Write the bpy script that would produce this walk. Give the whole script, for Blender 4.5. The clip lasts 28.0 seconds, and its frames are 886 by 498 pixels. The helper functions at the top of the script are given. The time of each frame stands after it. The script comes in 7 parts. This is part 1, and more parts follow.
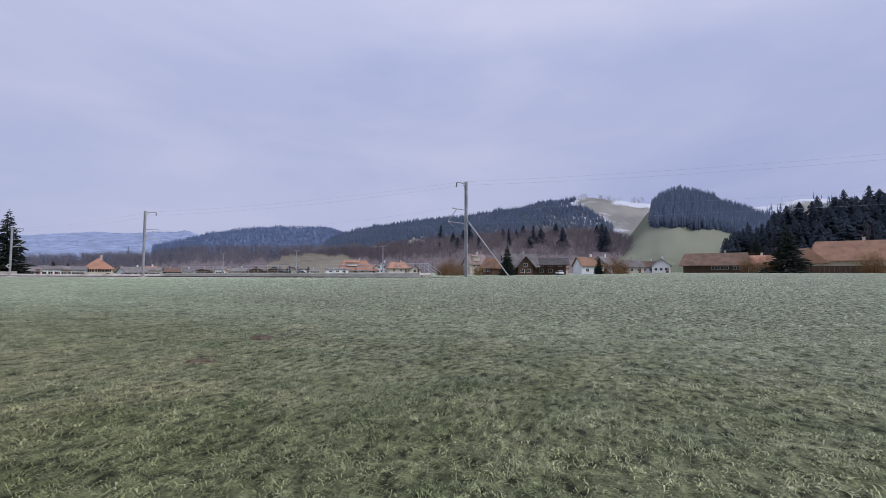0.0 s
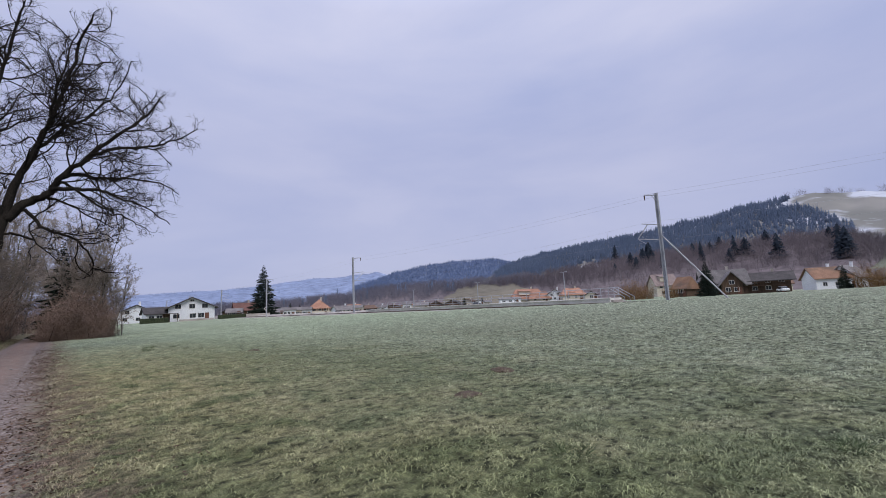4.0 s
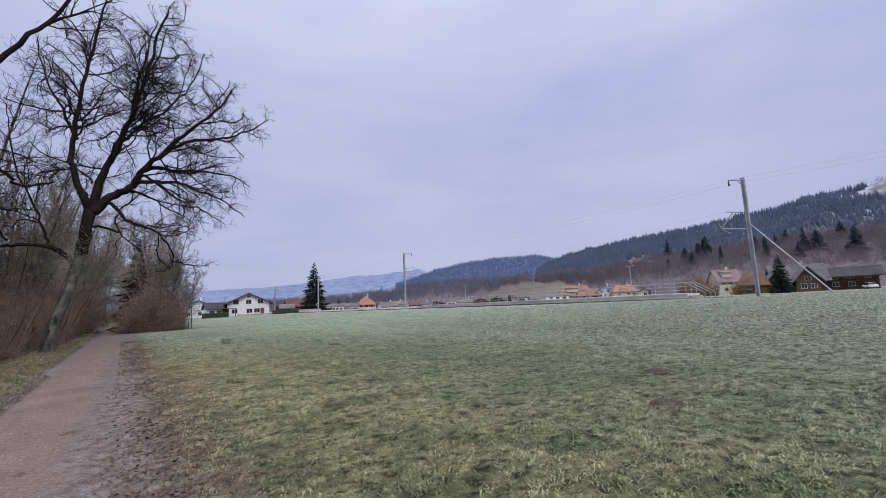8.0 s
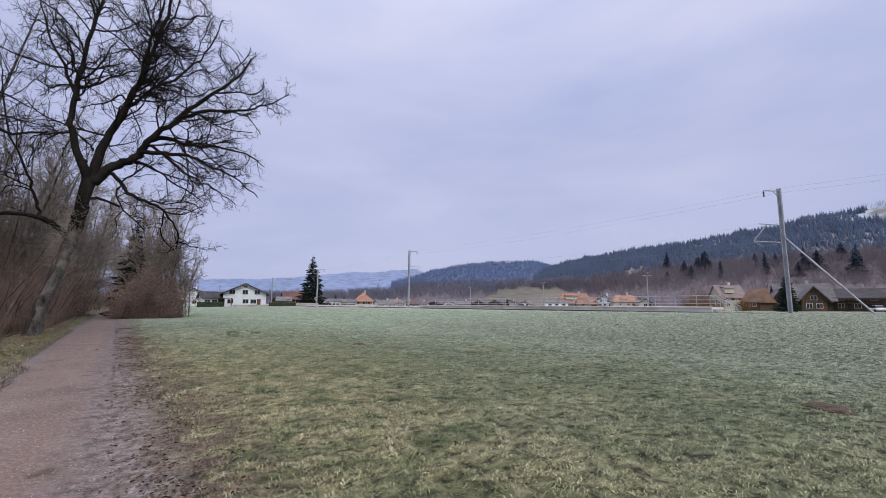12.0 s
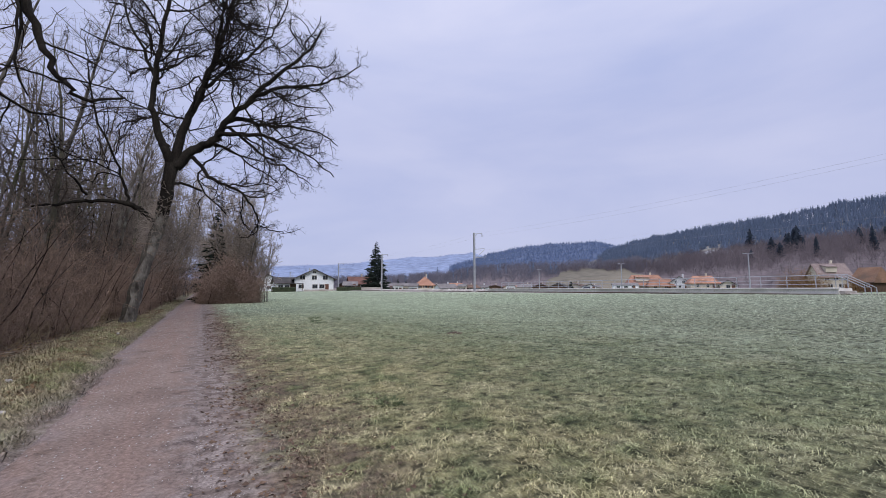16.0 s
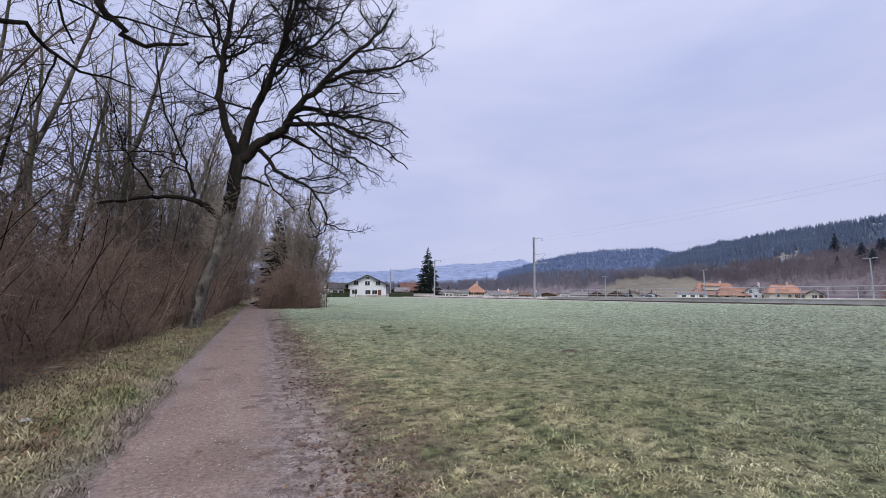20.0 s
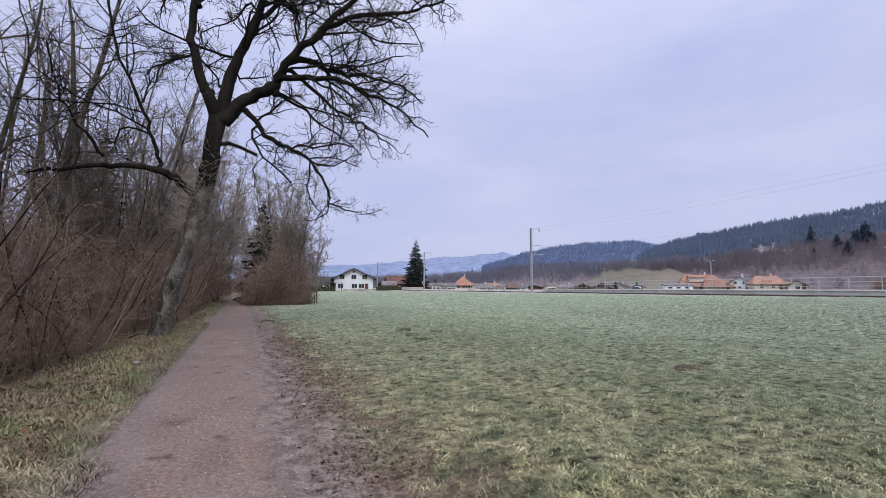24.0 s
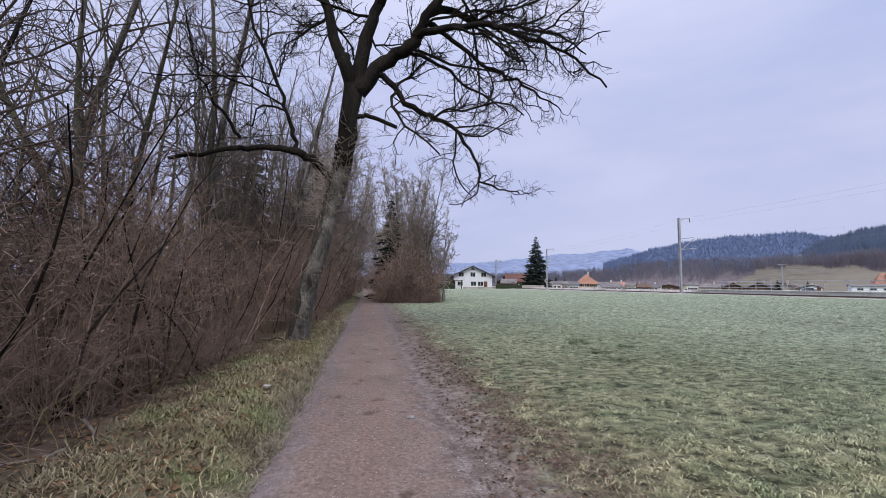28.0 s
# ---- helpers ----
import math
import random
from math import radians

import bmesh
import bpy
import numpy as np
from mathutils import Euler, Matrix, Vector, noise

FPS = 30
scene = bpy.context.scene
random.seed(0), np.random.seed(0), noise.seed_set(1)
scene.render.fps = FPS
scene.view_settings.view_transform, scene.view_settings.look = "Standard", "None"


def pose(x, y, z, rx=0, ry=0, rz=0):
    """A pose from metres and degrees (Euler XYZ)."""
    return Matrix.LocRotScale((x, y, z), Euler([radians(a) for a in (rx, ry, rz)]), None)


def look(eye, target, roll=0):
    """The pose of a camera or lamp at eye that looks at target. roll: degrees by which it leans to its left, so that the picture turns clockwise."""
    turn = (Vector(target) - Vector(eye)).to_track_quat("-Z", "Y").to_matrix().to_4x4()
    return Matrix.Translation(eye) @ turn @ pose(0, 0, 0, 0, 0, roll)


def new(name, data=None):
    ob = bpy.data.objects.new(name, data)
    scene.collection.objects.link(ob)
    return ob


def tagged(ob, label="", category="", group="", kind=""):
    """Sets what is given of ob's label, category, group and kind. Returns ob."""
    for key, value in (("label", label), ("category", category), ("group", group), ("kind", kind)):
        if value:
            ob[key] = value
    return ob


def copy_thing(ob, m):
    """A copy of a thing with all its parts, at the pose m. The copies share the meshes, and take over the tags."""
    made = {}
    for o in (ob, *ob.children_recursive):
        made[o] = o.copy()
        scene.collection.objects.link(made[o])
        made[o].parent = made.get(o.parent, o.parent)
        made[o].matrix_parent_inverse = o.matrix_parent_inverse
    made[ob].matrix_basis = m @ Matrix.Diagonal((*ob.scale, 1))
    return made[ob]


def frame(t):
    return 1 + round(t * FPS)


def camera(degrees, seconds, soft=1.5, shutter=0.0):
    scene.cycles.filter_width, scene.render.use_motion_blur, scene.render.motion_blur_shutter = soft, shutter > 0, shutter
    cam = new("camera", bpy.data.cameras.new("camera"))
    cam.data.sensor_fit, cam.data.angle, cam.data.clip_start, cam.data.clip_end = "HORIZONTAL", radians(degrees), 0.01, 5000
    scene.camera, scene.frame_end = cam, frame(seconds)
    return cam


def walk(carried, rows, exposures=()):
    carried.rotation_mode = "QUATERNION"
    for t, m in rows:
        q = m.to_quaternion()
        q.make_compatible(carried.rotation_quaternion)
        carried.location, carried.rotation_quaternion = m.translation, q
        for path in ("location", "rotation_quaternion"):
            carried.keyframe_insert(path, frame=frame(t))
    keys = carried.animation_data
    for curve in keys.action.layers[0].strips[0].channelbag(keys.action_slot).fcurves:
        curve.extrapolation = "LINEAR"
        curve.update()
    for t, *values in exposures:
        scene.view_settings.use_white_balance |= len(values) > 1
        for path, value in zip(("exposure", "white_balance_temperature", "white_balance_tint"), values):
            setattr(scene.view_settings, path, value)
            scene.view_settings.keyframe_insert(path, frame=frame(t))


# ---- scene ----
cam = camera(93.3, 28.0, 0.6)
PATH = [
    (0, (1.254, 0.696, 1.548), (3.067, 1.533, 1.653), 0.1),
    (0.5, (1.303, 0.825, 1.562), (3.055, 1.781, 1.691), -1.0),
    (1, (1.294, 0.985, 1.562), (2.994, 2.026, 1.718), -0.9),
    (1.5, (1.178, 1.162, 1.567), (2.797, 2.319, 1.769), -0.6),
    (2, (1.117, 1.317, 1.563), (2.621, 2.616, 1.788), -0.6),
    (2.5, (1.137, 1.535, 1.572), (2.593, 2.885, 1.812), -2.5),
    (3, (1.075, 1.777, 1.56), (2.489, 3.17, 1.807), -2.2),
    (3.5, (0.967, 1.99, 1.572), (2.346, 3.417, 1.825), -2.6),
    (5.5, (0.453, 3.089, 1.485), (1.713, 4.621, 1.741), -1.4),
    (6, (0.463, 3.384, 1.49), (1.701, 4.936, 1.74), -1.4),
    (6.5, (0.392, 3.671, 1.481), (1.615, 5.233, 1.736), -1.3),
    (7, (0.272, 3.955, 1.49), (1.485, 5.523, 1.756), -1.3),
    (7.5, (0.273, 4.271, 1.467), (1.473, 5.849, 1.731), -1.2),
    (8, (0.269, 4.564, 1.467), (1.468, 6.145, 1.721), -2.5),
    (8.5, (0.181, 4.909, 1.472), (1.383, 6.487, 1.73), -2.5),
    (9, (0.159, 5.218, 1.449), (1.368, 6.79, 1.706), -2.5),
    (9.5, (0.172, 5.539, 1.45), (1.389, 7.105, 1.711), -1.8),
    (10, (0.134, 5.869, 1.458), (1.356, 7.429, 1.728), -1.1),
    (10.5, (0.122, 6.164, 1.431), (1.345, 7.723, 1.702), -0.2),
    (11, (0.181, 6.479, 1.444), (1.404, 8.039, 1.708), -0.1),
    (11.5, (0.106, 6.753, 1.445), (1.306, 8.331, 1.707), 0.3),
    (13.5, (0.288, 8.079, 1.443), (1.6, 9.571, 1.67), 1.2),
    (14, (0.299, 8.32, 1.422), (1.652, 9.775, 1.647), 0.6),
    (14.5, (0.275, 8.564, 1.418), (1.642, 10.009, 1.629), 0.3),
    (15, (0.166, 8.823, 1.435), (1.444, 10.348, 1.642), 0.5),
    (15.5, (0.065, 9.049, 1.42), (1.153, 10.715, 1.617), 0.9),
    (16, (0.073, 9.371, 1.44), (1.061, 11.101, 1.62), 0.0),
    (16.5, (-0.004, 9.681, 1.424), (0.861, 11.476, 1.594), 0.3),
    (17, (-0.064, 9.997, 1.406), (0.708, 11.836, 1.555), 1.0),
    (17.5, (-0.017, 10.358, 1.414), (0.707, 12.217, 1.545), 1.3),
    (18, (-0.061, 10.721, 1.414), (0.652, 12.584, 1.547), 1.9),
    (18.5, (-0.101, 11.07, 1.404), (0.613, 12.932, 1.561), 1.9),
    (19, (-0.073, 11.451, 1.412), (0.654, 13.306, 1.587), 1.3),
    (19.5, (-0.159, 11.797, 1.425), (0.598, 13.638, 1.616), 1.0),
    (20, (-0.188, 12.171, 1.4), (0.596, 13.998, 1.611), 0.6),
    (20.5, (-0.185, 12.555, 1.433), (0.626, 14.371, 1.643), 0.2),
    (21, (-0.262, 12.933, 1.441), (0.555, 14.747, 1.645), 1.1),
    (21.5, (-0.279, 13.293, 1.401), (0.541, 15.106, 1.601), 1.3),
    (23.5, (-0.345, 15.132, 1.442), (0.511, 16.93, 1.625), 0.2),
    (24, (-0.381, 15.55, 1.451), (0.477, 17.348, 1.63), 0.2),
    (24.5, (-0.339, 15.919, 1.458), (0.511, 17.72, 1.643), 0.4),
    (25, (-0.388, 16.343, 1.44), (0.458, 18.145, 1.631), 0.8),
    (25.5, (-0.478, 16.737, 1.441), (0.312, 18.563, 1.639), 1.4),
    (26, (-0.494, 17.158, 1.465), (0.208, 19.02, 1.663), 0.4),
    (26.5, (-0.617, 17.586, 1.456), (0.006, 19.477, 1.649), 0.7),
    (27, (-0.682, 17.975, 1.441), (-0.162, 19.897, 1.633), 0.6),
    (27.5, (-0.674, 18.367, 1.458), (-0.232, 20.309, 1.646), 0.3),
    (28, (-0.729, 18.744, 1.457), (-0.386, 20.708, 1.622), 0.7),
]
walk(cam, [(t, look(eye, target, roll)) for t, eye, target, roll in PATH], [(0, -0.02), (11, 0.06), (17, 0.16), (28, 0.22)])
# ---- world ----
# Overcast winter sky: a pale lilac cloud sheet over a clear-sky base.
world = bpy.data.worlds.new("sky")
scene.world = world
world.use_nodes = True
nt = world.node_tree
bg = nt.nodes["Background"]
sky = nt.nodes.new("ShaderNodeTexSky")
sky.sky_type, sky.sun_disc = "NISHITA", False
sky.sun_elevation, sky.sun_rotation = radians(48), radians(195)
co = nt.nodes.new("ShaderNodeTexCoord")
mp = nt.nodes.new("ShaderNodeMapping")
mp.inputs["Scale"].default_value = (1.0, 1.0, 3.2)
mp.inputs["Rotation"].default_value = (0.1, -0.12, 0.7)
n1 = nt.nodes.new("ShaderNodeTexNoise")
n1.inputs["Scale"].default_value, n1.inputs["Detail"].default_value, n1.inputs["Roughness"].default_value = 1.7, 6, 0.5
n1.inputs["Distortion"].default_value = 0.25
ramp = nt.nodes.new("ShaderNodeValToRGB")
ramp.color_ramp.elements[0].position, ramp.color_ramp.elements[0].color = 0.32, (0.402, 0.446, 0.672, 1)
ramp.color_ramp.elements[1].position, ramp.color_ramp.elements[1].color = 0.68, (0.538, 0.555, 0.738, 1)
mix = nt.nodes.new("ShaderNodeMixRGB")
mix.inputs[0].default_value = 0.94
low = nt.nodes.new("ShaderNodeMixRGB")
low.blend_type = "MULTIPLY"
low.inputs[0].default_value = 1.0
sep = nt.nodes.new("ShaderNodeSeparateXYZ")
grad = nt.nodes.new("ShaderNodeValToRGB")
# brighter towards the zenith, as an overcast sky is
for pos, colour in ((0.0, (0.80, 0.82, 0.88, 1)), (0.35, (0.93, 0.94, 0.97, 1)), (0.6, (1.12, 1.12, 1.10, 1))):
    e = grad.color_ramp.elements.new(pos)
    e.color = colour
grad.color_ramp.elements[0].color = (0.80, 0.82, 0.88, 1)
grad.color_ramp.elements[-1].color = (2.75, 2.68, 2.45, 1)
skymul = nt.nodes.new("ShaderNodeMixRGB")
skymul.blend_type = "MULTIPLY"
skymul.inputs[0].default_value, skymul.inputs[2].default_value = 1.0, (0.1, 0.1, 0.1, 1)
lk = nt.links.new
lk(co.outputs["Generated"], mp.inputs["Vector"])
lk(mp.outputs["Vector"], n1.inputs["Vector"])
lk(n1.outputs["Fac"], ramp.inputs["Fac"])
lk(co.outputs["Generated"], sep.inputs["Vector"])
lk(sep.outputs["Z"], grad.inputs["Fac"])
lk(ramp.outputs["Color"], low.inputs[1])
lk(grad.outputs["Color"], low.inputs[2])
lk(sky.outputs["Color"], skymul.inputs[1])
lk(skymul.outputs["Color"], mix.inputs[1])
lk(low.outputs["Color"], mix.inputs[2])
lk(mix.outputs["Color"], bg.inputs["Color"])
bg.inputs["Strength"].default_value = 1.09
sun = new("sun", bpy.data.lights.new("sun", "SUN"))
sun.data.energy, sun.data.angle, sun.data.color = 1.8, radians(28), (1.0, 0.97, 0.93)
sun.matrix_world = look((0, 0, 60), (14.0, 52.0, 0))


# ---- materials ----
def node_mat(name, rough=0.85, spec=0.3):
    m = bpy.data.materials.new(name)
    m.use_nodes = True
    p = m.node_tree.nodes["Principled BSDF"]
    p.inputs["Roughness"].default_value = rough
    p.inputs["Specular IOR Level"].default_value = spec
    return m, m.node_tree, p


def noise_fac(t, scale, detail=4.0, lo=0.35, hi=0.65, stretch=None, coord="Position"):
    """A noise in metres, stretched to 0..1 between lo and hi."""
    if coord == "Position":
        src = t.nodes.new("ShaderNodeNewGeometry").outputs["Position"]
    else:
        src = t.nodes.new("ShaderNodeTexCoord").outputs["Object"]
    if stretch:
        mpn = t.nodes.new("ShaderNodeMapping")
        mpn.inputs["Scale"].default_value = stretch
        t.links.new(src, mpn.inputs["Vector"])
        src = mpn.outputs["Vector"]
    n = t.nodes.new("ShaderNodeTexNoise")
    n.inputs["Scale"].default_value, n.inputs["Detail"].default_value = scale, detail
    t.links.new(src, n.inputs["Vector"])
    r = t.nodes.new("ShaderNodeMapRange")
    r.inputs["From Min"].default_value, r.inputs["From Max"].default_value = lo, hi
    t.links.new(n.outputs["Fac"], r.inputs["Value"])
    return r.outputs["Result"]


def blend(t, fac, a, b, how="MIX"):
    """Mixes two colours (tuples or sockets) by a factor (number or socket)."""
    n = t.nodes.new("ShaderNodeMixRGB")
    n.blend_type = how
    for i, v in ((0, fac), (1, a), (2, b)):
        if isinstance(v, bpy.types.NodeSocket):
            t.links.new(v, n.inputs[i])
        else:
            n.inputs[i].default_value = (*v, 1) if isinstance(v, tuple) else v
    return n.outputs[0]


def maths(t, op, a, b):
    n = t.nodes.new("ShaderNodeMath")
    n.operation = op
    n.use_clamp = False
    for i, v in ((0, a), (1, b)):
        if isinstance(v, bpy.types.NodeSocket):
            t.links.new(v, n.inputs[i])
        else:
            n.inputs[i].default_value = v
    return n.outputs[0]


def relief(t, p, height, strength=0.4, distance=0.02):
    b = t.nodes.new("ShaderNodeBump")
    b.inputs["Strength"].default_value, b.inputs["Distance"].default_value = strength, distance
    t.links.new(height, b.inputs["Height"])
    t.links.new(b.outputs["Normal"], p.inputs["Normal"])


def far_wood(name, c1, c2, scale, amount=0.5):
    """A far wood: crowns that differ a little from one another and let light through."""
    m, t, p = node_mat(name, 1.0, 0.0)
    col = blend(t, noise_fac(t, scale, 5, 0.3, 0.7), c1, c2)
    g = t.nodes.new("ShaderNodeNewGeometry")
    r = t.nodes.new("ShaderNodeMapRange")
    r.inputs["To Min"].default_value, r.inputs["To Max"].default_value = 0.82, 1.2
    t.links.new(g.outputs["Random Per Island"], r.inputs["Value"])
    col = blend(t, 1.0, col, r.outputs["Result"], "MULTIPLY")
    front, back, both = t.nodes.new("ShaderNodeBsdfDiffuse"), t.nodes.new("ShaderNodeBsdfTranslucent"), t.nodes.new("ShaderNodeMixShader")
    both.inputs[0].default_value = amount
    for k, sh in ((1, front), (2, back)):
        t.links.new(col, sh.inputs["Color"])
        t.links.new(sh.outputs[0], both.inputs[k])
    t.nodes.remove(p)
    t.links.new(both.outputs[0], t.nodes["Material Output"].inputs["Surface"])
    return m


def mottled(name, c1, c2, scale=3.0, fine=30.0, rough=0.85, bump=0.3, dist=0.01, metal=0.0, stretch=None, coord="Position", dirt=None, vary=0.0, spec=0.3):
    """A surface of two mixed colours at a coarse and a fine scale, with fine relief."""
    m, t, p = node_mat(name, rough, spec)
    a = noise_fac(t, scale, 5, 0.3, 0.7, stretch, coord)
    f = noise_fac(t, fine, 3, 0.3, 0.7, stretch, coord)
    col = blend(t, a, c1, c2)
    fine_col = blend(t, f, (0.72, 0.72, 0.72), (1.22, 1.22, 1.22))
    col = blend(t, 1.0, col, fine_col, "MULTIPLY")
    if dirt:
        col = blend(t, noise_fac(t, scale * 0.45, 6, 0.52, 0.66, None, coord), col, dirt)
    if vary:
        oi = t.nodes.new("ShaderNodeObjectInfo")
        r = t.nodes.new("ShaderNodeMapRange")
        r.inputs["To Min"].default_value, r.inputs["To Max"].default_value = 1 - vary, 1 + vary
        t.links.new(oi.outputs["Random"], r.inputs["Value"])
        col = blend(t, 1.0, col, r.outputs["Result"], "MULTIPLY")
    t.links.new(col, p.inputs["Base Color"])
    p.inputs["Metallic"].default_value = metal
    relief(t, p, f, bump, dist)
    return m


def x_ramp(t, lo, hi, wobble=1.2, scale=0.35, axis="X"):
    """0 to 1 between two places across the field, with an uneven border."""
    g = t.nodes.new("ShaderNodeNewGeometry")
    s = t.nodes.new("ShaderNodeSeparateXYZ")
    t.links.new(g.outputs["Position"], s.inputs["Vector"])
    n = t.nodes.new("ShaderNodeTexNoise")
    n.inputs["Scale"].default_value, n.inputs["Detail"].default_value = scale, 5
    t.links.new(g.outputs["Position"], n.inputs["Vector"])
    w = maths(t, "MULTIPLY", maths(t, "SUBTRACT", n.outputs["Fac"], 0.5), wobble * 4)
    x = maths(t, "ADD", s.outputs[axis], w)
    r = t.nodes.new("ShaderNodeMapRange")
    r.inputs["From Min"].default_value, r.inputs["From Max"].default_value = lo, hi
    t.links.new(x, r.inputs["Value"])
    return r.outputs["Result"]


def strands(t, turn, scale):
    """Fine criss-crossing blade-like streaks lying on the ground."""
    g = t.nodes.new("ShaderNodeNewGeometry")
    r = t.nodes.new("ShaderNodeMapping")
    r.inputs["Rotation"].default_value = (0, 0, turn)
    r.inputs["Scale"].default_value = (scale, scale * 0.16, scale)
    n = t.nodes.new("ShaderNodeTexNoise")
    n.inputs["Scale"].default_value, n.inputs["Detail"].default_value, n.inputs["Distortion"].default_value = 1.0, 2.0, 0.6
    m = t.nodes.new("ShaderNodeMapRange")
    m.inputs["From Min"].default_value, m.inputs["From Max"].default_value = 0.40, 0.66
    t.links.new(g.outputs["Position"], r.inputs["Vector"])
    t.links.new(r.outputs["Vector"], n.inputs["Vector"])
    t.links.new(n.outputs["Fac"], m.inputs["Value"])
    return m.outputs["Result"]


def turf_colour(t, blade):
    """Meadow colours: worn and strawy by the path, green further out, rimed with frost in the open. Also the height for relief."""
    green = blend(t, noise_fac(t, 1.1, 5, 0.35, 0.65), (0.135, 0.160, 0.072), (0.240, 0.258, 0.130))
    straw = blend(t, noise_fac(t, 2.3, 5, 0.35, 0.65), (0.375, 0.330, 0.180), (0.505, 0.450, 0.270))
    green = blend(t, maths(t, "MULTIPLY", noise_fac(t, 0.7, 6, 0.52, 0.70), 0.45), green, straw)
    out = x_ramp(t, 1.4, 7.5, 1.0, 0.5)
    out = maths(t, "MAXIMUM", out, x_ramp(t, 13.0, 4.0, 1.0, 0.5, "Y"))
    col = blend(t, out, blend(t, noise_fac(t, 1.7, 5, 0.42, 0.66), straw, green), green)
    # frost
    rime = x_ramp(t, 2.6, 13.0, 1.8, 0.30)
    patch = noise_fac(t, 1.4, 6, 0.30, 0.62)
    rime = maths(t, "MULTIPLY", rime, maths(t, "ADD", maths(t, "MULTIPLY", patch, 0.6), 0.4))
    rime = maths(t, "MULTIPLY", rime, 0.62 if blade else 0.55)
    col = blend(t, rime, col, (0.46, 0.50, 0.385))
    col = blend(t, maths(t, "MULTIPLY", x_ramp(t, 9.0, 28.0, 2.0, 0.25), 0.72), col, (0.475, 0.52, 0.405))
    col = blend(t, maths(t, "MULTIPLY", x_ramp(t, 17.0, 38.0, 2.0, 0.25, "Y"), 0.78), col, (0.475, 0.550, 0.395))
    height_out = None
    if blade:
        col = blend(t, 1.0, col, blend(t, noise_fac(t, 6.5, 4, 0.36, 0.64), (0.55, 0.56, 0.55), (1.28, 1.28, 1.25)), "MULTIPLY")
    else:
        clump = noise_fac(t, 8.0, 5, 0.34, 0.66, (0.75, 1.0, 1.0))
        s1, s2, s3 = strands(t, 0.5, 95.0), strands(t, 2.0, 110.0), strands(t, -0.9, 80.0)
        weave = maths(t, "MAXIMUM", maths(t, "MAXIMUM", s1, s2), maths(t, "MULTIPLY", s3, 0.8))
        # shade in the gaps between clumps and strands is put into the colour
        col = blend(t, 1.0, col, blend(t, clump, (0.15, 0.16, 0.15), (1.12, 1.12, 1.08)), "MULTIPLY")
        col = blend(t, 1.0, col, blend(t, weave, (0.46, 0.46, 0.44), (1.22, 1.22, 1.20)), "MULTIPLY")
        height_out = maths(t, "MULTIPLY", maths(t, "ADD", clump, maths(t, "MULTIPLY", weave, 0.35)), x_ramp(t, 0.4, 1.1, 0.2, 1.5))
    # worn grey strip beside the path, and a band of dead leaves trodden into the grass
    band = maths(t, "MULTIPLY", maths(t, "SUBTRACT", 1.0, x_ramp(t, 0.7, 1.8, 0.5, 1.1)), noise_fac(t, 2.2, 6, 0.42, 0.54))
    col = blend(t, band, col, blend(t, noise_fac(t, 14.0, 4), (0.085, 0.060, 0.046), (0.270, 0.195, 0.145)))
    strip = blend(t, noise_fac(t, 7.0, 7, 0.38, 0.62), (0.125, 0.096, 0.084), (0.255, 0.214, 0.194))
    strip = blend(t, 1.0, strip, blend(t, noise_fac(t, 38.0, 4, 0.34, 0.66), (0.60, 0.59, 0.58), (1.30, 1.30, 1.30)), "MULTIPLY")
    col = blend(t, maths(t, "SUBTRACT", 1.0, x_ramp(t, 0.30, 0.95, 0.25, 2.2)), col, strip)
    rut = maths(t, "MULTIPLY", maths(t, "MULTIPLY", x_ramp(t, 0.02, 0.14, 0.10, 1.3), maths(t, "SUBTRACT", 1.0, x_ramp(t, 0.24, 0.40, 0.10, 1.3))), noise_fac(t, 2.2, 6, 0.42, 0.66))
    col = blend(t, maths(t, "MULTIPLY", rut, 0.55), col, (0.120, 0.090, 0.074))
    # leaf litter and dry straw on the verge by the wood
    left = x_ramp(t, -1.18, -1.75, 0.12, 1.5)
    verge = blend(t, noise_fac(t, 2.8, 5, 0.40, 0.60), (0.180, 0.148, 0.085), (0.335, 0.294, 0.178))
    verge = blend(t, maths(t, "MULTIPLY", noise_fac(t, 1.3, 4, 0.50, 0.62), 0.8), verge, (0.190, 0.210, 0.090))
    verge = blend(t, maths(t, "MULTIPLY", noise_fac(t, 2.4, 6, 0.54, 0.64), 0.7), verge, (0.130, 0.090, 0.060))
    if not blade:
        # ground under the verge blades: gap shade painted between strands
        verge = blend(t, 1.0, verge, blend(t, weave, (0.26, 0.26, 0.25), (0.85, 0.85, 0.85)), "MULTIPLY")
    col = blend(t, left, col, verge)
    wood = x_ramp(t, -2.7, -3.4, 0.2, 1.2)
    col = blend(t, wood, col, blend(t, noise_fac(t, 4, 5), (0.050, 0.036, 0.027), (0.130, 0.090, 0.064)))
    return col, height_out


def turf(name, blade=False):
    m, t, p = node_mat(name, 0.8 if blade else 0.95, 0.2)
    col, up = turf_colour(t, blade)
    if blade:
        g = t.nodes.new("ShaderNodeNewGeometry")
        r = t.nodes.new("ShaderNodeMapRange")
        r.inputs["To Min"].default_value, r.inputs["To Max"].default_value = 0.42, 1.62
        t.links.new(g.outputs["Random Per Island"], r.inputs["Value"])
        col = blend(t, 1.0, col, r.outputs["Result"], "MULTIPLY")
    else:
        relief(t, p, up, 1.0, 0.06)
    t.links.new(col, p.inputs["Base Color"])
    return m


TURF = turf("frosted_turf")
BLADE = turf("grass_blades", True)


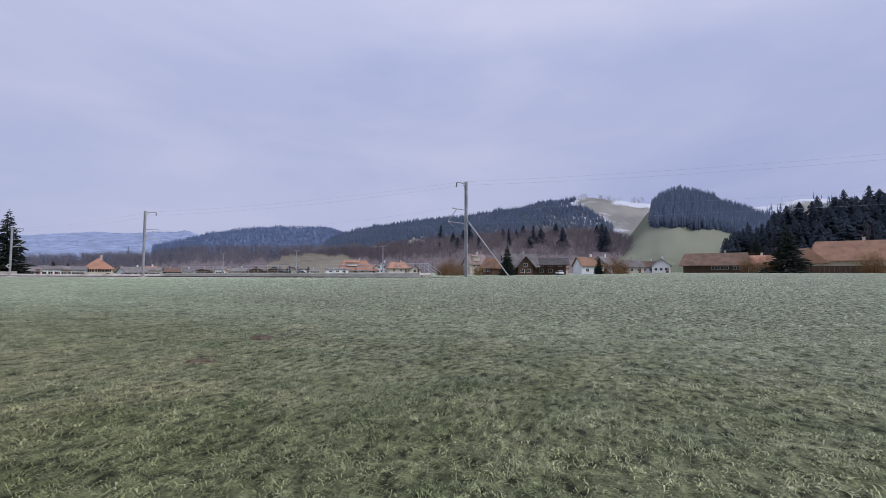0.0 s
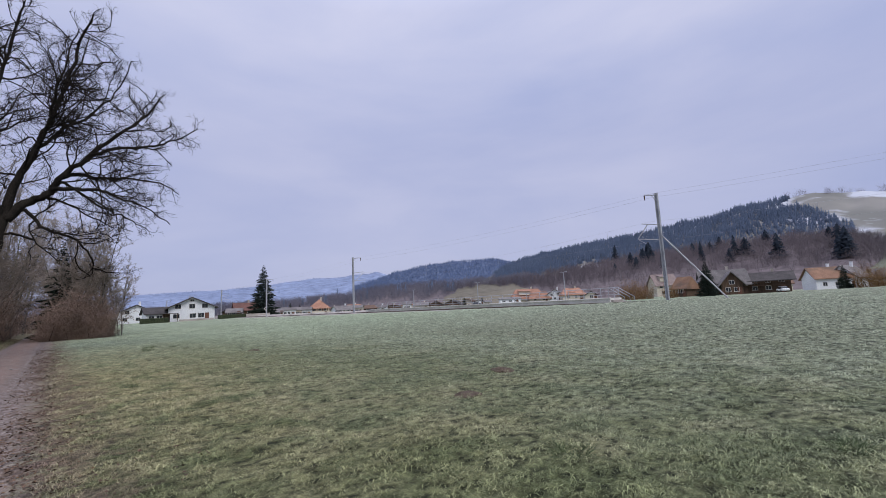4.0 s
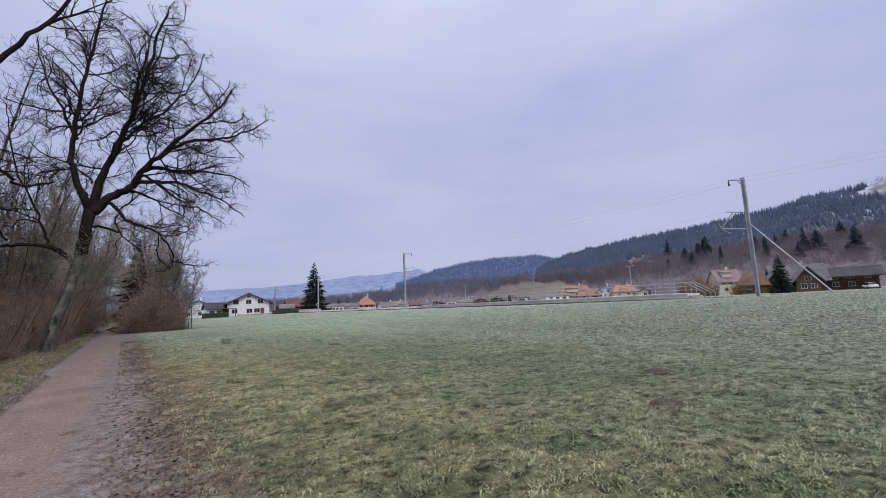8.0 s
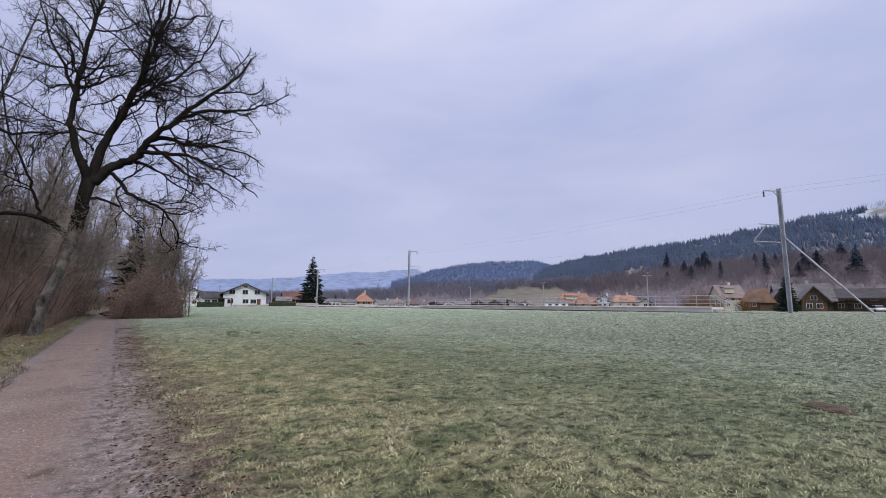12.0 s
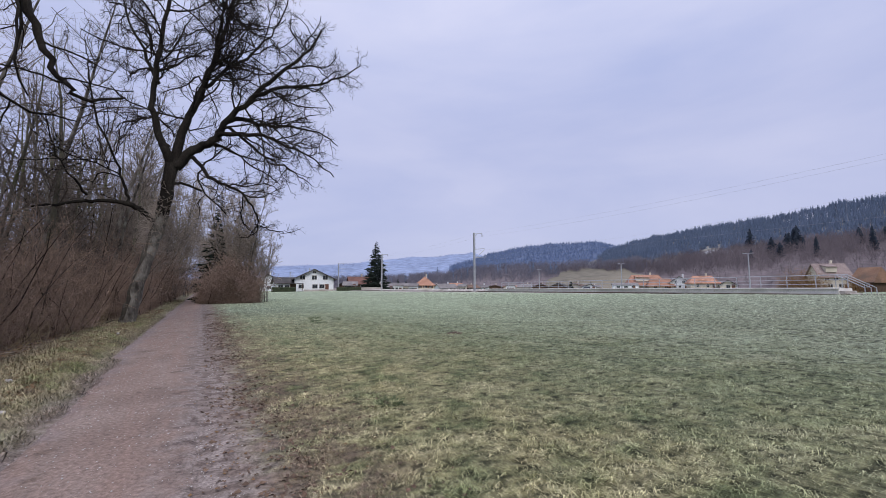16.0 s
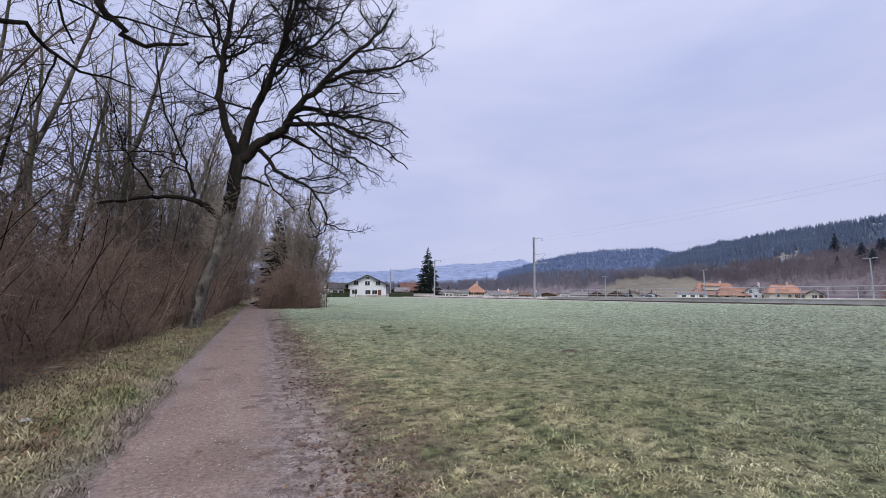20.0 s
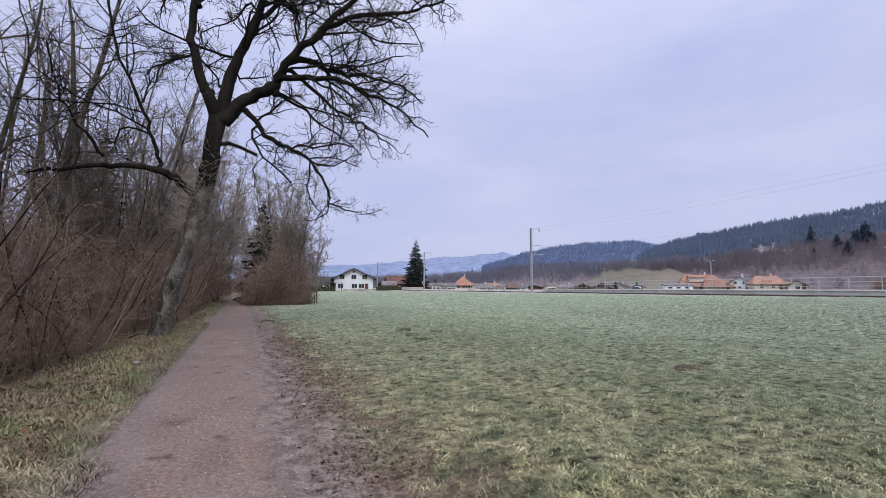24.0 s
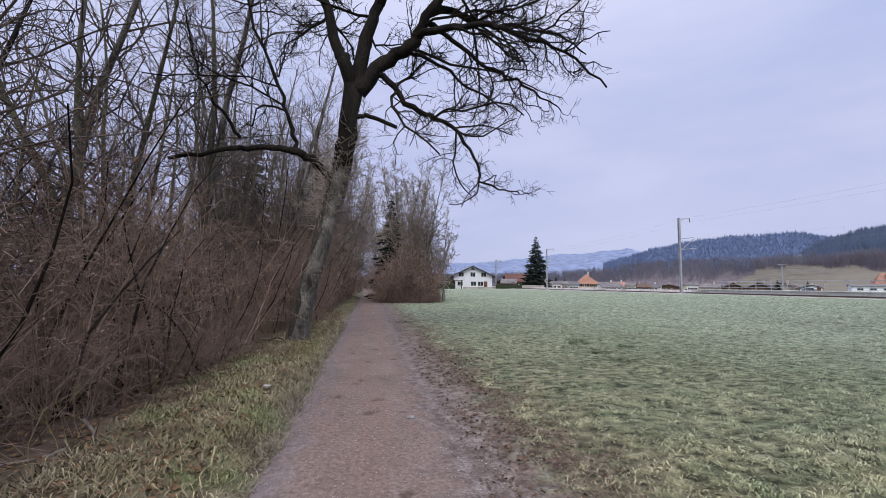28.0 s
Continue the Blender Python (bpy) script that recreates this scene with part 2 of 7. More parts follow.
def gravel():
    m, t, p = node_mat("trodden_gravel", 0.95, 0.2)
    col = blend(t, noise_fac(t, 1.2, 5, 0.35, 0.65), (0.180, 0.133, 0.112), (0.250, 0.193, 0.165))
    track = noise_fac(t, 0.8, 4, 0.40, 0.62, (4.5, 0.35, 1.0))
    col = blend(t, track, col, (0.228, 0.162, 0.134))
    col = blend(t, noise_fac(t, 2.6, 6, 0.62, 0.70), col, (0.120, 0.086, 0.066))
    v = t.nodes.new("ShaderNodeTexVoronoi")
    v.inputs["Scale"].default_value = 70.0
    g = t.nodes.new("ShaderNodeNewGeometry")
    t.links.new(g.outputs["Position"], v.inputs["Vector"])
    bw = t.nodes.new("ShaderNodeRGBToBW")
    t.links.new(v.outputs["Color"], bw.inputs[0])
    col = blend(t, 1.0, col, blend(t, bw.outputs[0], (0.80, 0.80, 0.80), (1.22, 1.22, 1.22)), "MULTIPLY")
    f = noise_fac(t, 26.0, 5, 0.3, 0.7)
    col = blend(t, 1.0, col, blend(t, f, (0.68, 0.67, 0.66), (1.26, 1.26, 1.26)), "MULTIPLY")
    # paler frosted margins, cool grey on the wood side
    s = t.nodes.new("ShaderNodeSeparateXYZ")
    t.links.new(g.outputs["Position"], s.inputs["Vector"])
    wob = maths(t, "MULTIPLY", maths(t, "SUBTRACT", noise_fac(t, 3.0, 5), 0.5), 0.34)
    right = t.nodes.new("ShaderNodeMapRange")
    right.inputs["From Min"].default_value, right.inputs["From Max"].default_value = -0.28, 0.10
    t.links.new(maths(t, "ADD", s.outputs["X"], wob), right.inputs["Value"])
    strip = blend(t, noise_fac(t, 7.0, 7, 0.38, 0.62), (0.125, 0.096, 0.084), (0.255, 0.214, 0.194))
    strip = blend(t, 1.0, strip, blend(t, noise_fac(t, 38.0, 4, 0.34, 0.66), (0.60, 0.59, 0.58), (1.30, 1.30, 1.30)), "MULTIPLY")
    col = blend(t, right.outputs["Result"], col, strip)
    left = t.nodes.new("ShaderNodeMapRange")
    left.inputs["From Min"].default_value, left.inputs["From Max"].default_value = -1.10, -1.50
    left.inputs["To Max"].default_value = 0.5
    t.links.new(maths(t, "ADD", s.outputs["X"], wob), left.inputs["Value"])
    col = blend(t, left.outputs["Result"], col, blend(t, noise_fac(t, 12.0, 5), (0.130, 0.112, 0.118), (0.265, 0.240, 0.250)))
    t.links.new(col, p.inputs["Base Color"])
    relief(t, p, maths(t, "ADD", f, maths(t, "MULTIPLY", v.outputs["Distance"], 0.8)), 0.7, 0.015)
    return m


GRAVEL = gravel()
BARK_PATCH = mottled("patchy_mossy_bark", (0.026, 0.024, 0.017), (0.165, 0.150, 0.128), 1.7, 20, 0.95, 1.0, 0.05, stretch=(1, 1, 0.5), dirt=(0.045, 0.044, 0.026))
BARK_STREAK = mottled("dark_streaked_bark", (0.030, 0.025, 0.020), (0.085, 0.074, 0.060), 4, 24, 0.9, 0.8, 0.03, stretch=(1, 1, 0.4))
BARK = mottled("grey_bark", (0.034, 0.029, 0.024), (0.205, 0.186, 0.162), 4.5, 26, 0.95, 1.0, 0.05, stretch=(1, 1, 0.35), dirt=(0.250, 0.235, 0.205))
BARK_DARK = mottled("dark_bark", (0.009, 0.0075, 0.0065), (0.030, 0.026, 0.021), 3.0, 24, 0.95, 0.8, 0.02, stretch=(1, 1, 0.4), spec=0.1)
BARK_MOSS = mottled("mossy_bark", (0.066, 0.060, 0.044), (0.160, 0.148, 0.112), 2.2, 22, 0.95, 0.8, 0.02, stretch=(1, 1, 0.35), dirt=(0.085, 0.100, 0.034), vary=0.25)
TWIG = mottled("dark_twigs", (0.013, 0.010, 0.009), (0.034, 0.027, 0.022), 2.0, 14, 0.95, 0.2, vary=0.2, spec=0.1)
TWIG_GREY = mottled("grey_brown_twigs", (0.080, 0.064, 0.053), (0.180, 0.146, 0.119), 0.9, 12, 0.9, 0.2, vary=0.3)
BRUSH = mottled("russet_brush", (0.172, 0.117, 0.087), (0.312, 0.222, 0.165), 0.8, 10, 0.9, 0.2, vary=0.28)
TWIG_PALE = mottled("pale_fine_twigs", (0.200, 0.166, 0.138), (0.310, 0.262, 0.220), 0.9, 12, 0.9, 0.2, vary=0.25)
NEEDLE = mottled("spruce_needles", (0.008, 0.016, 0.012), (0.020, 0.032, 0.021), 1.2, 9, 0.8, 0.3, vary=0.25)
STEEL = mottled("galvanised_steel", (0.30, 0.31, 0.33), (0.42, 0.43, 0.45), 1.5, 18, 0.55, 0.15, metal=0.35)
WIRE = mottled("wire", (0.36, 0.37, 0.42), (0.46, 0.47, 0.52), 2, 20, 0.6, 0.1, metal=0.4)
RUST = mottled("rusty_rail", (0.060, 0.042, 0.034), (0.110, 0.075, 0.056), 2, 25, 0.7, 0.3, metal=0.3)
BALLAST = mottled("ballast", (0.12, 0.105, 0.095), (0.21, 0.185, 0.17), 6, 40, 0.95, 0.9, 0.05)
PLATFORM = mottled("pale_platform_concrete", (0.62, 0.59, 0.55), (0.76, 0.73, 0.69), 0.9, 20, 0.9, 0.3, dirt=(0.50, 0.47, 0.43))
CONCRETE = mottled("pale_concrete", (0.33, 0.30, 0.27), (0.46, 0.42, 0.38), 0.9, 20, 0.9, 0.3, dirt=(0.24, 0.21, 0.18))
SOIL = mottled("fresh_soil", (0.085, 0.062, 0.045), (0.165, 0.120, 0.086), 8, 50, 0.95, 0.9, 0.03)
STONE = mottled("pale_stone", (0.30, 0.28, 0.26), (0.42, 0.40, 0.38), 20, 90, 0.9, 0.4, vary=0.35)
LEAF_DARK = mottled("rotting_leaves", (0.055, 0.036, 0.026), (0.175, 0.112, 0.076), 9, 40, 0.85, 0.3)
LEAF_DRY = mottled("withered_clinging_leaves", (0.160, 0.100, 0.062), (0.330, 0.225, 0.150), 5, 40, 0.9, 0.3, vary=0.3)
LEAF = mottled("dead_leaves", (0.120, 0.066, 0.032), (0.215, 0.135, 0.070), 5, 60, 0.85, 0.3)
STRAW = mottled("dry_grass", (0.20, 0.155, 0.075), (0.33, 0.27, 0.145), 3, 30, 0.85, 0.2)


def water_mat():
    m, t, p = node_mat("stream_water", 0.06, 0.5)
    p.inputs["Base Color"].default_value = (0.035, 0.042, 0.040, 1)
    relief(t, p, noise_fac(t, 5.0, 4), 0.25, 0.02)
    return m


WATER = water_mat()


# ---- mesh helpers ----
def as_mesh(name, verts, faces, material, smooth=False):
    """A mesh from an array of places and an array of triangles or quads."""
    verts, faces = np.asarray(verts, np.float32).reshape(-1, 3), np.asarray(faces, np.int32)
    me = bpy.data.meshes.new(name)
    k = faces.shape[1]
    me.vertices.add(len(verts))
    me.vertices.foreach_set("co", verts.ravel())
    me.loops.add(faces.size)
    me.loops.foreach_set("vertex_index", faces.ravel())
    me.polygons.add(len(faces))
    me.polygons.foreach_set("loop_start", np.arange(0, faces.size, k, dtype=np.int32))
    if smooth:
        me.polygons.foreach_set("use_smooth", np.ones(len(faces), bool))
    me.materials.append(material)
    me.update(calc_edges=True)
    return me


def part(name, data, material=None, parent=None, label=""):
    """Links a bmesh or a mesh as one object under its thing or part."""
    if isinstance(data, bmesh.types.BMesh):
        me = bpy.data.meshes.new(name)
        bmesh.ops.recalc_face_normals(data, faces=data.faces)
        data.to_mesh(me)
        data.free()
        me.materials.append(material)
    else:
        me = data
    ob = new(name, me)
    ob.parent = parent
    if label:
        ob["label"] = label
    return ob


def empty(name, m, label, category, group="", kind=""):
    ob = new(name)
    ob.matrix_basis = m
    return tagged(ob, label, category, group, kind)


def add_box(bm, c, s, rz=0.0, bevel=0.0):
    """A box by its centre and size, turned about z, with eased edges."""
    r = bmesh.ops.create_cube(bm, size=1, matrix=pose(*c, 0, 0, rz) @ Matrix.Diagonal((*s, 1)))
    if bevel:
        edges = list({e for v in r["verts"] for e in v.link_edges})
        bmesh.ops.bevel(bm, geom=edges, offset=bevel, segments=1, affect="EDGES")
    return r["verts"]


def add_rod(bm, a, b, r1, r2=None, n=8):
    """A round bar between two places."""
    a, b = Vector(a), Vector(b)
    turn = (b - a).to_track_quat("Z", "Y").to_matrix().to_4x4()
    bmesh.ops.create_cone(bm, cap_ends=True, segments=n, radius1=r1, radius2=r1 if r2 is None else r2, depth=(b - a).length,
                          matrix=Matrix.Translation((a + b) / 2) @ turn)


def tubes(branches, sides=3):
    """Tapered tubes along polylines of (points, radii), all in one array of places and quads."""
    verts, faces, base = [], [], 0
    groups = {}
    for pts, rad in branches:
        groups.setdefault(len(pts), []).append((pts, rad))
    ang = np.arange(sides) * 2 * np.pi / sides
    for n, some in groups.items():
        p = np.array([b[0] for b in some], float)
        r = np.array([b[1] for b in some], float)
        tan = np.gradient(p, axis=1)
        tan /= np.linalg.norm(tan, axis=2, keepdims=True) + 1e-9
        mean = p[:, -1] - p[:, 0]
        ref = np.where(np.abs(mean[:, 2:3]) > 0.8 * np.linalg.norm(mean, axis=1, keepdims=True), [[1.0, 0.13, 0.0]], [[0.1, 0.17, 1.0]])
        u = np.cross(tan, ref[:, None, :])
        u /= np.linalg.norm(u, axis=2, keepdims=True) + 1e-9
        v = np.cross(tan, u)
        ring = p[:, :, None] + r[:, :, None, None] * (np.cos(ang)[:, None] * u[:, :, None] + np.sin(ang)[:, None] * v[:, :, None])
        idx = (np.arange(len(some) * n * sides).reshape(len(some), n, sides)) + base
        nxt = np.roll(idx, -1, axis=2)
        q = np.stack([idx[:, :-1], nxt[:, :-1], nxt[:, 1:], idx[:, 1:]], -1)
        verts.append(ring.reshape(-1, 3))
        faces.append(q.reshape(-1, 4))
        base += len(some) * n * sides
    return np.concatenate(verts), np.concatenate(faces)


def lattice(seed, n=256):
    return np.random.RandomState(seed).rand(n, n)


LAT = [lattice(s) for s in (3, 5, 7, 11)]


def value_noise(x, y, k=0):
    """Smooth noise, -1 to 1, for arrays of places."""
    xi, yi = np.floor(x).astype(int), np.floor(y).astype(int)
    fx, fy = x - xi, y - yi
    fx, fy = fx * fx * (3 - 2 * fx), fy * fy * (3 - 2 * fy)
    g = LAT[k]
    a, b = g[xi % 256, yi % 256], g[(xi + 1) % 256, yi % 256]
    c, d = g[xi % 256, (yi + 1) % 256], g[(xi + 1) % 256, (yi + 1) % 256]
    return 2 * ((a * (1 - fx) + b * fx) * (1 - fy) + (c * (1 - fx) + d * fx) * fy) - 1


def sstep(a, b, x):
    u = np.clip((x - a) / (b - a), 0, 1)
    return u * u * (3 - 2 * u)


def line_x(y):
    """The middle of the railway track, which bends slightly past the platform."""
    return 40.7 - 0.036 * np.clip(66 - np.asarray(y, float), 0, 200)


def line_z(y):
    """How high the railway lies above the path."""
    return np.interp(y, (-120, -10, 16, 30, 66, 108, 146, 400), (0.55, 0.60, 0.80, 0.76, 0.58, 0.36, 0.3, 0.2))


def height(x, y, bumps=True):
    """The lie of the land: a flat meadow rising gently to the railway, the trodden path, and the bank of the stream."""
    x, y = np.asarray(x, float), np.asarray(y, float)
    crest = np.interp(y, (-120, 0, 16, 40, 66, 108, 146, 400), (1.4, 1.05, 0.92, 0.70, 0.54, 0.32, 0.25, 0.1))
    z = crest * sstep(13, 37, x) - 0.5 * sstep(48, 75, x) * sstep(60, 0, np.abs(y - 30)) - 1.7 * sstep(50, 85, x) * sstep(120, 185, y)
    z = z - 0.05 * sstep(4, 10, x) * sstep(18, 12, x)
    z = z + 0.06 * sstep(-1.5, -2.3, x) - 1.35 * sstep(-5.6, -9.0, x) + 1.5 * sstep(-17, -22, x)
    if bumps:
        near = sstep(60, 25, np.hypot(x, y - 14))
        onpath = sstep(-1.80, -1.55, x) * sstep(0.45, 0.10, x)
        b = 0.030 * value_noise(x * 0.45, y * 0.45, 0) + near * (0.020 * value_noise(x * 2.1, y * 2.1, 1) + 0.016 * value_noise(x * 5.5, y * 5.5, 2))
        z = z + b * (1 - 0.92 * onpath) * sstep(2500, 200, np.hypot(x, y)) - 0.026 * onpath
    return z


# ---- ground ----
def spaced(lo, hi, step, far, grow=1.16):
    a = list(np.arange(lo, hi + 1e-6, step))
    s, v = step, hi
    while v < far:
        s *= grow
        v += s
        a.append(v)
    s, v = step, lo
    while v > -far:
        s *= grow
        v -= s
        a.insert(0, v)
    return np.array(a)


def build_ground():
    xs, ys = spaced(-3.2, 13.0, 0.11, 4200), spaced(2.0, 42.0, 0.13, 4200)
    gx, gy = np.meshgrid(xs, ys, indexing="ij")
    v = np.stack([gx, gy, height(gx, gy)], -1)
    i = np.arange(gx.size).reshape(gx.shape)
    q = np.stack([i[:-1, :-1], i[1:, :-1], i[1:, 1:], i[:-1, 1:]], -1).reshape(-1, 4)
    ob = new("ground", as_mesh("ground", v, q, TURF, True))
    tagged(ob, "wide frosted winter meadow, strawy along the path", "ground", kind="structure")

    # the trodden path, with ragged edges
    py = np.arange(-25, 140, 0.16)
    u = np.linspace(-1, 1, 21)
    yy, uu = np.meshgrid(py, u, indexing="ij")
    left = -1.27 - 0.27 * sstep(17.0, 21.5, yy) + 0.07 * value_noise(yy * 0.6, yy * 0 + 3.3, 0) + 0.03 * value_noise(yy * 4.1, yy * 0 + 9.3, 1)
    right = 0.08 + 0.05 * value_noise(yy * 0.5, yy * 0 + 23.3, 1) + 0.03 * value_noise(yy * 3.7, yy * 0 + 5.3, 2)
    xx = (left + right) / 2 + uu * (right - left) / 2
    z = 0.012 * (1 - uu**2) + 0.008 * value_noise(xx * 3, yy * 3, 1) + 0.006 * value_noise(xx * 9, yy * 9, 2) - 0.012
    z = np.where(np.abs(uu) > 0.99, -0.034, z)
    i = np.arange(yy.size).reshape(yy.shape)
    q = np.stack([i[:-1, :-1], i[:-1, 1:], i[1:, 1:], i[1:, :-1]], -1).reshape(-1, 4)
    ob = new("gravel_path", as_mesh("gravel_path", np.stack([xx, yy, z], -1), q, GRAVEL, True))
    tagged(ob, "trodden brownish gravel footpath with worn edges", "path", kind="structure")

    # the stream behind the brush
    bm = bmesh.new()
    add_box(bm, (-13.0, 40, -0.99), (9.6, 260, 0.02))
    ob = part("water", bm, WATER)
    tagged(ob, "shallow grey stream behind the brush", "stream", kind="structure")


build_ground()


def build_molehills():
    rng = random.Random(8)
    places = [(6.0, 7.4, 0.22), (8.42, 8.65, 0.25), (6.9, 20.6, 0.2)]
    for x, y, s in places:
        bm = bmesh.new()
        bmesh.ops.create_icosphere(bm, subdivisions=3, radius=1)
        for v in bm.verts:
            k = 1 + 0.22 * noise.noise(v.co * 2.3 + Vector((x, y, 0))) + 0.12 * noise.noise(v.co * 6 + Vector((y, x, 3)))
            v.co = Vector((v.co.x * s * 1.25 * k, v.co.y * s * k, max(v.co.z, -0.4) * s * 0.32 * k))
        ob = part("molehill", bm, SOIL)
        ob.matrix_basis = pose(x, y, float(height(x, y)), 0, 0, rng.uniform(0, 90))
        tagged(ob, "low molehill of bare brown soil in the grass", "molehill", "molehills in the meadow")
    # pale stones lying on the path
    for x, y, s in [(-0.25, 23.4, 0.045), (-1.81, 15.92, 0.045), (-2.0, 24.6, 0.05), (-2.3, 17.8, 0.05), (-0.5, 27.5, 0.03), (0.35, 21.0, 0.022)]:
        bm = bmesh.new()
        bmesh.ops.create_icosphere(bm, subdivisions=2, radius=s)
        for v in bm.verts:
            v.co *= 1 + 0.3 * noise.noise(v.co / s * 1.3 + Vector((x, y, 0)))
            v.co.z *= 0.55
        ob = part("stone", bm, STONE)
        ob.matrix_basis = pose(x, y, float(height(x, y)) + 0.035, 0, 0, rng.uniform(0, 360))
        tagged(ob, "small pale stone lying on the ground", "stone", "stones along the path")


build_molehills()


# ---- railway ----
def profile_strip(name, sect, y0, y1, material, step=6.0, parent=None):
    """A bar of constant cross-section (x from the track's middle, z) laid along the railway."""
    ys = np.arange(y0, y1 + step, step)
    n = len(sect)
    v = np.array([[line_x(y) + x, y, line_z(y) - 0.36 + z] for y in ys for x, z in sect])
    f = []
    for k in range(len(ys) - 1):
        for j in range(n):
            a, b = k * n + j, k * n + (j + 1) % n
            f.append((a, b, b + n, a + n))
    ob = new(name, as_mesh(name, v, np.array(f), material))
    ob.parent = parent
    return ob


def build_track():
    bed = profile_strip("railway_bed", [(-2.4, 0.26), (-1.6, 0.34), (1.6, 0.34), (2.3, 0.20), (2.3, -0.9), (-2.4, -0.9)], -120, 330, BALLAST)
    tagged(bed, "dark ballast bed of a single railway track", "railway bed", kind="structure")
    for s in (-0.72, 0.72):
        x = s
        profile_strip("rail", [(x - 0.06, 0.36), (x - 0.015, 0.40), (x - 0.035, 0.50), (x + 0.035, 0.50), (x + 0.015, 0.40), (x + 0.06, 0.36)], -120, 330, RUST, 6, bed)
    bm = bmesh.new()
    add_box(bm, (0, 0, 0), (2.5, 0.26, 0.14), bevel=0.02)
    first = part("sleeper", bm, RUST, bed)
    first.matrix_basis = pose(line_x(-8), -8, line_z(-8) - 0.05)
    for k in range(1, 170):
        o = first.copy()
        scene.collection.objects.link(o)
        o.matrix_basis = pose(line_x(-8 + 0.65 * k), -8 + 0.65 * k, line_z(-8 + 0.65 * k) - 0.05)
    shoulder = profile_strip("track_shoulder", [(-3.8, 0.30), (-3.4, 0.38), (-2.4, 0.40), (-2.4, -0.3), (-3.8, -0.3)], -120, 330, CONCRETE)
    tagged(shoulder, "narrow pale gravel shoulder along the railway track", "track shoulder", kind="structure")
    lane = profile_strip("gravel_lane", [(2.6, 0.30), (3.2, 0.78), (5.9, 0.80), (7.1, -0.9), (2.6, -0.9)], 68.2, 330, CONCRETE)
    tagged(lane, "pale gravel lane running beside the railway", "lane", kind="structure")


build_track()


def build_platform():
    p = empty("station_platform", pose(41.92, 0, 0.53, -0.31, 0, -2.06), "pale concrete railway platform with a grey steel railing", "platform")
    y = 22.0
    while y < 68:
        bm = bmesh.new()
        add_box(bm, (0.0, y + 1.5, 0.42), (2.4, 2.985, 0.98), bevel=0.012)
        part("slab", bm, PLATFORM, p)
        y += 3.0
    bm = bmesh.new()
    add_box(bm, (-1.24, 45, 0.90), (0.18, 46.2, 0.12), bevel=0.02)
    part("edge_kerb", bm, PLATFORM, p)
    for k in range(24):
        bm = bmesh.new()
        add_rod(bm, (1.1, 22.2 + 2 * k, 0.8), (1.1, 22.2 + 2 * k, 2.0), 0.035)
        part("railing_post", bm, STEEL, p)
    for z in (1.25, 1.6, 1.98):
        bm = bmesh.new()
        add_rod(bm, (1.1, 22.2, z), (1.1, 68.2, z), 0.034 if z > 1.9 else 0.022)
        part("railing_bar", bm, STEEL, p)
    # stair with its sloping handrails at the end
    for k in range(4):
        bm = bmesh.new()
        add_box(bm, (0, 21.85 - 0.3 * k, 0.30 - 0.09 * k), (2.2, 0.3, 0.84 - 0.18 * k), bevel=0.01)
        part("step", bm, CONCRETE, p)
    for x in (-1.0, 0.1, 1.1):
        bm = bmesh.new()
        add_rod(bm, (x, 22.2, 1.95), (x, 20.6, 0.95), 0.035)
        add_rod(bm, (x, 20.6, 0.95), (x, 20.6, 0.0), 0.03)
        add_rod(bm, (x, 22.2, 1.95), (x, 22.2, 0.6), 0.03)
        part("handrail", bm, STEEL, p)


build_platform()


def sag(a, b, drop, n=18):
    a, b = np.array(a, float), np.array(b, float)
    u = np.linspace(0, 1, n)[:, None]
    p = a * (1 - u) + b * u
    p[:, 2] -= drop * 4 * (u * (1 - u))[:, 0]
    return p


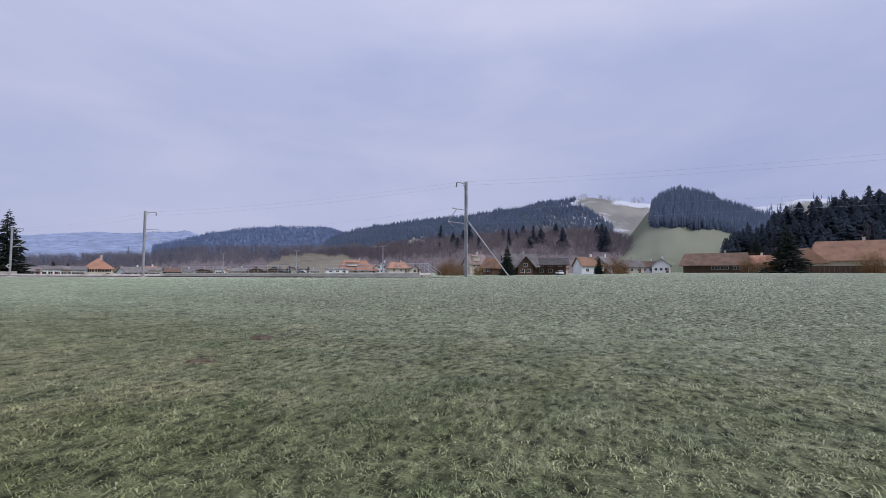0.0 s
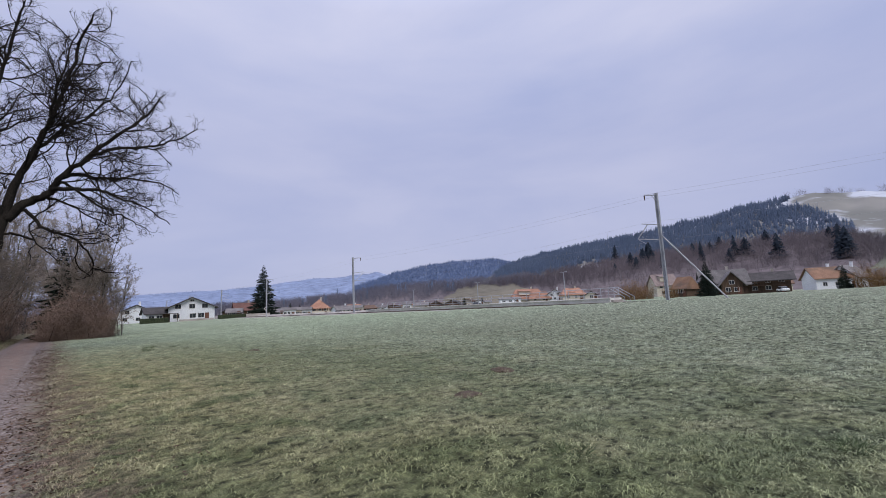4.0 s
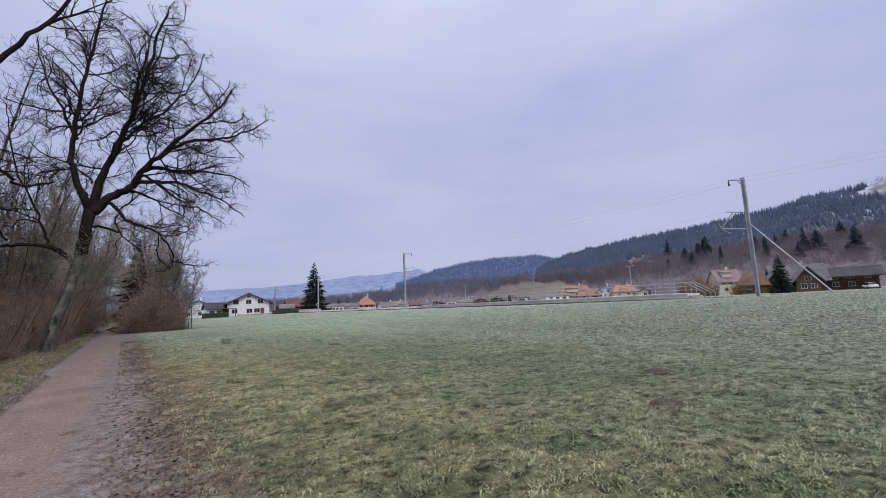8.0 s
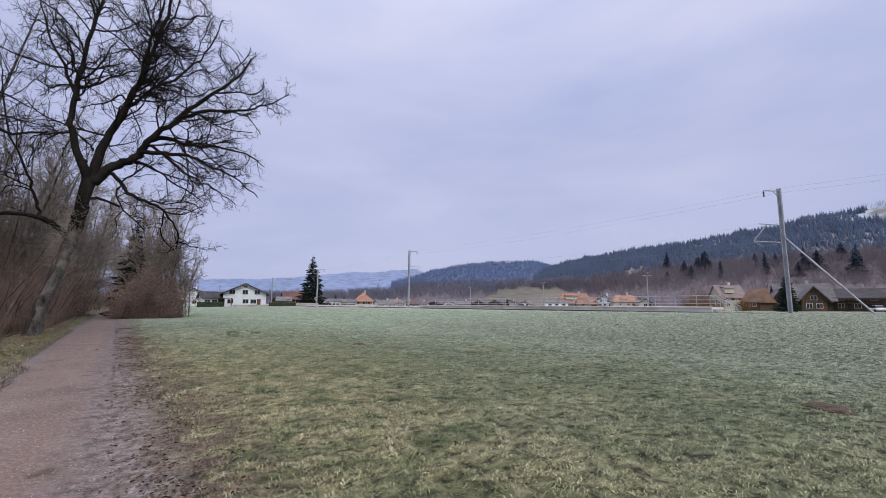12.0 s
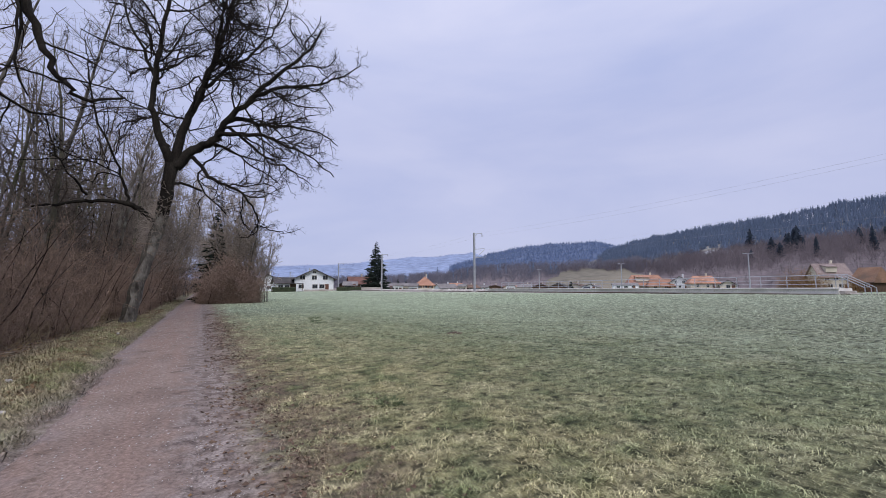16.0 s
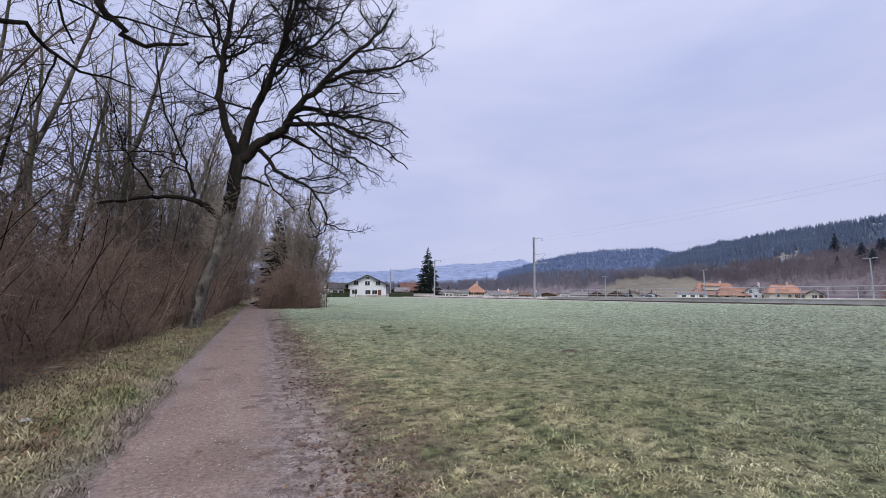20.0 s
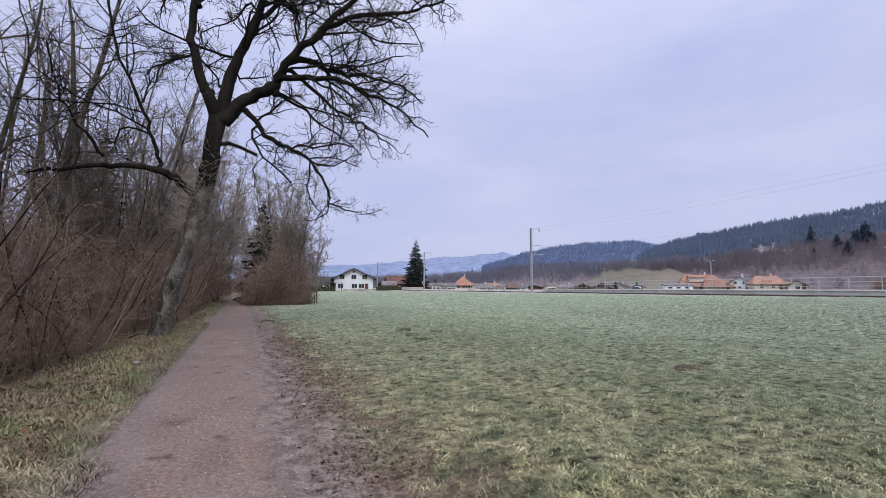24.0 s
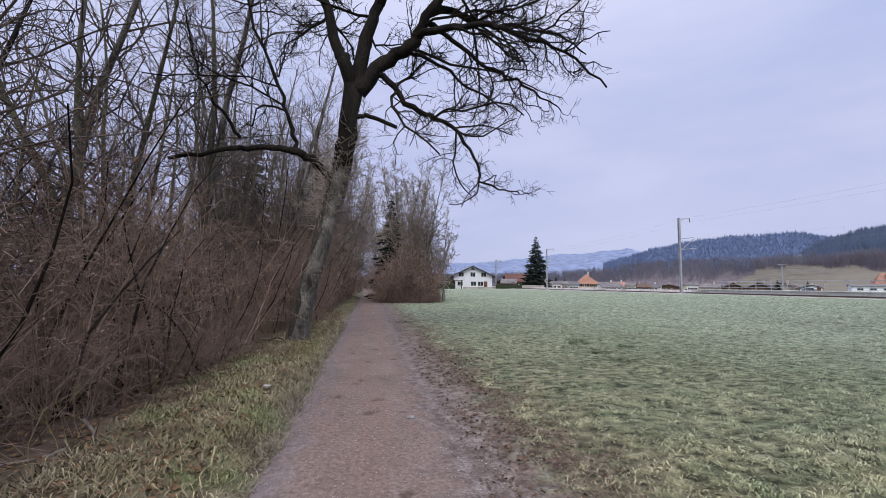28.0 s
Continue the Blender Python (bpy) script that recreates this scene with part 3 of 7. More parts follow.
def build_mast(x, y, h, side, stay=False, foot=0.35):
    """A catenary mast; side +1 or -1 is the way from the mast to its track along x."""
    m = empty("catenary_mast", pose(x, y, line_z(y) - 0.35), "grey galvanised railway catenary mast " + ("with a slanting strut" if stay else "with a slim top arm"), "mast", "catenary masts along the railway")
    # the way its arms point, and how far they reach
    ax, ay, ta = (-0.35, 0.94, 1.0) if stay else (float(side), 0.0, 1.6)
    bm = bmesh.new()
    for s in (-1, 1):
        add_box(bm, (0, 0.11 * s, h / 2 + foot / 2), (0.26, 0.05, h - foot), bevel=0.008)
    add_box(bm, (0, 0, h / 2 + foot / 2), (0.05, 0.19, h - foot))
    part("column", bm, STEEL, m)
    bm = bmesh.new()
    add_box(bm, (0, 0, foot - 0.35), (0.75, 0.75, 0.9), bevel=0.04)
    part("footing", bm, CONCRETE, m)
    bm = bmesh.new()
    add_rod(bm, (0, 0, h - 0.18), (ax * ta, ay * ta, h - 0.02), 0.05)
    add_rod(bm, (0, 0, h - 0.75), (ax * ta * 0.4, ay * ta * 0.4, h - 0.12), 0.03)
    part("top_arm", bm, STEEL, m)
    bm = bmesh.new()
    for k in range(4):
        bmesh.ops.create_cone(bm, cap_ends=True, segments=10, radius1=0.075, radius2=0.04, depth=0.09, matrix=pose(ax * ta * 0.97, ay * ta * 0.97, h - 0.15 - 0.11 * k))
    part("insulator", bm, RUST, m)
    w = 1.55 if stay else abs(line_x(y) - x)
    bm = bmesh.new()
    add_rod(bm, (0, 0, 7.35), (ax * (w - 0.1), ay * (w - 0.1), 7.6), 0.042)
    if stay:
        add_rod(bm, (ax * 0.95, ay * 0.95, 7.5), (ax * (w + 0.3), ay * (w + 0.3), 6.25), 0.045)
    else:
        add_rod(bm, (0, 0, 5.75), (ax * (w + 0.1), ay * (w + 0.1), 7.5), 0.045)
    part("cantilever", bm, STEEL, m)
    bm = bmesh.new()
    add_rod(bm, (0, 0, 5.95), (ax * (w + 0.3), ay * (w + 0.3), 6.2), 0.042)
    add_rod(bm, (ax * (w + 0.3), ay * (w + 0.3), 6.15), (ax * (w - 0.3), ay * (w - 0.3), 5.72), 0.022)
    part("registration_arm", bm, STEEL, m)
    if stay:
        bm = bmesh.new()
        add_rod(bm, (0, -0.05, 6.4), (-0.1, -4.9, 0.1), 0.062, n=10)
        part("strut", bm, STEEL, m, "long slanting steel strut")
        bm = bmesh.new()
        add_box(bm, (-0.1, -4.95, 0.15), (0.9, 0.9, 0.7), bevel=0.03)
        part("strut_footing", bm, CONCRETE, m)
    return m


MASTS = [(42.0, -34.0, 10.1, -1), (41.12, 16.49, 10.31, -1), (38.57, 66.38, 10.1, 1), (38.6, 107.6, 9.6, 1), (38.6, 146.2, 9.2, 1), (38.6, 190.0, 9.2, 1), (38.6, 235.0, 9.2, 1)]
for n, (mx, my, mh, ms) in enumerate(MASTS):
    build_mast(mx, my, mh, ms, n == 1)


def build_wires():
    k = {"feeder": [], "carrier": [], "contact": [], "second": []}
    for (x0, y0, h0, s0), (x1, y1, h1, s1) in zip(MASTS, MASTS[1:]):
        a, b, c, d = line_z(y0) - 0.35, line_z(y1) - 0.35, line_x(y0), line_x(y1)
        k["feeder"].append(sag((x0 + 1.0 * s0, y0, a + h0 - 0.55), (x1 + 1.0 * s1, y1, b + h1 - 0.55), 0.55))
        k["second"].append(sag((x0 + 0.5 * s0, y0, a + h0 - 0.08), (x1 + 0.5 * s1, y1, b + h1 - 0.08), 0.5))
        k["carrier"].append(sag((c, y0, a + 7.4), (d, y1, b + 7.4), 0.9))
        k["contact"].append(sag((c - 0.15, y0, a + 5.62), (d + 0.15, y1, b + 5.62), 0.02))
    for name, runs in k.items():
        pts = np.concatenate([r if i == 0 else r[1:] for i, r in enumerate(runs)])
        r = 0.0055 if name in ("feeder", "second") else 0.0045
        ob = new("overhead_wire", as_mesh("overhead_wire", *tubes([(pts, np.full(len(pts), r))], 5), WIRE))
        tagged(ob, "thin dark overhead railway wire strung between masts", "wire", "wires of the railway")
    drops = []
    for (x0, y0, *_), (x1, y1, *_) in zip(MASTS[:4], MASTS[1:5]):
        for u in np.linspace(0.08, 0.92, 7):
            y = y0 + (y1 - y0) * u
            z = line_z(y0) * (1 - u) + line_z(y1) * u - 0.35
            x = line_x(y0) * (1 - u) + line_x(y1) * u
            drops.append((np.array([[x, y, z + 5.6], [x, y, z + 7.4 - 3.6 * u * (1 - u)]]), np.array([0.006, 0.006])))
    ob = new("wire_droppers", as_mesh("wire_droppers", *tubes(drops, 3), WIRE))
    tagged(ob, "thin upright hangers between the two track wires", "wire", kind="stuff")


build_wires()


def build_lamp(x, y, h):
    m = empty("street_lamp", pose(x, y, float(height(x, y, False))), "slim grey street lamp with a flat double head", "street lamp", "lamps along the platform")
    bm = bmesh.new()
    add_rod(bm, (0, 0, 0), (0, 0, h), 0.08, 0.05)
    part("pole", bm, STEEL, m)
    for s in (-1, 1):
        bm = bmesh.new()
        add_rod(bm, (0, 0, h - 0.05), (0, 0.2 * s, h), 0.03)
        add_box(bm, (0, 0.32 * s, h + 0.01), (0.2, 0.3, 0.07), bevel=0.02)
        part("lamp_head", bm, STEEL, m)


for lx, ly, lh in [(46.9, 30.3, 3.95), (46.9, 44.9, 3.75), (46.9, 60.2, 3.6)]:
    build_lamp(lx, ly, lh)


def build_signal_sign():
    m = empty("railway_sign", pose(38.35, 107.5, 2.35), "white diamond railway sign with a dark centre on the mast", "sign")
    bm = bmesh.new()
    add_box(bm, (0, 0, 0), (0.62, 0.03, 0.62), bevel=0.005)
    bmesh.ops.rotate(bm, cent=(0, 0, 0), matrix=Matrix.Rotation(radians(45), 3, "Y"), verts=bm.verts)
    part("plate", bm, STONE, m)
    bm = bmesh.new()
    add_box(bm, (0, -0.02, 0), (0.3, 0.02, 0.3))
    bmesh.ops.rotate(bm, cent=(0, 0, 0), matrix=Matrix.Rotation(radians(45), 3, "Y"), verts=bm.verts)
    part("centre", bm, RUST, m)


build_signal_sign()


# ---- trees ----
def unit(v):
    n = math.sqrt(v[0] * v[0] + v[1] * v[1] + v[2] * v[2]) + 1e-9
    return (v[0] / n, v[1] / n, v[2] / n)


def shoot(rng, p, d, length, r, n, wig, up, tip=0.35):
    """A wandering branch: its points and radii."""
    pts, s = [p], length / n
    for _ in range(n):
        d = unit((d[0] + rng.gauss(0, wig), d[1] + rng.gauss(0, wig), d[2] + rng.gauss(0, wig) + up))
        p = (p[0] + d[0] * s, p[1] + d[1] * s, p[2] + d[2] * s)
        pts.append(p)
    return pts, [r * (1 - (1 - tip) * k / n) for k in range(n + 1)]


def splay(rng, d, lo, hi, flat=1.0):
    """A direction turned away from d by an angle between lo and hi degrees."""
    a, b = radians(rng.uniform(lo, hi)), rng.uniform(0, 2 * math.pi)
    d = unit(d)
    ref = (0.0, 0.0, 1.0) if abs(d[2]) < 0.9 else (1.0, 0.0, 0.0)
    u = unit((d[1] * ref[2] - d[2] * ref[1], d[2] * ref[0] - d[0] * ref[2], d[0] * ref[1] - d[1] * ref[0]))
    v = (d[1] * u[2] - d[2] * u[1], d[2] * u[0] - d[0] * u[2], d[0] * u[1] - d[1] * u[0])
    c, s, e, f = math.cos(a), math.sin(a), math.cos(b), math.sin(b) * flat
    return (c * d[0] + s * (e * u[0] + f * v[0]), c * d[1] + s * (e * u[1] + f * v[1]), c * d[2] + s * (e * u[2] + f * v[2]))


def fill(rng, out, pts, rad, level, spec, wig=0.17, thin=0.0055, stout=0.0125):
    """Side branches along a branch, and theirs in turn. spec: per level (count a metre, length share, least, most, angles, upward pull, segments)."""
    if level >= len(spec):
        return
    per, share, least, most, lo, hi, up, n, first = spec[level]
    seg = [math.dist(a, b) for a, b in zip(pts, pts[1:])]
    length = sum(seg)
    for _ in range(max(1, int(per * length * (1 - first) + rng.random()))):
        f = first + (1 - first) * rng.random()
        at, k = f * length, 0
        while k < len(seg) - 1 and at > seg[k]:
            at -= seg[k]
            k += 1
        u = min(1.0, at / (seg[k] + 1e-9))
        a, b = pts[k], pts[k + 1]
        p = tuple(a[i] + (b[i] - a[i]) * u for i in range(3))
        d = splay(rng, (b[0] - a[0], b[1] - a[1], b[2] - a[2]), lo, hi)
        size = min(most, max(least, share * length * (1.15 - 0.88 * f) * rng.uniform(0.6, 1.25)))
        r = max(thin, min((rad[k] + (rad[k + 1] - rad[k]) * u) * 0.62, 0.0055 + stout * size))
        child = shoot(rng, p, d, size, r, n, wig, up, 0.45)
        out.setdefault(level, []).append(child)
        fill(rng, out, *child, level + 1, spec, wig, thin, stout)


def smooth_limb(rng, pts, r0, r1, per=3, wob=0.05):
    """A limb through a few places, rounded and roughened."""
    p = np.array(pts, float)
    n = len(p)
    ti = np.linspace(0, n - 1, (n - 1) * per + 1)
    out = []
    for x in ti:
        k = min(int(x), n - 2)
        u = x - k
        p0, p1, p2, p3 = p[max(k - 1, 0)], p[k], p[k + 1], p[min(k + 2, n - 1)]
        q = 0.5 * (2 * p1 + (p2 - p0) * u + (2 * p0 - 5 * p1 + 4 * p2 - p3) * u * u + (3 * p1 - p0 - 3 * p2 + p3) * u**3)
        out.append(tuple(q + np.array([rng.gauss(0, wob) for _ in range(3)]) * (0 < x < n - 1)))
    m = len(out) - 1
    return out, [r0 + (r1 - r0) * (k / m) ** 0.8 for k in range(m + 1)]


def barky(ob_mesh, amount, scale):
    """Roughens a trunk's surface."""
    for v in ob_mesh.vertices:
        v.co += Vector((noise.noise(v.co * scale), noise.noise(v.co * scale + Vector((7, 3, 1))), 0)) * amount


OAK_SPEC = [(3.0, 0.50, 0.7, 2.9, 32, 76, 0.015, 7, 0.16), (4.6, 0.50, 0.4, 1.35, 30, 72, 0.02, 5, 0.10), (6.4, 0.52, 0.24, 0.62, 25, 70, 0.05, 3, 0.10), (4.4, 0.5, 0.16, 0.30, 25, 65, 0.08, 2, 0.2)]


def finish_crown(tree, crown, sides):
    """Each bough as a part; the countless twigs as one mass."""
    for bough in crown[0]:
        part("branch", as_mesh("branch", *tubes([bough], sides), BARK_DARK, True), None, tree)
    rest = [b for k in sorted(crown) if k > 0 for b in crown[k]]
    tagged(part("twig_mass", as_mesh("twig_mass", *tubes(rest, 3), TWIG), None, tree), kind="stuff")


def build_leaning_tree():
    rng = random.Random(21)
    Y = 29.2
    tree = empty("leaning_tree", pose(0, 0, 0), "large bare leaning tree with spreading dark limbs beside the path", "tree")
    trunk = smooth_limb(rng, [(-2.50, Y, -0.25), (-2.31, Y, 0.4), (-2.10, Y, 1.6), (-1.77, Y, 2.95), (-1.50, Y, 4.15), (-1.38, Y, 5.1), (-1.25, Y, 6.4)], 0.235, 0.225, 4, 0.012)
    trunk[1][0], trunk[1][1], trunk[1][2] = 0.36, 0.30, 0.26
    cut = 20
    me = as_mesh("trunk", *tubes([(trunk[0][:cut + 1], trunk[1][:cut + 1])], 16), BARK, True)
    barky(me, 0.07, 3.1)
    part("trunk", me, None, tree, "pale grey leaning trunk with cracked bark")
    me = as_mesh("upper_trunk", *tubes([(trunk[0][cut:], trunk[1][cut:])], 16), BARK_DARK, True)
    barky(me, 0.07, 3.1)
    part("upper_trunk", me, None, tree, "dark upper trunk below the fork")
    # the dark bark of the fork reaches down in ragged tongues
    ring = []
    for j in range(25):
        a = 6.2832 * j / 24
        k0 = 16.6 + 2.6 * noise.noise(Vector((2.2 * math.cos(a), 2.2 * math.sin(a), 4))) + 0.8 * noise.noise(Vector((6 * math.cos(a), 6 * math.sin(a), 9)))
        for s in range(6):
            f = k0 + (20.4 - k0) * s / 5
            i0, u = int(f), f - int(f)
            c = [trunk[0][i0][m] * (1 - u) + trunk[0][i0 + 1][m] * u for m in range(3)]
            r = trunk[1][i0] * (1 - u) + trunk[1][i0 + 1] * u + 0.012
            ring.append((c[0] + r * math.cos(a), c[1] + r * math.sin(a), c[2]))
    i = np.arange(150).reshape(25, 6)
    q = np.stack([i[:-1, :-1], i[:-1, 1:], i[1:, 1:], i[1:, :-1]], -1).reshape(-1, 4)
    me = as_mesh("moss_collar", np.array(ring), q, BARK_DARK, True)
    barky(me, 0.07, 3.1)
    part("moss_collar", me, None, tree, "ragged dark bark below the fork")
    # a dark streak of uneven width up one side of the trunk
    rim = []
    for k in range(0, 17):
        (px, py, pz), r = trunk[0][k], trunk[1][k] + 0.008
        mid = 206 + 14 * noise.noise(Vector((pz * 0.9, 1, 0)))
        half = 34 + 20 * noise.noise(Vector((pz * 1.7, 5, 2)))
        rim.append([(px + r * math.cos(radians(mid + half * j / 4)), py + r * math.sin(radians(mid + half * j / 4)), pz) for j in range(-4, 5)])
    v = np.array(rim).reshape(-1, 3)
    i = np.arange(len(v)).reshape(len(rim), 9)
    q = np.stack([i[:-1, :-1], i[:-1, 1:], i[1:, 1:], i[1:, :-1]], -1).reshape(-1, 4)
    me = as_mesh("moss_streak", v, q, BARK_STREAK, True)
    barky(me, 0.07, 3.1)
    part("moss_streak", me, None, tree, "dark streak on the bark")
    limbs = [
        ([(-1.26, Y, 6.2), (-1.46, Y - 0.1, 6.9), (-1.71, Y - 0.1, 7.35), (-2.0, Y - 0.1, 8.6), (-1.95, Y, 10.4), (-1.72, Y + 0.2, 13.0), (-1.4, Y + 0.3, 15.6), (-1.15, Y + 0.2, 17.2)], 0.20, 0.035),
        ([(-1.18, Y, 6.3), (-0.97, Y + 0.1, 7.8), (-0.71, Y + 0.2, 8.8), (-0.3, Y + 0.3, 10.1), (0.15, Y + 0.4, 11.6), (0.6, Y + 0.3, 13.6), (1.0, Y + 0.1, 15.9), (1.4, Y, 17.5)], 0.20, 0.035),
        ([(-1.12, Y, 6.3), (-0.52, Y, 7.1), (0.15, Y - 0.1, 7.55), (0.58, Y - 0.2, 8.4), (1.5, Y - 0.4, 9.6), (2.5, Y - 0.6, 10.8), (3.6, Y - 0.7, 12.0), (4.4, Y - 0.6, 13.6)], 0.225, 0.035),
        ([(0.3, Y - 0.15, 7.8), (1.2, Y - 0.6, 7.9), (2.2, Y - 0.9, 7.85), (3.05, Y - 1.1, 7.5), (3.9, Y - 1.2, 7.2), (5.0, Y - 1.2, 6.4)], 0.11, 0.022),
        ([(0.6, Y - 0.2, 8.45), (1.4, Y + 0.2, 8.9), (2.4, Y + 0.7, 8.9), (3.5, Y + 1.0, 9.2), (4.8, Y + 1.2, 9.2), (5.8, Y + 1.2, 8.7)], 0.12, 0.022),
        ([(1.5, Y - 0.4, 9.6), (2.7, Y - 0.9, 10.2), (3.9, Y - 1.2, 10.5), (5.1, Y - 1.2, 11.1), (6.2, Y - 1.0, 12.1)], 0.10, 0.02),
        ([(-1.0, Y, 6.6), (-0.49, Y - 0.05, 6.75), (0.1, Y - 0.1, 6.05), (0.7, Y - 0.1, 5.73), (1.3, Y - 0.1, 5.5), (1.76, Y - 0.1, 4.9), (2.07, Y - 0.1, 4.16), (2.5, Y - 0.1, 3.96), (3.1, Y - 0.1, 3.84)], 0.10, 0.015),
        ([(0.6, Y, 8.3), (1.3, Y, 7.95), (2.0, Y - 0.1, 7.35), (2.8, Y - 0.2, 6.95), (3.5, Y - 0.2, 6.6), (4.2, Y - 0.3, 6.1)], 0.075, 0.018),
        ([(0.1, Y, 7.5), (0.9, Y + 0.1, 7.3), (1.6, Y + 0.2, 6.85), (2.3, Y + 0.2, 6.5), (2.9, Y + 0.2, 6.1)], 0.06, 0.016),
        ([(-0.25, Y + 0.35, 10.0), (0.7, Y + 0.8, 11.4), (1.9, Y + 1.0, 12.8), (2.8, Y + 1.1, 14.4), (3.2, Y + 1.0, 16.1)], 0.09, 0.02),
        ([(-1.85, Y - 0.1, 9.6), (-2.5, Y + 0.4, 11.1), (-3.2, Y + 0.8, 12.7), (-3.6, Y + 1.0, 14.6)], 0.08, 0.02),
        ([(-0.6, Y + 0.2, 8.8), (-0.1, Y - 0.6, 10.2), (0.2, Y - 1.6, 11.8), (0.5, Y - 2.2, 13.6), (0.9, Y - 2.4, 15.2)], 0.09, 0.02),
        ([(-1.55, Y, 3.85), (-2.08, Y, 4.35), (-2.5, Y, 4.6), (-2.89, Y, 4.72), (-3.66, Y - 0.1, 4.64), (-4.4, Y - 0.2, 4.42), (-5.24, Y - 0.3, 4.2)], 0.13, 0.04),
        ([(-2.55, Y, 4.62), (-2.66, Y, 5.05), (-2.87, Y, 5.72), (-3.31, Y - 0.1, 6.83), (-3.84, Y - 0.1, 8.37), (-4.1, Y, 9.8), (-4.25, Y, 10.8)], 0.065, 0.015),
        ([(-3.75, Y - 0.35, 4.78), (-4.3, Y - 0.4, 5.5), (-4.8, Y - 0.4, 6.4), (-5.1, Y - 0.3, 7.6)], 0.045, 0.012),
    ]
    crown = {}
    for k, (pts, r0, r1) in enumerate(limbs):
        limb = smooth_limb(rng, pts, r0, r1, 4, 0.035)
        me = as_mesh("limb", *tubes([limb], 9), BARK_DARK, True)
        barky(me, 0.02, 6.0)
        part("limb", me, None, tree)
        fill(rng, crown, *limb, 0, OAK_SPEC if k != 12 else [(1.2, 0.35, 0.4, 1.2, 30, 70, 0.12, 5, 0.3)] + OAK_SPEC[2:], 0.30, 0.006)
    stub = smooth_limb(rng, [(-1.32, Y - 0.05, 5.5), (-1.0, Y - 0.1, 5.62), (-0.72, Y - 0.1, 5.58), (-0.14, Y - 0.1, 5.38)], 0.065, 0.05, 4, 0.012)
    part("branch_stub", as_mesh("branch_stub", *tubes([stub], 8), BARK_DARK, True), None, tree, "dark broken-off branch stub")
    # a tuft of young shoots about the bend of the trunk
    tuft = []
    for _ in range(420):
        z = rng.gauss(4.0, 0.6)
        x = -1.55 + (z - 4.15) * 0.23
        a = rng.uniform(0, 2 * math.pi)
        p = (x + 0.2 * math.cos(a), Y + 0.2 * math.sin(a), z)
        tuft.append(shoot(rng, p, (math.cos(a), math.sin(a), rng.uniform(-0.3, 0.7)), rng.uniform(0.2, 0.75), 0.008, 4, 0.36, 0.03))
    tagged(part("shoot_tuft", as_mesh("shoot_tuft", *tubes(tuft, 3), TWIG_PALE), None, tree, "tuft of thin pale shoots"), kind="stuff")
    finish_crown(tree, crown, 5)


build_leaning_tree()

WOOD_SPEC = [(1.9, 0.36, 0.7, 3.9, 28, 78, 0.035, 6, 0.12), (2.8, 0.46, 0.4, 1.8, 28, 72, 0.04, 4, 0.10), (4.0, 0.46, 0.28, 0.8, 25, 68, 0.05, 2, 0.12)]


def make_wood_tree(seed, tall, lean, stems, bark, spec=None, r0=0.15, name="bare_tree", label="tall slender bare tree with ascending branches", thin=0.0058):
    """A bare woodland tree with one or several stems, standing at the origin."""
    rng = random.Random(seed)
    tree = empty(name, pose(0, 0, -50), label, "tree", "bare trees of the riverside wood")
    crown = {}
    for s in range(stems):
        a = rng.uniform(0, 6.28)
        tilt = lean + (0.12 if stems > 1 else 0.0)
        h = tall * rng.uniform(0.8, 1.0)
        d = (tilt * math.cos(a), tilt * math.sin(a), 1.0)
        stem = shoot(rng, (0.14 * math.cos(a) * (stems > 1), 0.14 * math.sin(a) * (stems > 1), -0.4), unit(d), h, r0 * rng.uniform(0.75, 1.05), 14, 0.045 if bark is BARK and thin > 0.02 else 0.055, 0.02, 0.12)
        part("trunk", as_mesh("trunk", *tubes([stem], 8), bark, True), None, tree)
        fill(rng, crown, *stem, 0, spec or WOOD_SPEC, 0.26, thin, 0.0072)
    both = [b for k in sorted(crown) for b in crown[k]]
    part("crown", as_mesh("crown", *tubes(both, 3), TWIG_PALE if thin > 0.02 else TWIG_GREY), None, tree)
    return tree


def ground_pose(x, y, turn, s=1.0, sink=0.0):
    return pose(x, y, float(height(x, y, False)) - sink, 0, 0, turn) @ Matrix.Scale(s, 4)


def set_scaled(ob, m):
    ob.matrix_basis = m
    return ob


def copy_scaled(ob, m):
    c = copy_thing(ob, m)
    c.matrix_basis = m
    return c


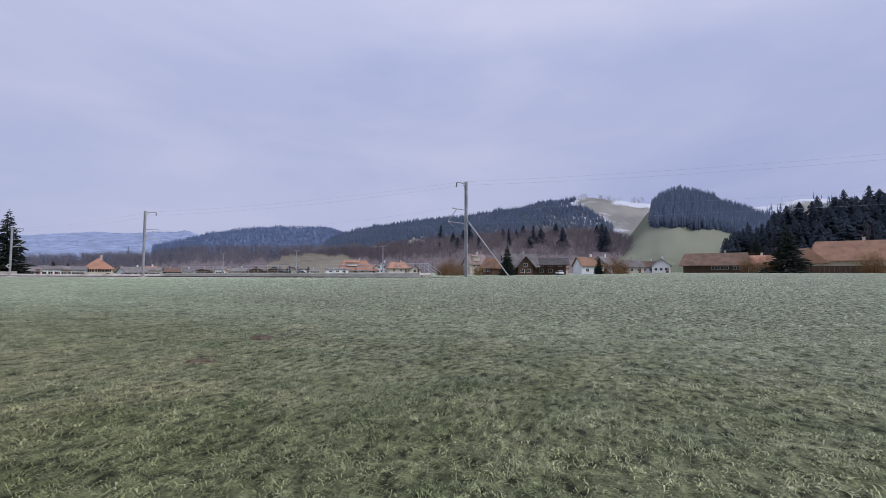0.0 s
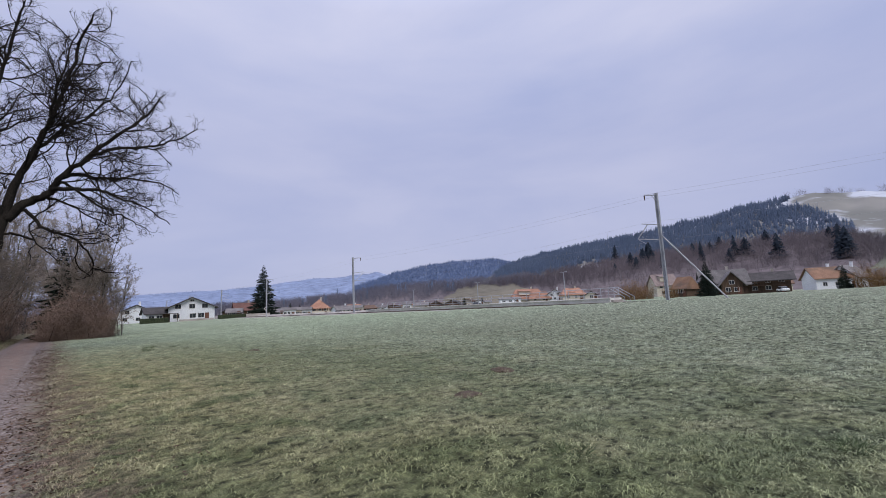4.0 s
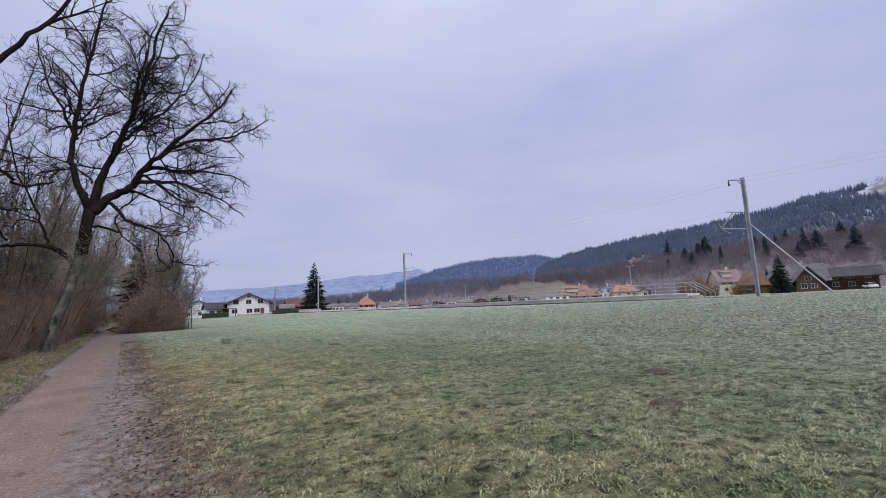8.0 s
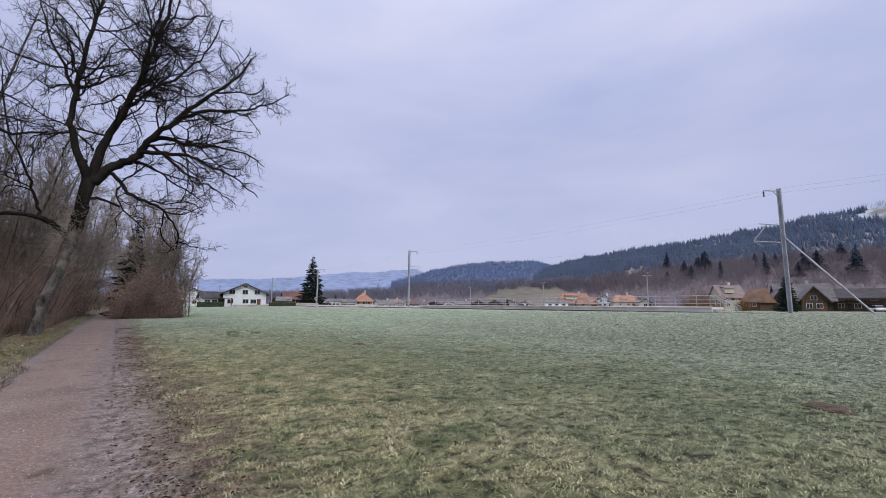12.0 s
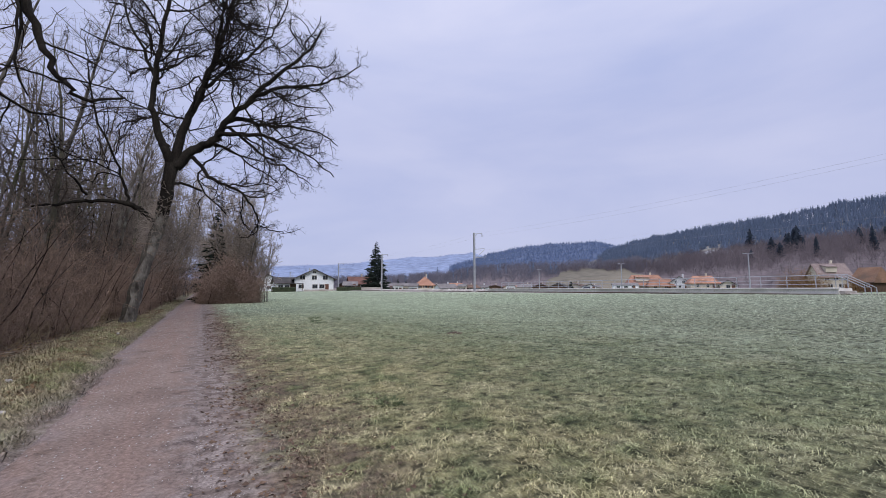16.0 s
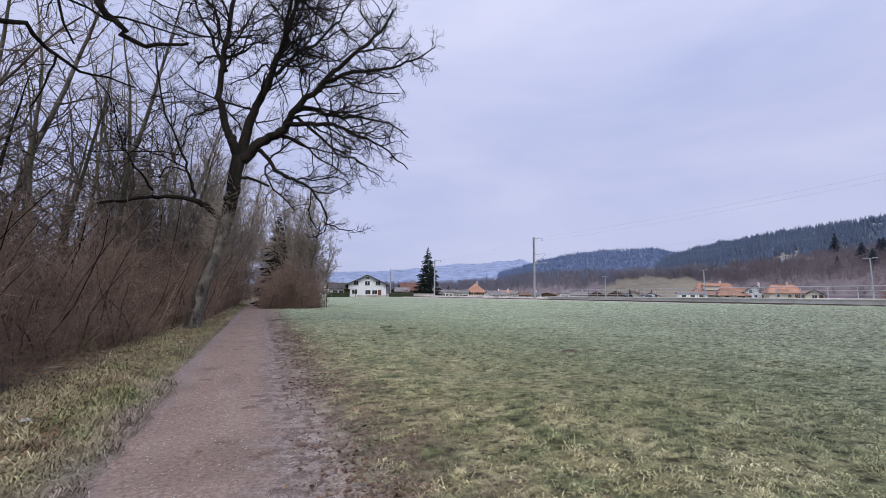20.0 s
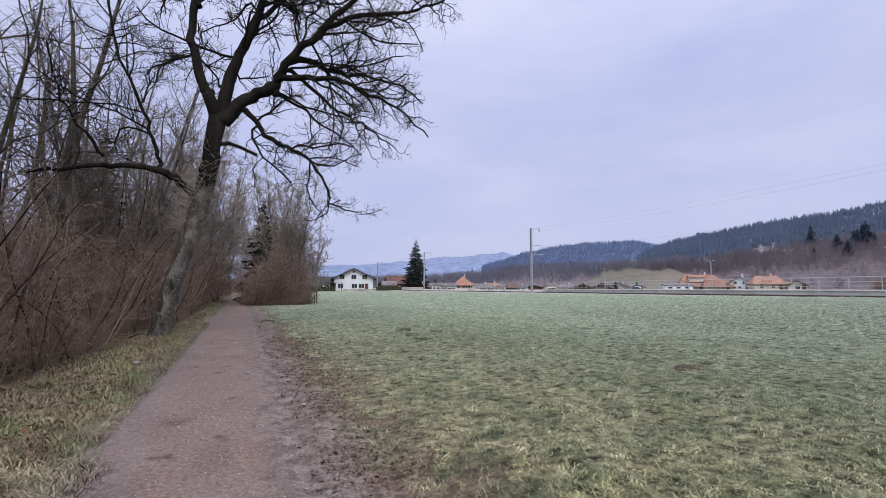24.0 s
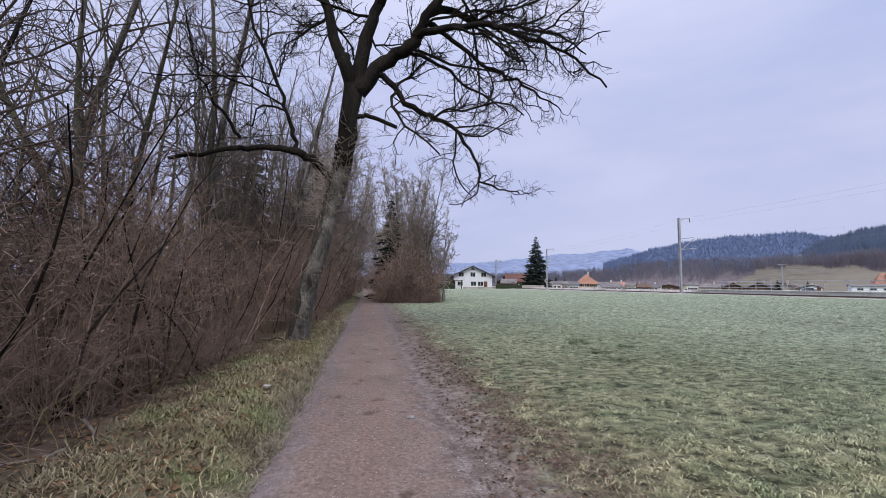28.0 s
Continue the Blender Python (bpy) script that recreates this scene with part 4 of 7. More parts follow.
def build_wood():
    rng = random.Random(4)
    kinds = [make_wood_tree(31, 15, 0.16, 1, BARK_MOSS, r0=0.17), make_wood_tree(32, 13, 0.12, 3, BARK_MOSS, r0=0.12, label="bare multi-stemmed riverside tree with grey bark"),
             make_wood_tree(33, 17, 0.09, 1, BARK, r0=0.16), make_wood_tree(34, 11, 0.2, 2, BARK_DARK, r0=0.11, label="bare leaning twin-stemmed tree with dark bark")]
    spots = [(-7.5, 25.0, 0, 1.0), (-8.6, 30.5, 2, 1.05), (-6.8, 27.2, 2, 0.95), (-5.6, 31.5, 0, 0.9), (-7.6, 33.0, 1, 1.0), (-6.4, 24.4, 3, 0.85), (-9.0, 36.0, 0, 1.1), (-8.2, 22.6, 0, 1.0), (-9.4, 41.0, 1, 1.1), (-6.2, 29.3, 1, 1.0), (-6.0, 33.4, 2, 0.95), (-6.0, 22.6, 2, 0.9), (-5.6, 34.8, 2, 0.9), (-6.3, 38.4, 1, 1.05), (-7.0, 37.5, 1, 1.1), (-5.2, 39.5, 2, 1.0), (-4.6, 44.0, 0, 0.9),
             (-7.8, 43.0, 2, 1.1), (-4.9, 49.5, 1, 1.0), (-6.5, 54.0, 2, 1.1), (-3.9, 57.0, 0, 0.85), (-8.0, 50.0, 0, 1.1), (-7.9, 21.0, 2, 0.9), 
             (-9.0, 18.0, 1, 1.0), (-6.4, 17.6, 0, 0.9), (-4.0, 63.0, 1, 1.0), (-3.6, 70.0, 2, 1.1), (-5.5, 78.0, 0, 1.1), (-8.5, 64.0, 2, 1.2), (-19.0, 30.0, 0, 1.1), (-21.0, 36.0, 2, 1.2), (-20.0, 43.0, 1, 1.3), (-22.0, 25.0, 2, 1.1), (-20.0, 52.0, 0, 1.3),
             (-23.0, 62.0, 2, 1.4), (-19.0, 72.0, 1, 1.4), (-5.8, 13.5, 2, 0.95), (-3.7, 92.0, 0, 1.2), (-4.2, 105.0, 2, 1.2), (2.6, 118.0, 1, 1.2), (-21, 19.0, 1, 1.0), (-9.2, 58.0, 1, 1.2), (-10.0, 72.0, 0, 1.2), (-5.3, 36.5, 1, 0.9), (-6.0, 41.5, 0, 1.0), (-5.0, 46.5, 2, 1.0), (-7.2, 47.0, 1, 1.05), (-4.3, 38.0, 2, 0.8), (-5.0, 52.5, 0, 1.0), (-6.2, 50.5, 2, 1.15), (-4.4, 60.5, 2, 1.05), (-6.8, 59.0, 1, 1.2), (-3.8, 66.5, 0, 1.1), (-5.4, 68.0, 2, 1.2), (-7.5, 69.0, 0, 1.25), (-4.4, 84.0, 2, 1.2), (-6.8, 80.0, 1, 1.3), (-6.6, 45.0, 0, 1.05), (-3.9, 54.5, 2, 0.9)]
    used = set()
    for x, y, k, s in spots:
        m = ground_pose(x, y, rng.uniform(0, 360), s * rng.uniform(0.93, 1.07))
        if k in used:
            copy_scaled(kinds[k], m)
        else:
            set_scaled(kinds[k], m)
            used.add(k)
    # the tall pale clump past the bush
    clump = [make_wood_tree(51, 17.5, 0.02, 1, BARK, [(3.8, 0.26, 0.8, 3.4, 18, 44, 0.06, 4, 0.15), (3.6, 0.46, 0.45, 1.5, 20, 50, 0.06, 3, 0.1), (2.6, 0.5, 0.35, 0.8, 25, 55, 0.07, 1, 0.1)], 0.13, label="tall bare tree with fine upright branches", thin=0.0205),
             make_wood_tree(52, 10.5, 0.16, 2, BARK, None, 0.10, label="bare forked tree at the edge of the thicket", thin=0.024)]
    first = True
    near = lambda x, y: (-0.6 + 0.76 * (x + 0.6), 15.5 + 0.76 * (y - 15.5)) if x > -1 else (x, y)  # noqa: E731
    for x, y, s in [(2.2, 64.5, 1.0), (3.6, 65.5, 1.0), (4.6, 64.0, 1.0), (1.2, 67.5, 0.95), (3.0, 69.0, 1.02), (-2.4, 61.0, 0.72), (2.9, 63.4, 0.8), (5.3, 66.0, 0.98), (4.2, 67.5, 0.9), (1.5, 73.0, 1.0), (5.0, 68.5, 0.85), (2.4, 66.2, 0.98), (3.9, 71.0, 1.0), (-3.2, 52.0, 0.8), (-2.9, 66.0, 0.95), (-4.2, 74.0, 1.1), (-5.2, 58.5, 1.05), (-3.4, 46.5, 0.7), (6.3, 68.0, 0.9), (7.6, 66.5, 0.68), (6.9, 69.5, 0.85), (0.2, 68.5, 0.9), (3.3, 67.2, 0.96), (7.0, 63.9, 0.5), (-2.7, 41.0, 0.55), (-2.8, 50.0, 0.75), (-2.5, 57.5, 0.8), (-2.9, 71.0, 0.95), (-2.3, 80.0, 1.0), (1.6, 78.0, 1.0), (1.3, 85.0, 1.05), (0.9, 92.0, 1.1), (-3.6, 43.5, 0.8), (-4.4, 51.0, 0.95)]:
        m = ground_pose(*near(x, y), rng.uniform(0, 360), s * (0.76 if x > -1 else 1.0))
        set_scaled(clump[0], m) if first else copy_scaled(clump[0], m)
        first = False
    set_scaled(clump[1], ground_pose(*near(6.2, 65.5), 200, 0.76))
    copy_scaled(clump[1], ground_pose(*near(5.5, 66.8), 70, 0.8))


build_wood()


def build_near_tree():
    """The thick tree on the verge whose crown reaches over the path."""
    rng = random.Random(77)
    X, Y = -3.66, 19.3
    tree = empty("verge_tree", pose(0, 0, 0), "thick bare tree with knotted mossy trunk in the hedge", "tree")
    trunk = smooth_limb(rng, [(X + 0.2, Y, -0.2), (X + 0.08, Y, 1.0), (X - 0.08, Y, 2.3), (X - 0.28, Y, 3.6), (X - 0.4, Y, 4.7), (X - 0.6, Y, 6.0), (X - 0.75, Y, 7.4)], 0.30, 0.19, 4, 0.01)
    trunk[1][0], trunk[1][1] = 0.38, 0.33
    me = as_mesh("trunk", *tubes([trunk], 16), BARK_PATCH, True)
    barky(me, 0.05, 3.0)
    part("trunk", me, None, tree, "grey trunk with dark mossy patches")
    for x, z, s in [(X + 0.10, 2.05, 0.20), (X - 0.02, 3.9, 0.12)]:
        bm = bmesh.new()
        bmesh.ops.create_icosphere(bm, subdivisions=3, radius=s)
        for v in bm.verts:
            v.co *= 1 + 0.45 * noise.noise(v.co * 7) + 0.25 * noise.noise(v.co * 19)
            v.co.z *= 1.5
        bmesh.ops.translate(bm, verts=bm.verts, vec=(x, Y - 0.16, z))
        part("burl", bm, BARK_DARK, tree, "dark rounded burl")
    crown = {}
    for k, (pts, r0, r1) in enumerate([
        ([(X - 0.5, Y, 5.4), (X + 0.2, Y - 0.3, 6.5), (X + 0.65, Y - 0.3, 6.8), (X + 0.95, Y - 0.35, 6.0), (X + 1.2, Y - 0.4, 5.4), (X + 1.5, Y - 0.4, 4.98), (X + 1.8, Y - 0.4, 4.82), (X + 2.3, Y - 0.35, 5.0)], 0.115, 0.018),
        ([(X + 0.7, Y - 0.3, 7.2), (X + 1.4, Y - 0.2, 8.6), (X + 2.1, Y, 9.9), (X + 2.8, Y, 11.6), (X + 3.2, Y, 12.8)], 0.08, 0.02),
        ([(X - 0.72, Y, 7.2), (X - 0.5, Y + 0.3, 8.6), (X, Y + 0.5, 10.2), (X + 0.9, Y + 0.4, 11.4), (X + 2.0, Y + 0.2, 12.2), (X + 3.4, Y + 0.1, 12.7)], 0.13, 0.02),
        ([(X - 0.74, Y, 7.3), (X - 1.3, Y + 0.1, 9.2), (X - 1.6, Y + 0.2, 11.5), (X - 1.5, Y + 0.2, 14.5)], 0.13, 0.03),
        ([(X - 0.3, Y, 3.6), (X - 1.0, Y - 0.4, 3.3), (X - 1.8, Y - 0.7, 3.1), (X - 2.8, Y - 0.8, 3.4)], 0.07, 0.02),
        ([(X - 0.6, Y, 6.2), (X - 1.0, Y - 0.8, 7.4), (X - 0.9, Y - 1.8, 9.0), (X - 0.6, Y - 2.6, 10.8)], 0.10, 0.02),
        ([(X - 0.4, Y, 4.9), (X + 0.1, Y + 0.5, 5.2), (X + 0.6, Y + 1.0, 4.9), (X + 1.2, Y + 1.6, 5.0)], 0.05, 0.012)]):
        limb = smooth_limb(rng, pts, r0, r1, 4, 0.03)
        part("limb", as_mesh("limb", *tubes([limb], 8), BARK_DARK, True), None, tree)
        fill(rng, crown, *limb, 0, [(1.7, 0.45, 0.6, 2.2, 30, 65, 0.05, 6, 0.3), (2.9, 0.48, 0.35, 1.2, 28, 65, 0.05, 4, 0.15), (3.8, 0.5, 0.2, 0.6, 25, 60, 0.06, 3, 0.15)])
    finish_crown(tree, crown, 4)


build_near_tree()


BUSH_FAR = mottled("fine_reddish_twigs", (0.190, 0.134, 0.106), (0.295, 0.212, 0.170), 0.8, 10, 0.9, 0.2, vary=0.2)


def make_brush(seed, w, d, h, stems, fine, material, label, thick=0.0048, singles=10, dome=0.0):
    """A thicket of thin stems on a footprint w by d."""
    rng = random.Random(seed)
    out, stout = [], []
    for _ in range(stems):
        p = (rng.uniform(-w / 2, w / 2), rng.uniform(-d / 2, d / 2), -0.12)
        size = h * rng.uniform(0.45, 1.08) * (1 - dome * ((2 * p[0] / w) ** 2 + (2 * p[1] / d) ** 2) / 2)
        stem = shoot(rng, p, unit((rng.gauss(0, 0.17), rng.gauss(0, 0.17), 1)), size, rng.choice((0.007, 0.009, 0.011, 0.015, 0.023)), 5, 0.135 if h < 5 else 0.075, 0.0, 0.25)
        stout.append(stem)
        pts, rad = stem
        for _ in range(fine):
            k = rng.randint(0, 4)
            d2 = splay(rng, tuple(pts[k + 1][i] - pts[k][i] for i in range(3)), 30, 95)
            u = rng.random()
            q = tuple(pts[k][i] + (pts[k + 1][i] - pts[k][i]) * u for i in range(3))
            side = shoot(rng, q, d2, rng.uniform(0.3, 0.95), thick, 2, 0.3, 0.0, 0.5)
            out.append(side)
            if rng.random() < 0.6:
                out.append(shoot(rng, side[0][1], splay(rng, d2, 25, 60), rng.uniform(0.2, 0.5), thick * 0.8, 1, 0.1, 0.05, 0.6))
    thing = empty("brush", pose(0, 0, -50), label, "brush", "russet brush along the wood")
    stout.sort(key=lambda b: -b[1][0])
    for one in stout[:singles]:
        part("stem", as_mesh("stem", *tubes([one], 5), TWIG if one[1][0] > 0.02 else material, True), None, thing)
    # withered leaves still hanging on the twigs
    rs = np.random.RandomState(seed)
    ends = np.array([b[0][-1] for b in out])[:: 2]
    a, sz = rs.uniform(0, 6.28, len(ends)), rs.uniform(0.012, 0.034, len(ends)) * (thick / 0.0048) ** 0.5
    tip = np.stack([np.cos(a) * sz, np.sin(a) * sz, -sz * rs.uniform(0.2, 1.4, len(ends))], -1)
    side = np.stack([-np.sin(a) * sz, np.cos(a) * sz, sz * rs.uniform(-0.5, 0.5, len(ends))], -1) * 0.5
    quad = np.stack([ends, ends + tip * 0.5 + side, ends + tip, ends + tip * 0.5 - side], 1).reshape(-1, 3)
    tagged(part("leaf_mass", as_mesh("leaf_mass", quad, np.arange(len(quad)).reshape(-1, 4), LEAF_DRY), None, thing, "withered brown leaves hanging on the twigs"), kind="stuff")
    tagged(part("twig_mass", as_mesh("twig_mass", *tubes(out + stout[singles:], 3), material), None, thing), kind="stuff")
    return thing


def build_brush():
    rng = random.Random(17)
    kinds = [make_brush(61, 2.0, 2.4, 3.7, 38, 20, BRUSH, "dense thicket of thin russet bare stems"), make_brush(62, 2.0, 2.4, 3.3, 42, 20, BRUSH, "dense thicket of thin russet bare stems"),
             make_brush(63, 1.6, 2.4, 1.3, 90, 7, BRUSH, "low tangle of brown stems at the hedge foot")]
    kinds.append(make_brush(64, 1.8, 2.2, 6.6, 22, 40, TWIG_GREY, "slender grey-brown saplings rising from the brush"))
    kinds.append(make_brush(65, 2.2, 2.4, 3.4, 90, 24, BUSH_FAR, "rounded soft bush of fine reddish-brown twigs", 0.008, dome=0.75))
    used = set()

    def put(k, x, y, s, turn):
        m = ground_pose(x, y, turn, s)
        if k in used:
            copy_scaled(kinds[k], m)
        else:
            set_scaled(kinds[k], m)
            used.add(k)

    y = 15.5
    while y < 58:
        front = -4.1 - 0.25 * math.sin(y * 0.9) + (0.6 if y > 31 else -0.45 if y < 22 else 0.0)
        s = 0.85 + 0.012 * (y - 15)
        if abs(y - 20.3) > 0.0:
            put(rng.randint(0, 1), front - 0.35, y, s * rng.uniform(0.85, 1.1), rng.choice((0, 180)) + rng.uniform(-12, 12))
        if 22 < y < 30 or y < 17:
            put(rng.randint(0, 1), front - 2.2, y + 0.9, s * rng.uniform(0.95, 1.2), rng.choice((0, 180)) + rng.uniform(-12, 12))
        if y < 46:
            put(2, front + 0.25, y + 0.5, rng.uniform(0.55, 0.8), rng.choice((0, 180)) + rng.uniform(-15, 15))
        if y > 33 and rng.random() < 0.6:
            put(3, front - rng.uniform(0.9, 3.4), y + rng.uniform(-0.5, 0.5), rng.uniform(0.8, 1.15), rng.uniform(0, 360))
        y += 1.75
    for k in range(8):
        put(3, rng.uniform(-8.0, -6.0), 17.5 + 1.9 * k, rng.uniform(0.7, 0.95), rng.uniform(0, 360))
    for k in range(9):
        put(3, rng.uniform(-6.5, -3.9), 37 + 4.0 * k, rng.uniform(1.15, 1.6), rng.uniform(0, 360))
    for k in range(6):
        put(k % 2, -4.6 + rng.uniform(-0.4, 0.4), 58 + 4 * k, 1.3, rng.uniform(0, 360))
    # the russet bush that closes the view beside the far path
    for x, yy, s in [(1.0, 62.2, 0.55), (1.7, 62.3, 0.95), (3.2, 61.7, 1.2), (4.5, 62.2, 0.95), (5.4, 63.0, 0.55), (3.1, 62.4, 1.62), (2.5, 63.4, 1.58), (3.9, 63.4, 1.55), (2.2, 67.0, 1.1), (3.6, 66.6, 1.2), (3.1, 62.7, 1.32), (1.6, 70.0, 1.4), (1.8, 75.0, 1.4), (2.0, 82.0, 1.5), (-3.4, 80.0, 1.3), (-3.2, 88.0, 1.4), (2.2, 92.0, 1.5), (2.0, 104.0, 1.6), (-2.8, 112.0, 1.6), (0.2, 124.0, 1.7), (-1.6, 126.0, 1.7), (1.8, 125.0, 1.7)]:
        k = 0.76 if x > 0.5 and yy < 76 else 1.0
        put(4 if yy < 65 else rng.randint(0, 1), -0.6 + k * (x + 0.6), 15.5 + k * (yy - 15.5), s * (0.92 if k < 1 else 1.0), rng.uniform(0, 360))


build_brush()


def make_spruce(seed, tall, wide, name="spruce", label="dark green spruce with drooping branches", whorls=30, arms=9, bushy=6):
    rng = random.Random(seed)
    tree = empty(name, pose(0, 0, -50), label, "tree")
    stem = shoot(rng, (0, 0, -0.3), (0, 0, 1), tall, 0.017 * tall, 10, 0.008, 0.02, 0.1)
    part("trunk", as_mesh("trunk", *tubes([stem], 8), BARK_DARK, True), None, tree)
    verts, faces = [], []

    def spray(p, d, size, fat):
        """A leafy spray: a thin four-sided spindle."""
        d = unit(d)
        s = unit((-d[1], d[0], 0.001))
        mid = tuple(p[i] + d[i] * size * 0.45 for i in range(3))
        b = len(verts)
        verts.extend([p, tuple(mid[i] + s[i] * fat for i in range(3)), tuple(p[i] + d[i] * size for i in range(3)), tuple(mid[i] - s[i] * fat for i in range(3)), (mid[0], mid[1], mid[2] - fat * 1.1), (mid[0], mid[1], mid[2] + fat * 0.5)])
        faces.extend([(b, b + 1, b + 5), (b + 1, b + 2, b + 5), (b + 2, b + 3, b + 5), (b + 3, b, b + 5), (b, b + 4, b + 1), (b + 1, b + 4, b + 2), (b + 2, b + 4, b + 3), (b + 3, b + 4, b)])

    for k in range(whorls):
        f = k / (whorls - 1)
        z = tall * (0.04 + 0.955 * f)
        reach = wide * (1 - f) ** 0.78 * rng.uniform(0.85, 1.08) + 0.12
        for j in range(arms):
            a = 6.283 * (j + rng.uniform(-0.3, 0.3)) / arms + k * 1.7
            r = reach * rng.uniform(0.62, 1.12)
            zj = z + rng.uniform(-0.9, 0.9) * tall / whorls
            for b in range(bushy):
                u = (b + 0.4) / bushy
                droop = -0.32 * u * r + 0.30 * r * max(0, u - 0.6)
                p = (math.cos(a) * r * u * 0.85, math.sin(a) * r * u * 0.85, zj + droop * 0.8)
                w = a + rng.uniform(-0.9, 0.9)
                spray(p, (math.cos(w), math.sin(w), rng.uniform(-0.55, 0.05)), r * 0.42 + 0.1, 0.055 * r + 0.03)
    part("needles", as_mesh("needles", np.array(verts), np.array(faces), NEEDLE), None, tree)
    return tree


SPRUCE = make_spruce(5, 14.4, 4.3, whorls=34, arms=11)
set_scaled(SPRUCE, ground_pose(48.2, 137.0, 20, 1.09))
SPRUCE_TIGHT = make_spruce(6, 10.0, 2.0, label="slim dark spruce at the wood edge", whorls=27, arms=9)
PINE_BROAD = make_spruce(9, 11.0, 4.6, "conifer", "broad dark conifer in a garden", whorls=22, arms=12)
set_scaled(PINE_BROAD, ground_pose(*(1.25 + 150 * math.sin(radians(104.65)), 0.7 + 150 * math.cos(radians(104.65))), 0, 1.25))
set_scaled(SPRUCE_TIGHT, ground_pose(0.96, 54.1, 0, 0.88))
for sx, sy, ss in [(1.4, 59.2, 0.7), (-4.6, 60.0, 1.05), (-8.0, 46.0, 1.15)]:
    copy_scaled(SPRUCE_TIGHT, ground_pose(sx, sy, 77 * ss, ss))


# ---- village ----
WALL_WHITE = mottled("white_render", (0.66, 0.67, 0.69), (0.75, 0.76, 0.78), 0.6, 12, 0.9, 0.2, vary=0.08)
WALL_CREAM = mottled("cream_render", (0.50, 0.44, 0.36), (0.62, 0.56, 0.47), 0.6, 12, 0.9, 0.2, vary=0.15)
WOOD_DARK = mottled("dark_boards", (0.050, 0.032, 0.022), (0.105, 0.066, 0.044), 0.8, 9, 0.85, 0.4, stretch=(6, 6, 0.6), vary=0.25)
ROOF_ORANGE = mottled("orange_tiles", (0.285, 0.150, 0.102), (0.390, 0.215, 0.150), 0.7, 6, 0.9, 0.5, 0.05, dirt=(0.20, 0.110, 0.075), vary=0.15)
ROOF_BROWN = mottled("weathered_brown_tiles", (0.100, 0.064, 0.047), (0.160, 0.102, 0.075), 0.6, 6, 0.9, 0.5, 0.05, dirt=(0.09, 0.065, 0.05), vary=0.2)
ROOF_RED = mottled("dull_red_brown_tiles", (0.105, 0.052, 0.042), (0.160, 0.080, 0.064), 0.6, 6, 0.9, 0.5, 0.05)
ROOF_RUST = mottled("weathered_rust_tiles", (0.190, 0.110, 0.072), (0.270, 0.160, 0.105), 0.5, 6, 0.9, 0.5, 0.05, dirt=(0.14, 0.095, 0.07), vary=0.1)
ROOF_PINK = mottled("faded_pinkish_tiles", (0.19, 0.145, 0.135), (0.27, 0.215, 0.20), 0.6, 6, 0.9, 0.5, 0.05)
ROOF_GREY = mottled("grey_slates", (0.115, 0.105, 0.105), (0.20, 0.185, 0.18), 0.6, 6, 0.85, 0.4, 0.04, vary=0.2)
ROOF_DARK = mottled("dark_roof_edge", (0.040, 0.036, 0.036), (0.075, 0.068, 0.066), 0.6, 6, 0.85, 0.4, vary=0.15)
FRAME = mottled("window_frame", (0.55, 0.53, 0.50), (0.70, 0.68, 0.65), 2, 20, 0.7, 0.1)
SHUTTER = mottled("painted_shutter", (0.10, 0.045, 0.030), (0.16, 0.075, 0.05), 2, 20, 0.8, 0.2)
HEDGE = mottled("clipped_dark_hedge", (0.020, 0.028, 0.014), (0.050, 0.060, 0.030), 1.5, 12, 0.9, 0.8, 0.05)
GOLD = mottled("ochre_twigs", (0.16, 0.088, 0.036), (0.25, 0.145, 0.062), 0.8, 10, 0.9, 0.2)


def glass_mat():
    m, t, p = node_mat("window_glass", 0.08, 0.6)
    p.inputs["Base Color"].default_value = (0.025, 0.03, 0.036, 1)
    return m


GLASS = glass_mat()


def spot(eye, az, dist):
    a = radians(az + (float(np.interp(az, (25, 50, 80, 110), (0.36, 0.40, 0.73, 0.97))) if eye is E0 else float(np.interp(az, (0, 30, 80), (0.27, 0.32, 0.59)))))
    return eye[0] + dist * math.sin(a), eye[1] + dist * math.cos(a)


E0, E11 = (1.25, 0.70), (0.18, 6.48)


def add_window(parent, x, y, z, w, h, shutters=False):
    bm = bmesh.new()
    for c, s in (((x, y, z + h / 2), (w + 0.12, 0.09, 0.07)), ((x, y, z - h / 2), (w + 0.2, 0.14, 0.07)), ((x - w / 2, y, z), (0.07, 0.09, h)), ((x + w / 2, y, z), (0.07, 0.09, h)), ((x, y, z), (0.05, 0.07, h))):
        add_box(bm, c, s)
    win = part("window", bm, FRAME, parent)
    bm = bmesh.new()
    add_box(bm, (x, y + 0.03, z), (w - 0.04, 0.02, h - 0.04))
    part("pane", bm, GLASS, win)
    if shutters:
        for s in (-1, 1):
            bm = bmesh.new()
            add_box(bm, (x + s * (w * 0.75 + 0.08), y, z), (w * 0.45, 0.06, h), bevel=0.01)
            part("shutter", bm, SHUTTER, win)


def slab(bm, quad, thick):
    """A roof plane of some thickness from its four corners."""
    top = [bm.verts.new(q) for q in quad]
    low = [bm.verts.new((q[0], q[1], q[2] - thick)) for q in quad]
    bm.faces.new(top)
    bm.faces.new(low[::-1])
    for i in range(len(quad)):
        j = (i + 1) % len(quad)
        bm.faces.new((top[i], low[i], low[j], top[j]))


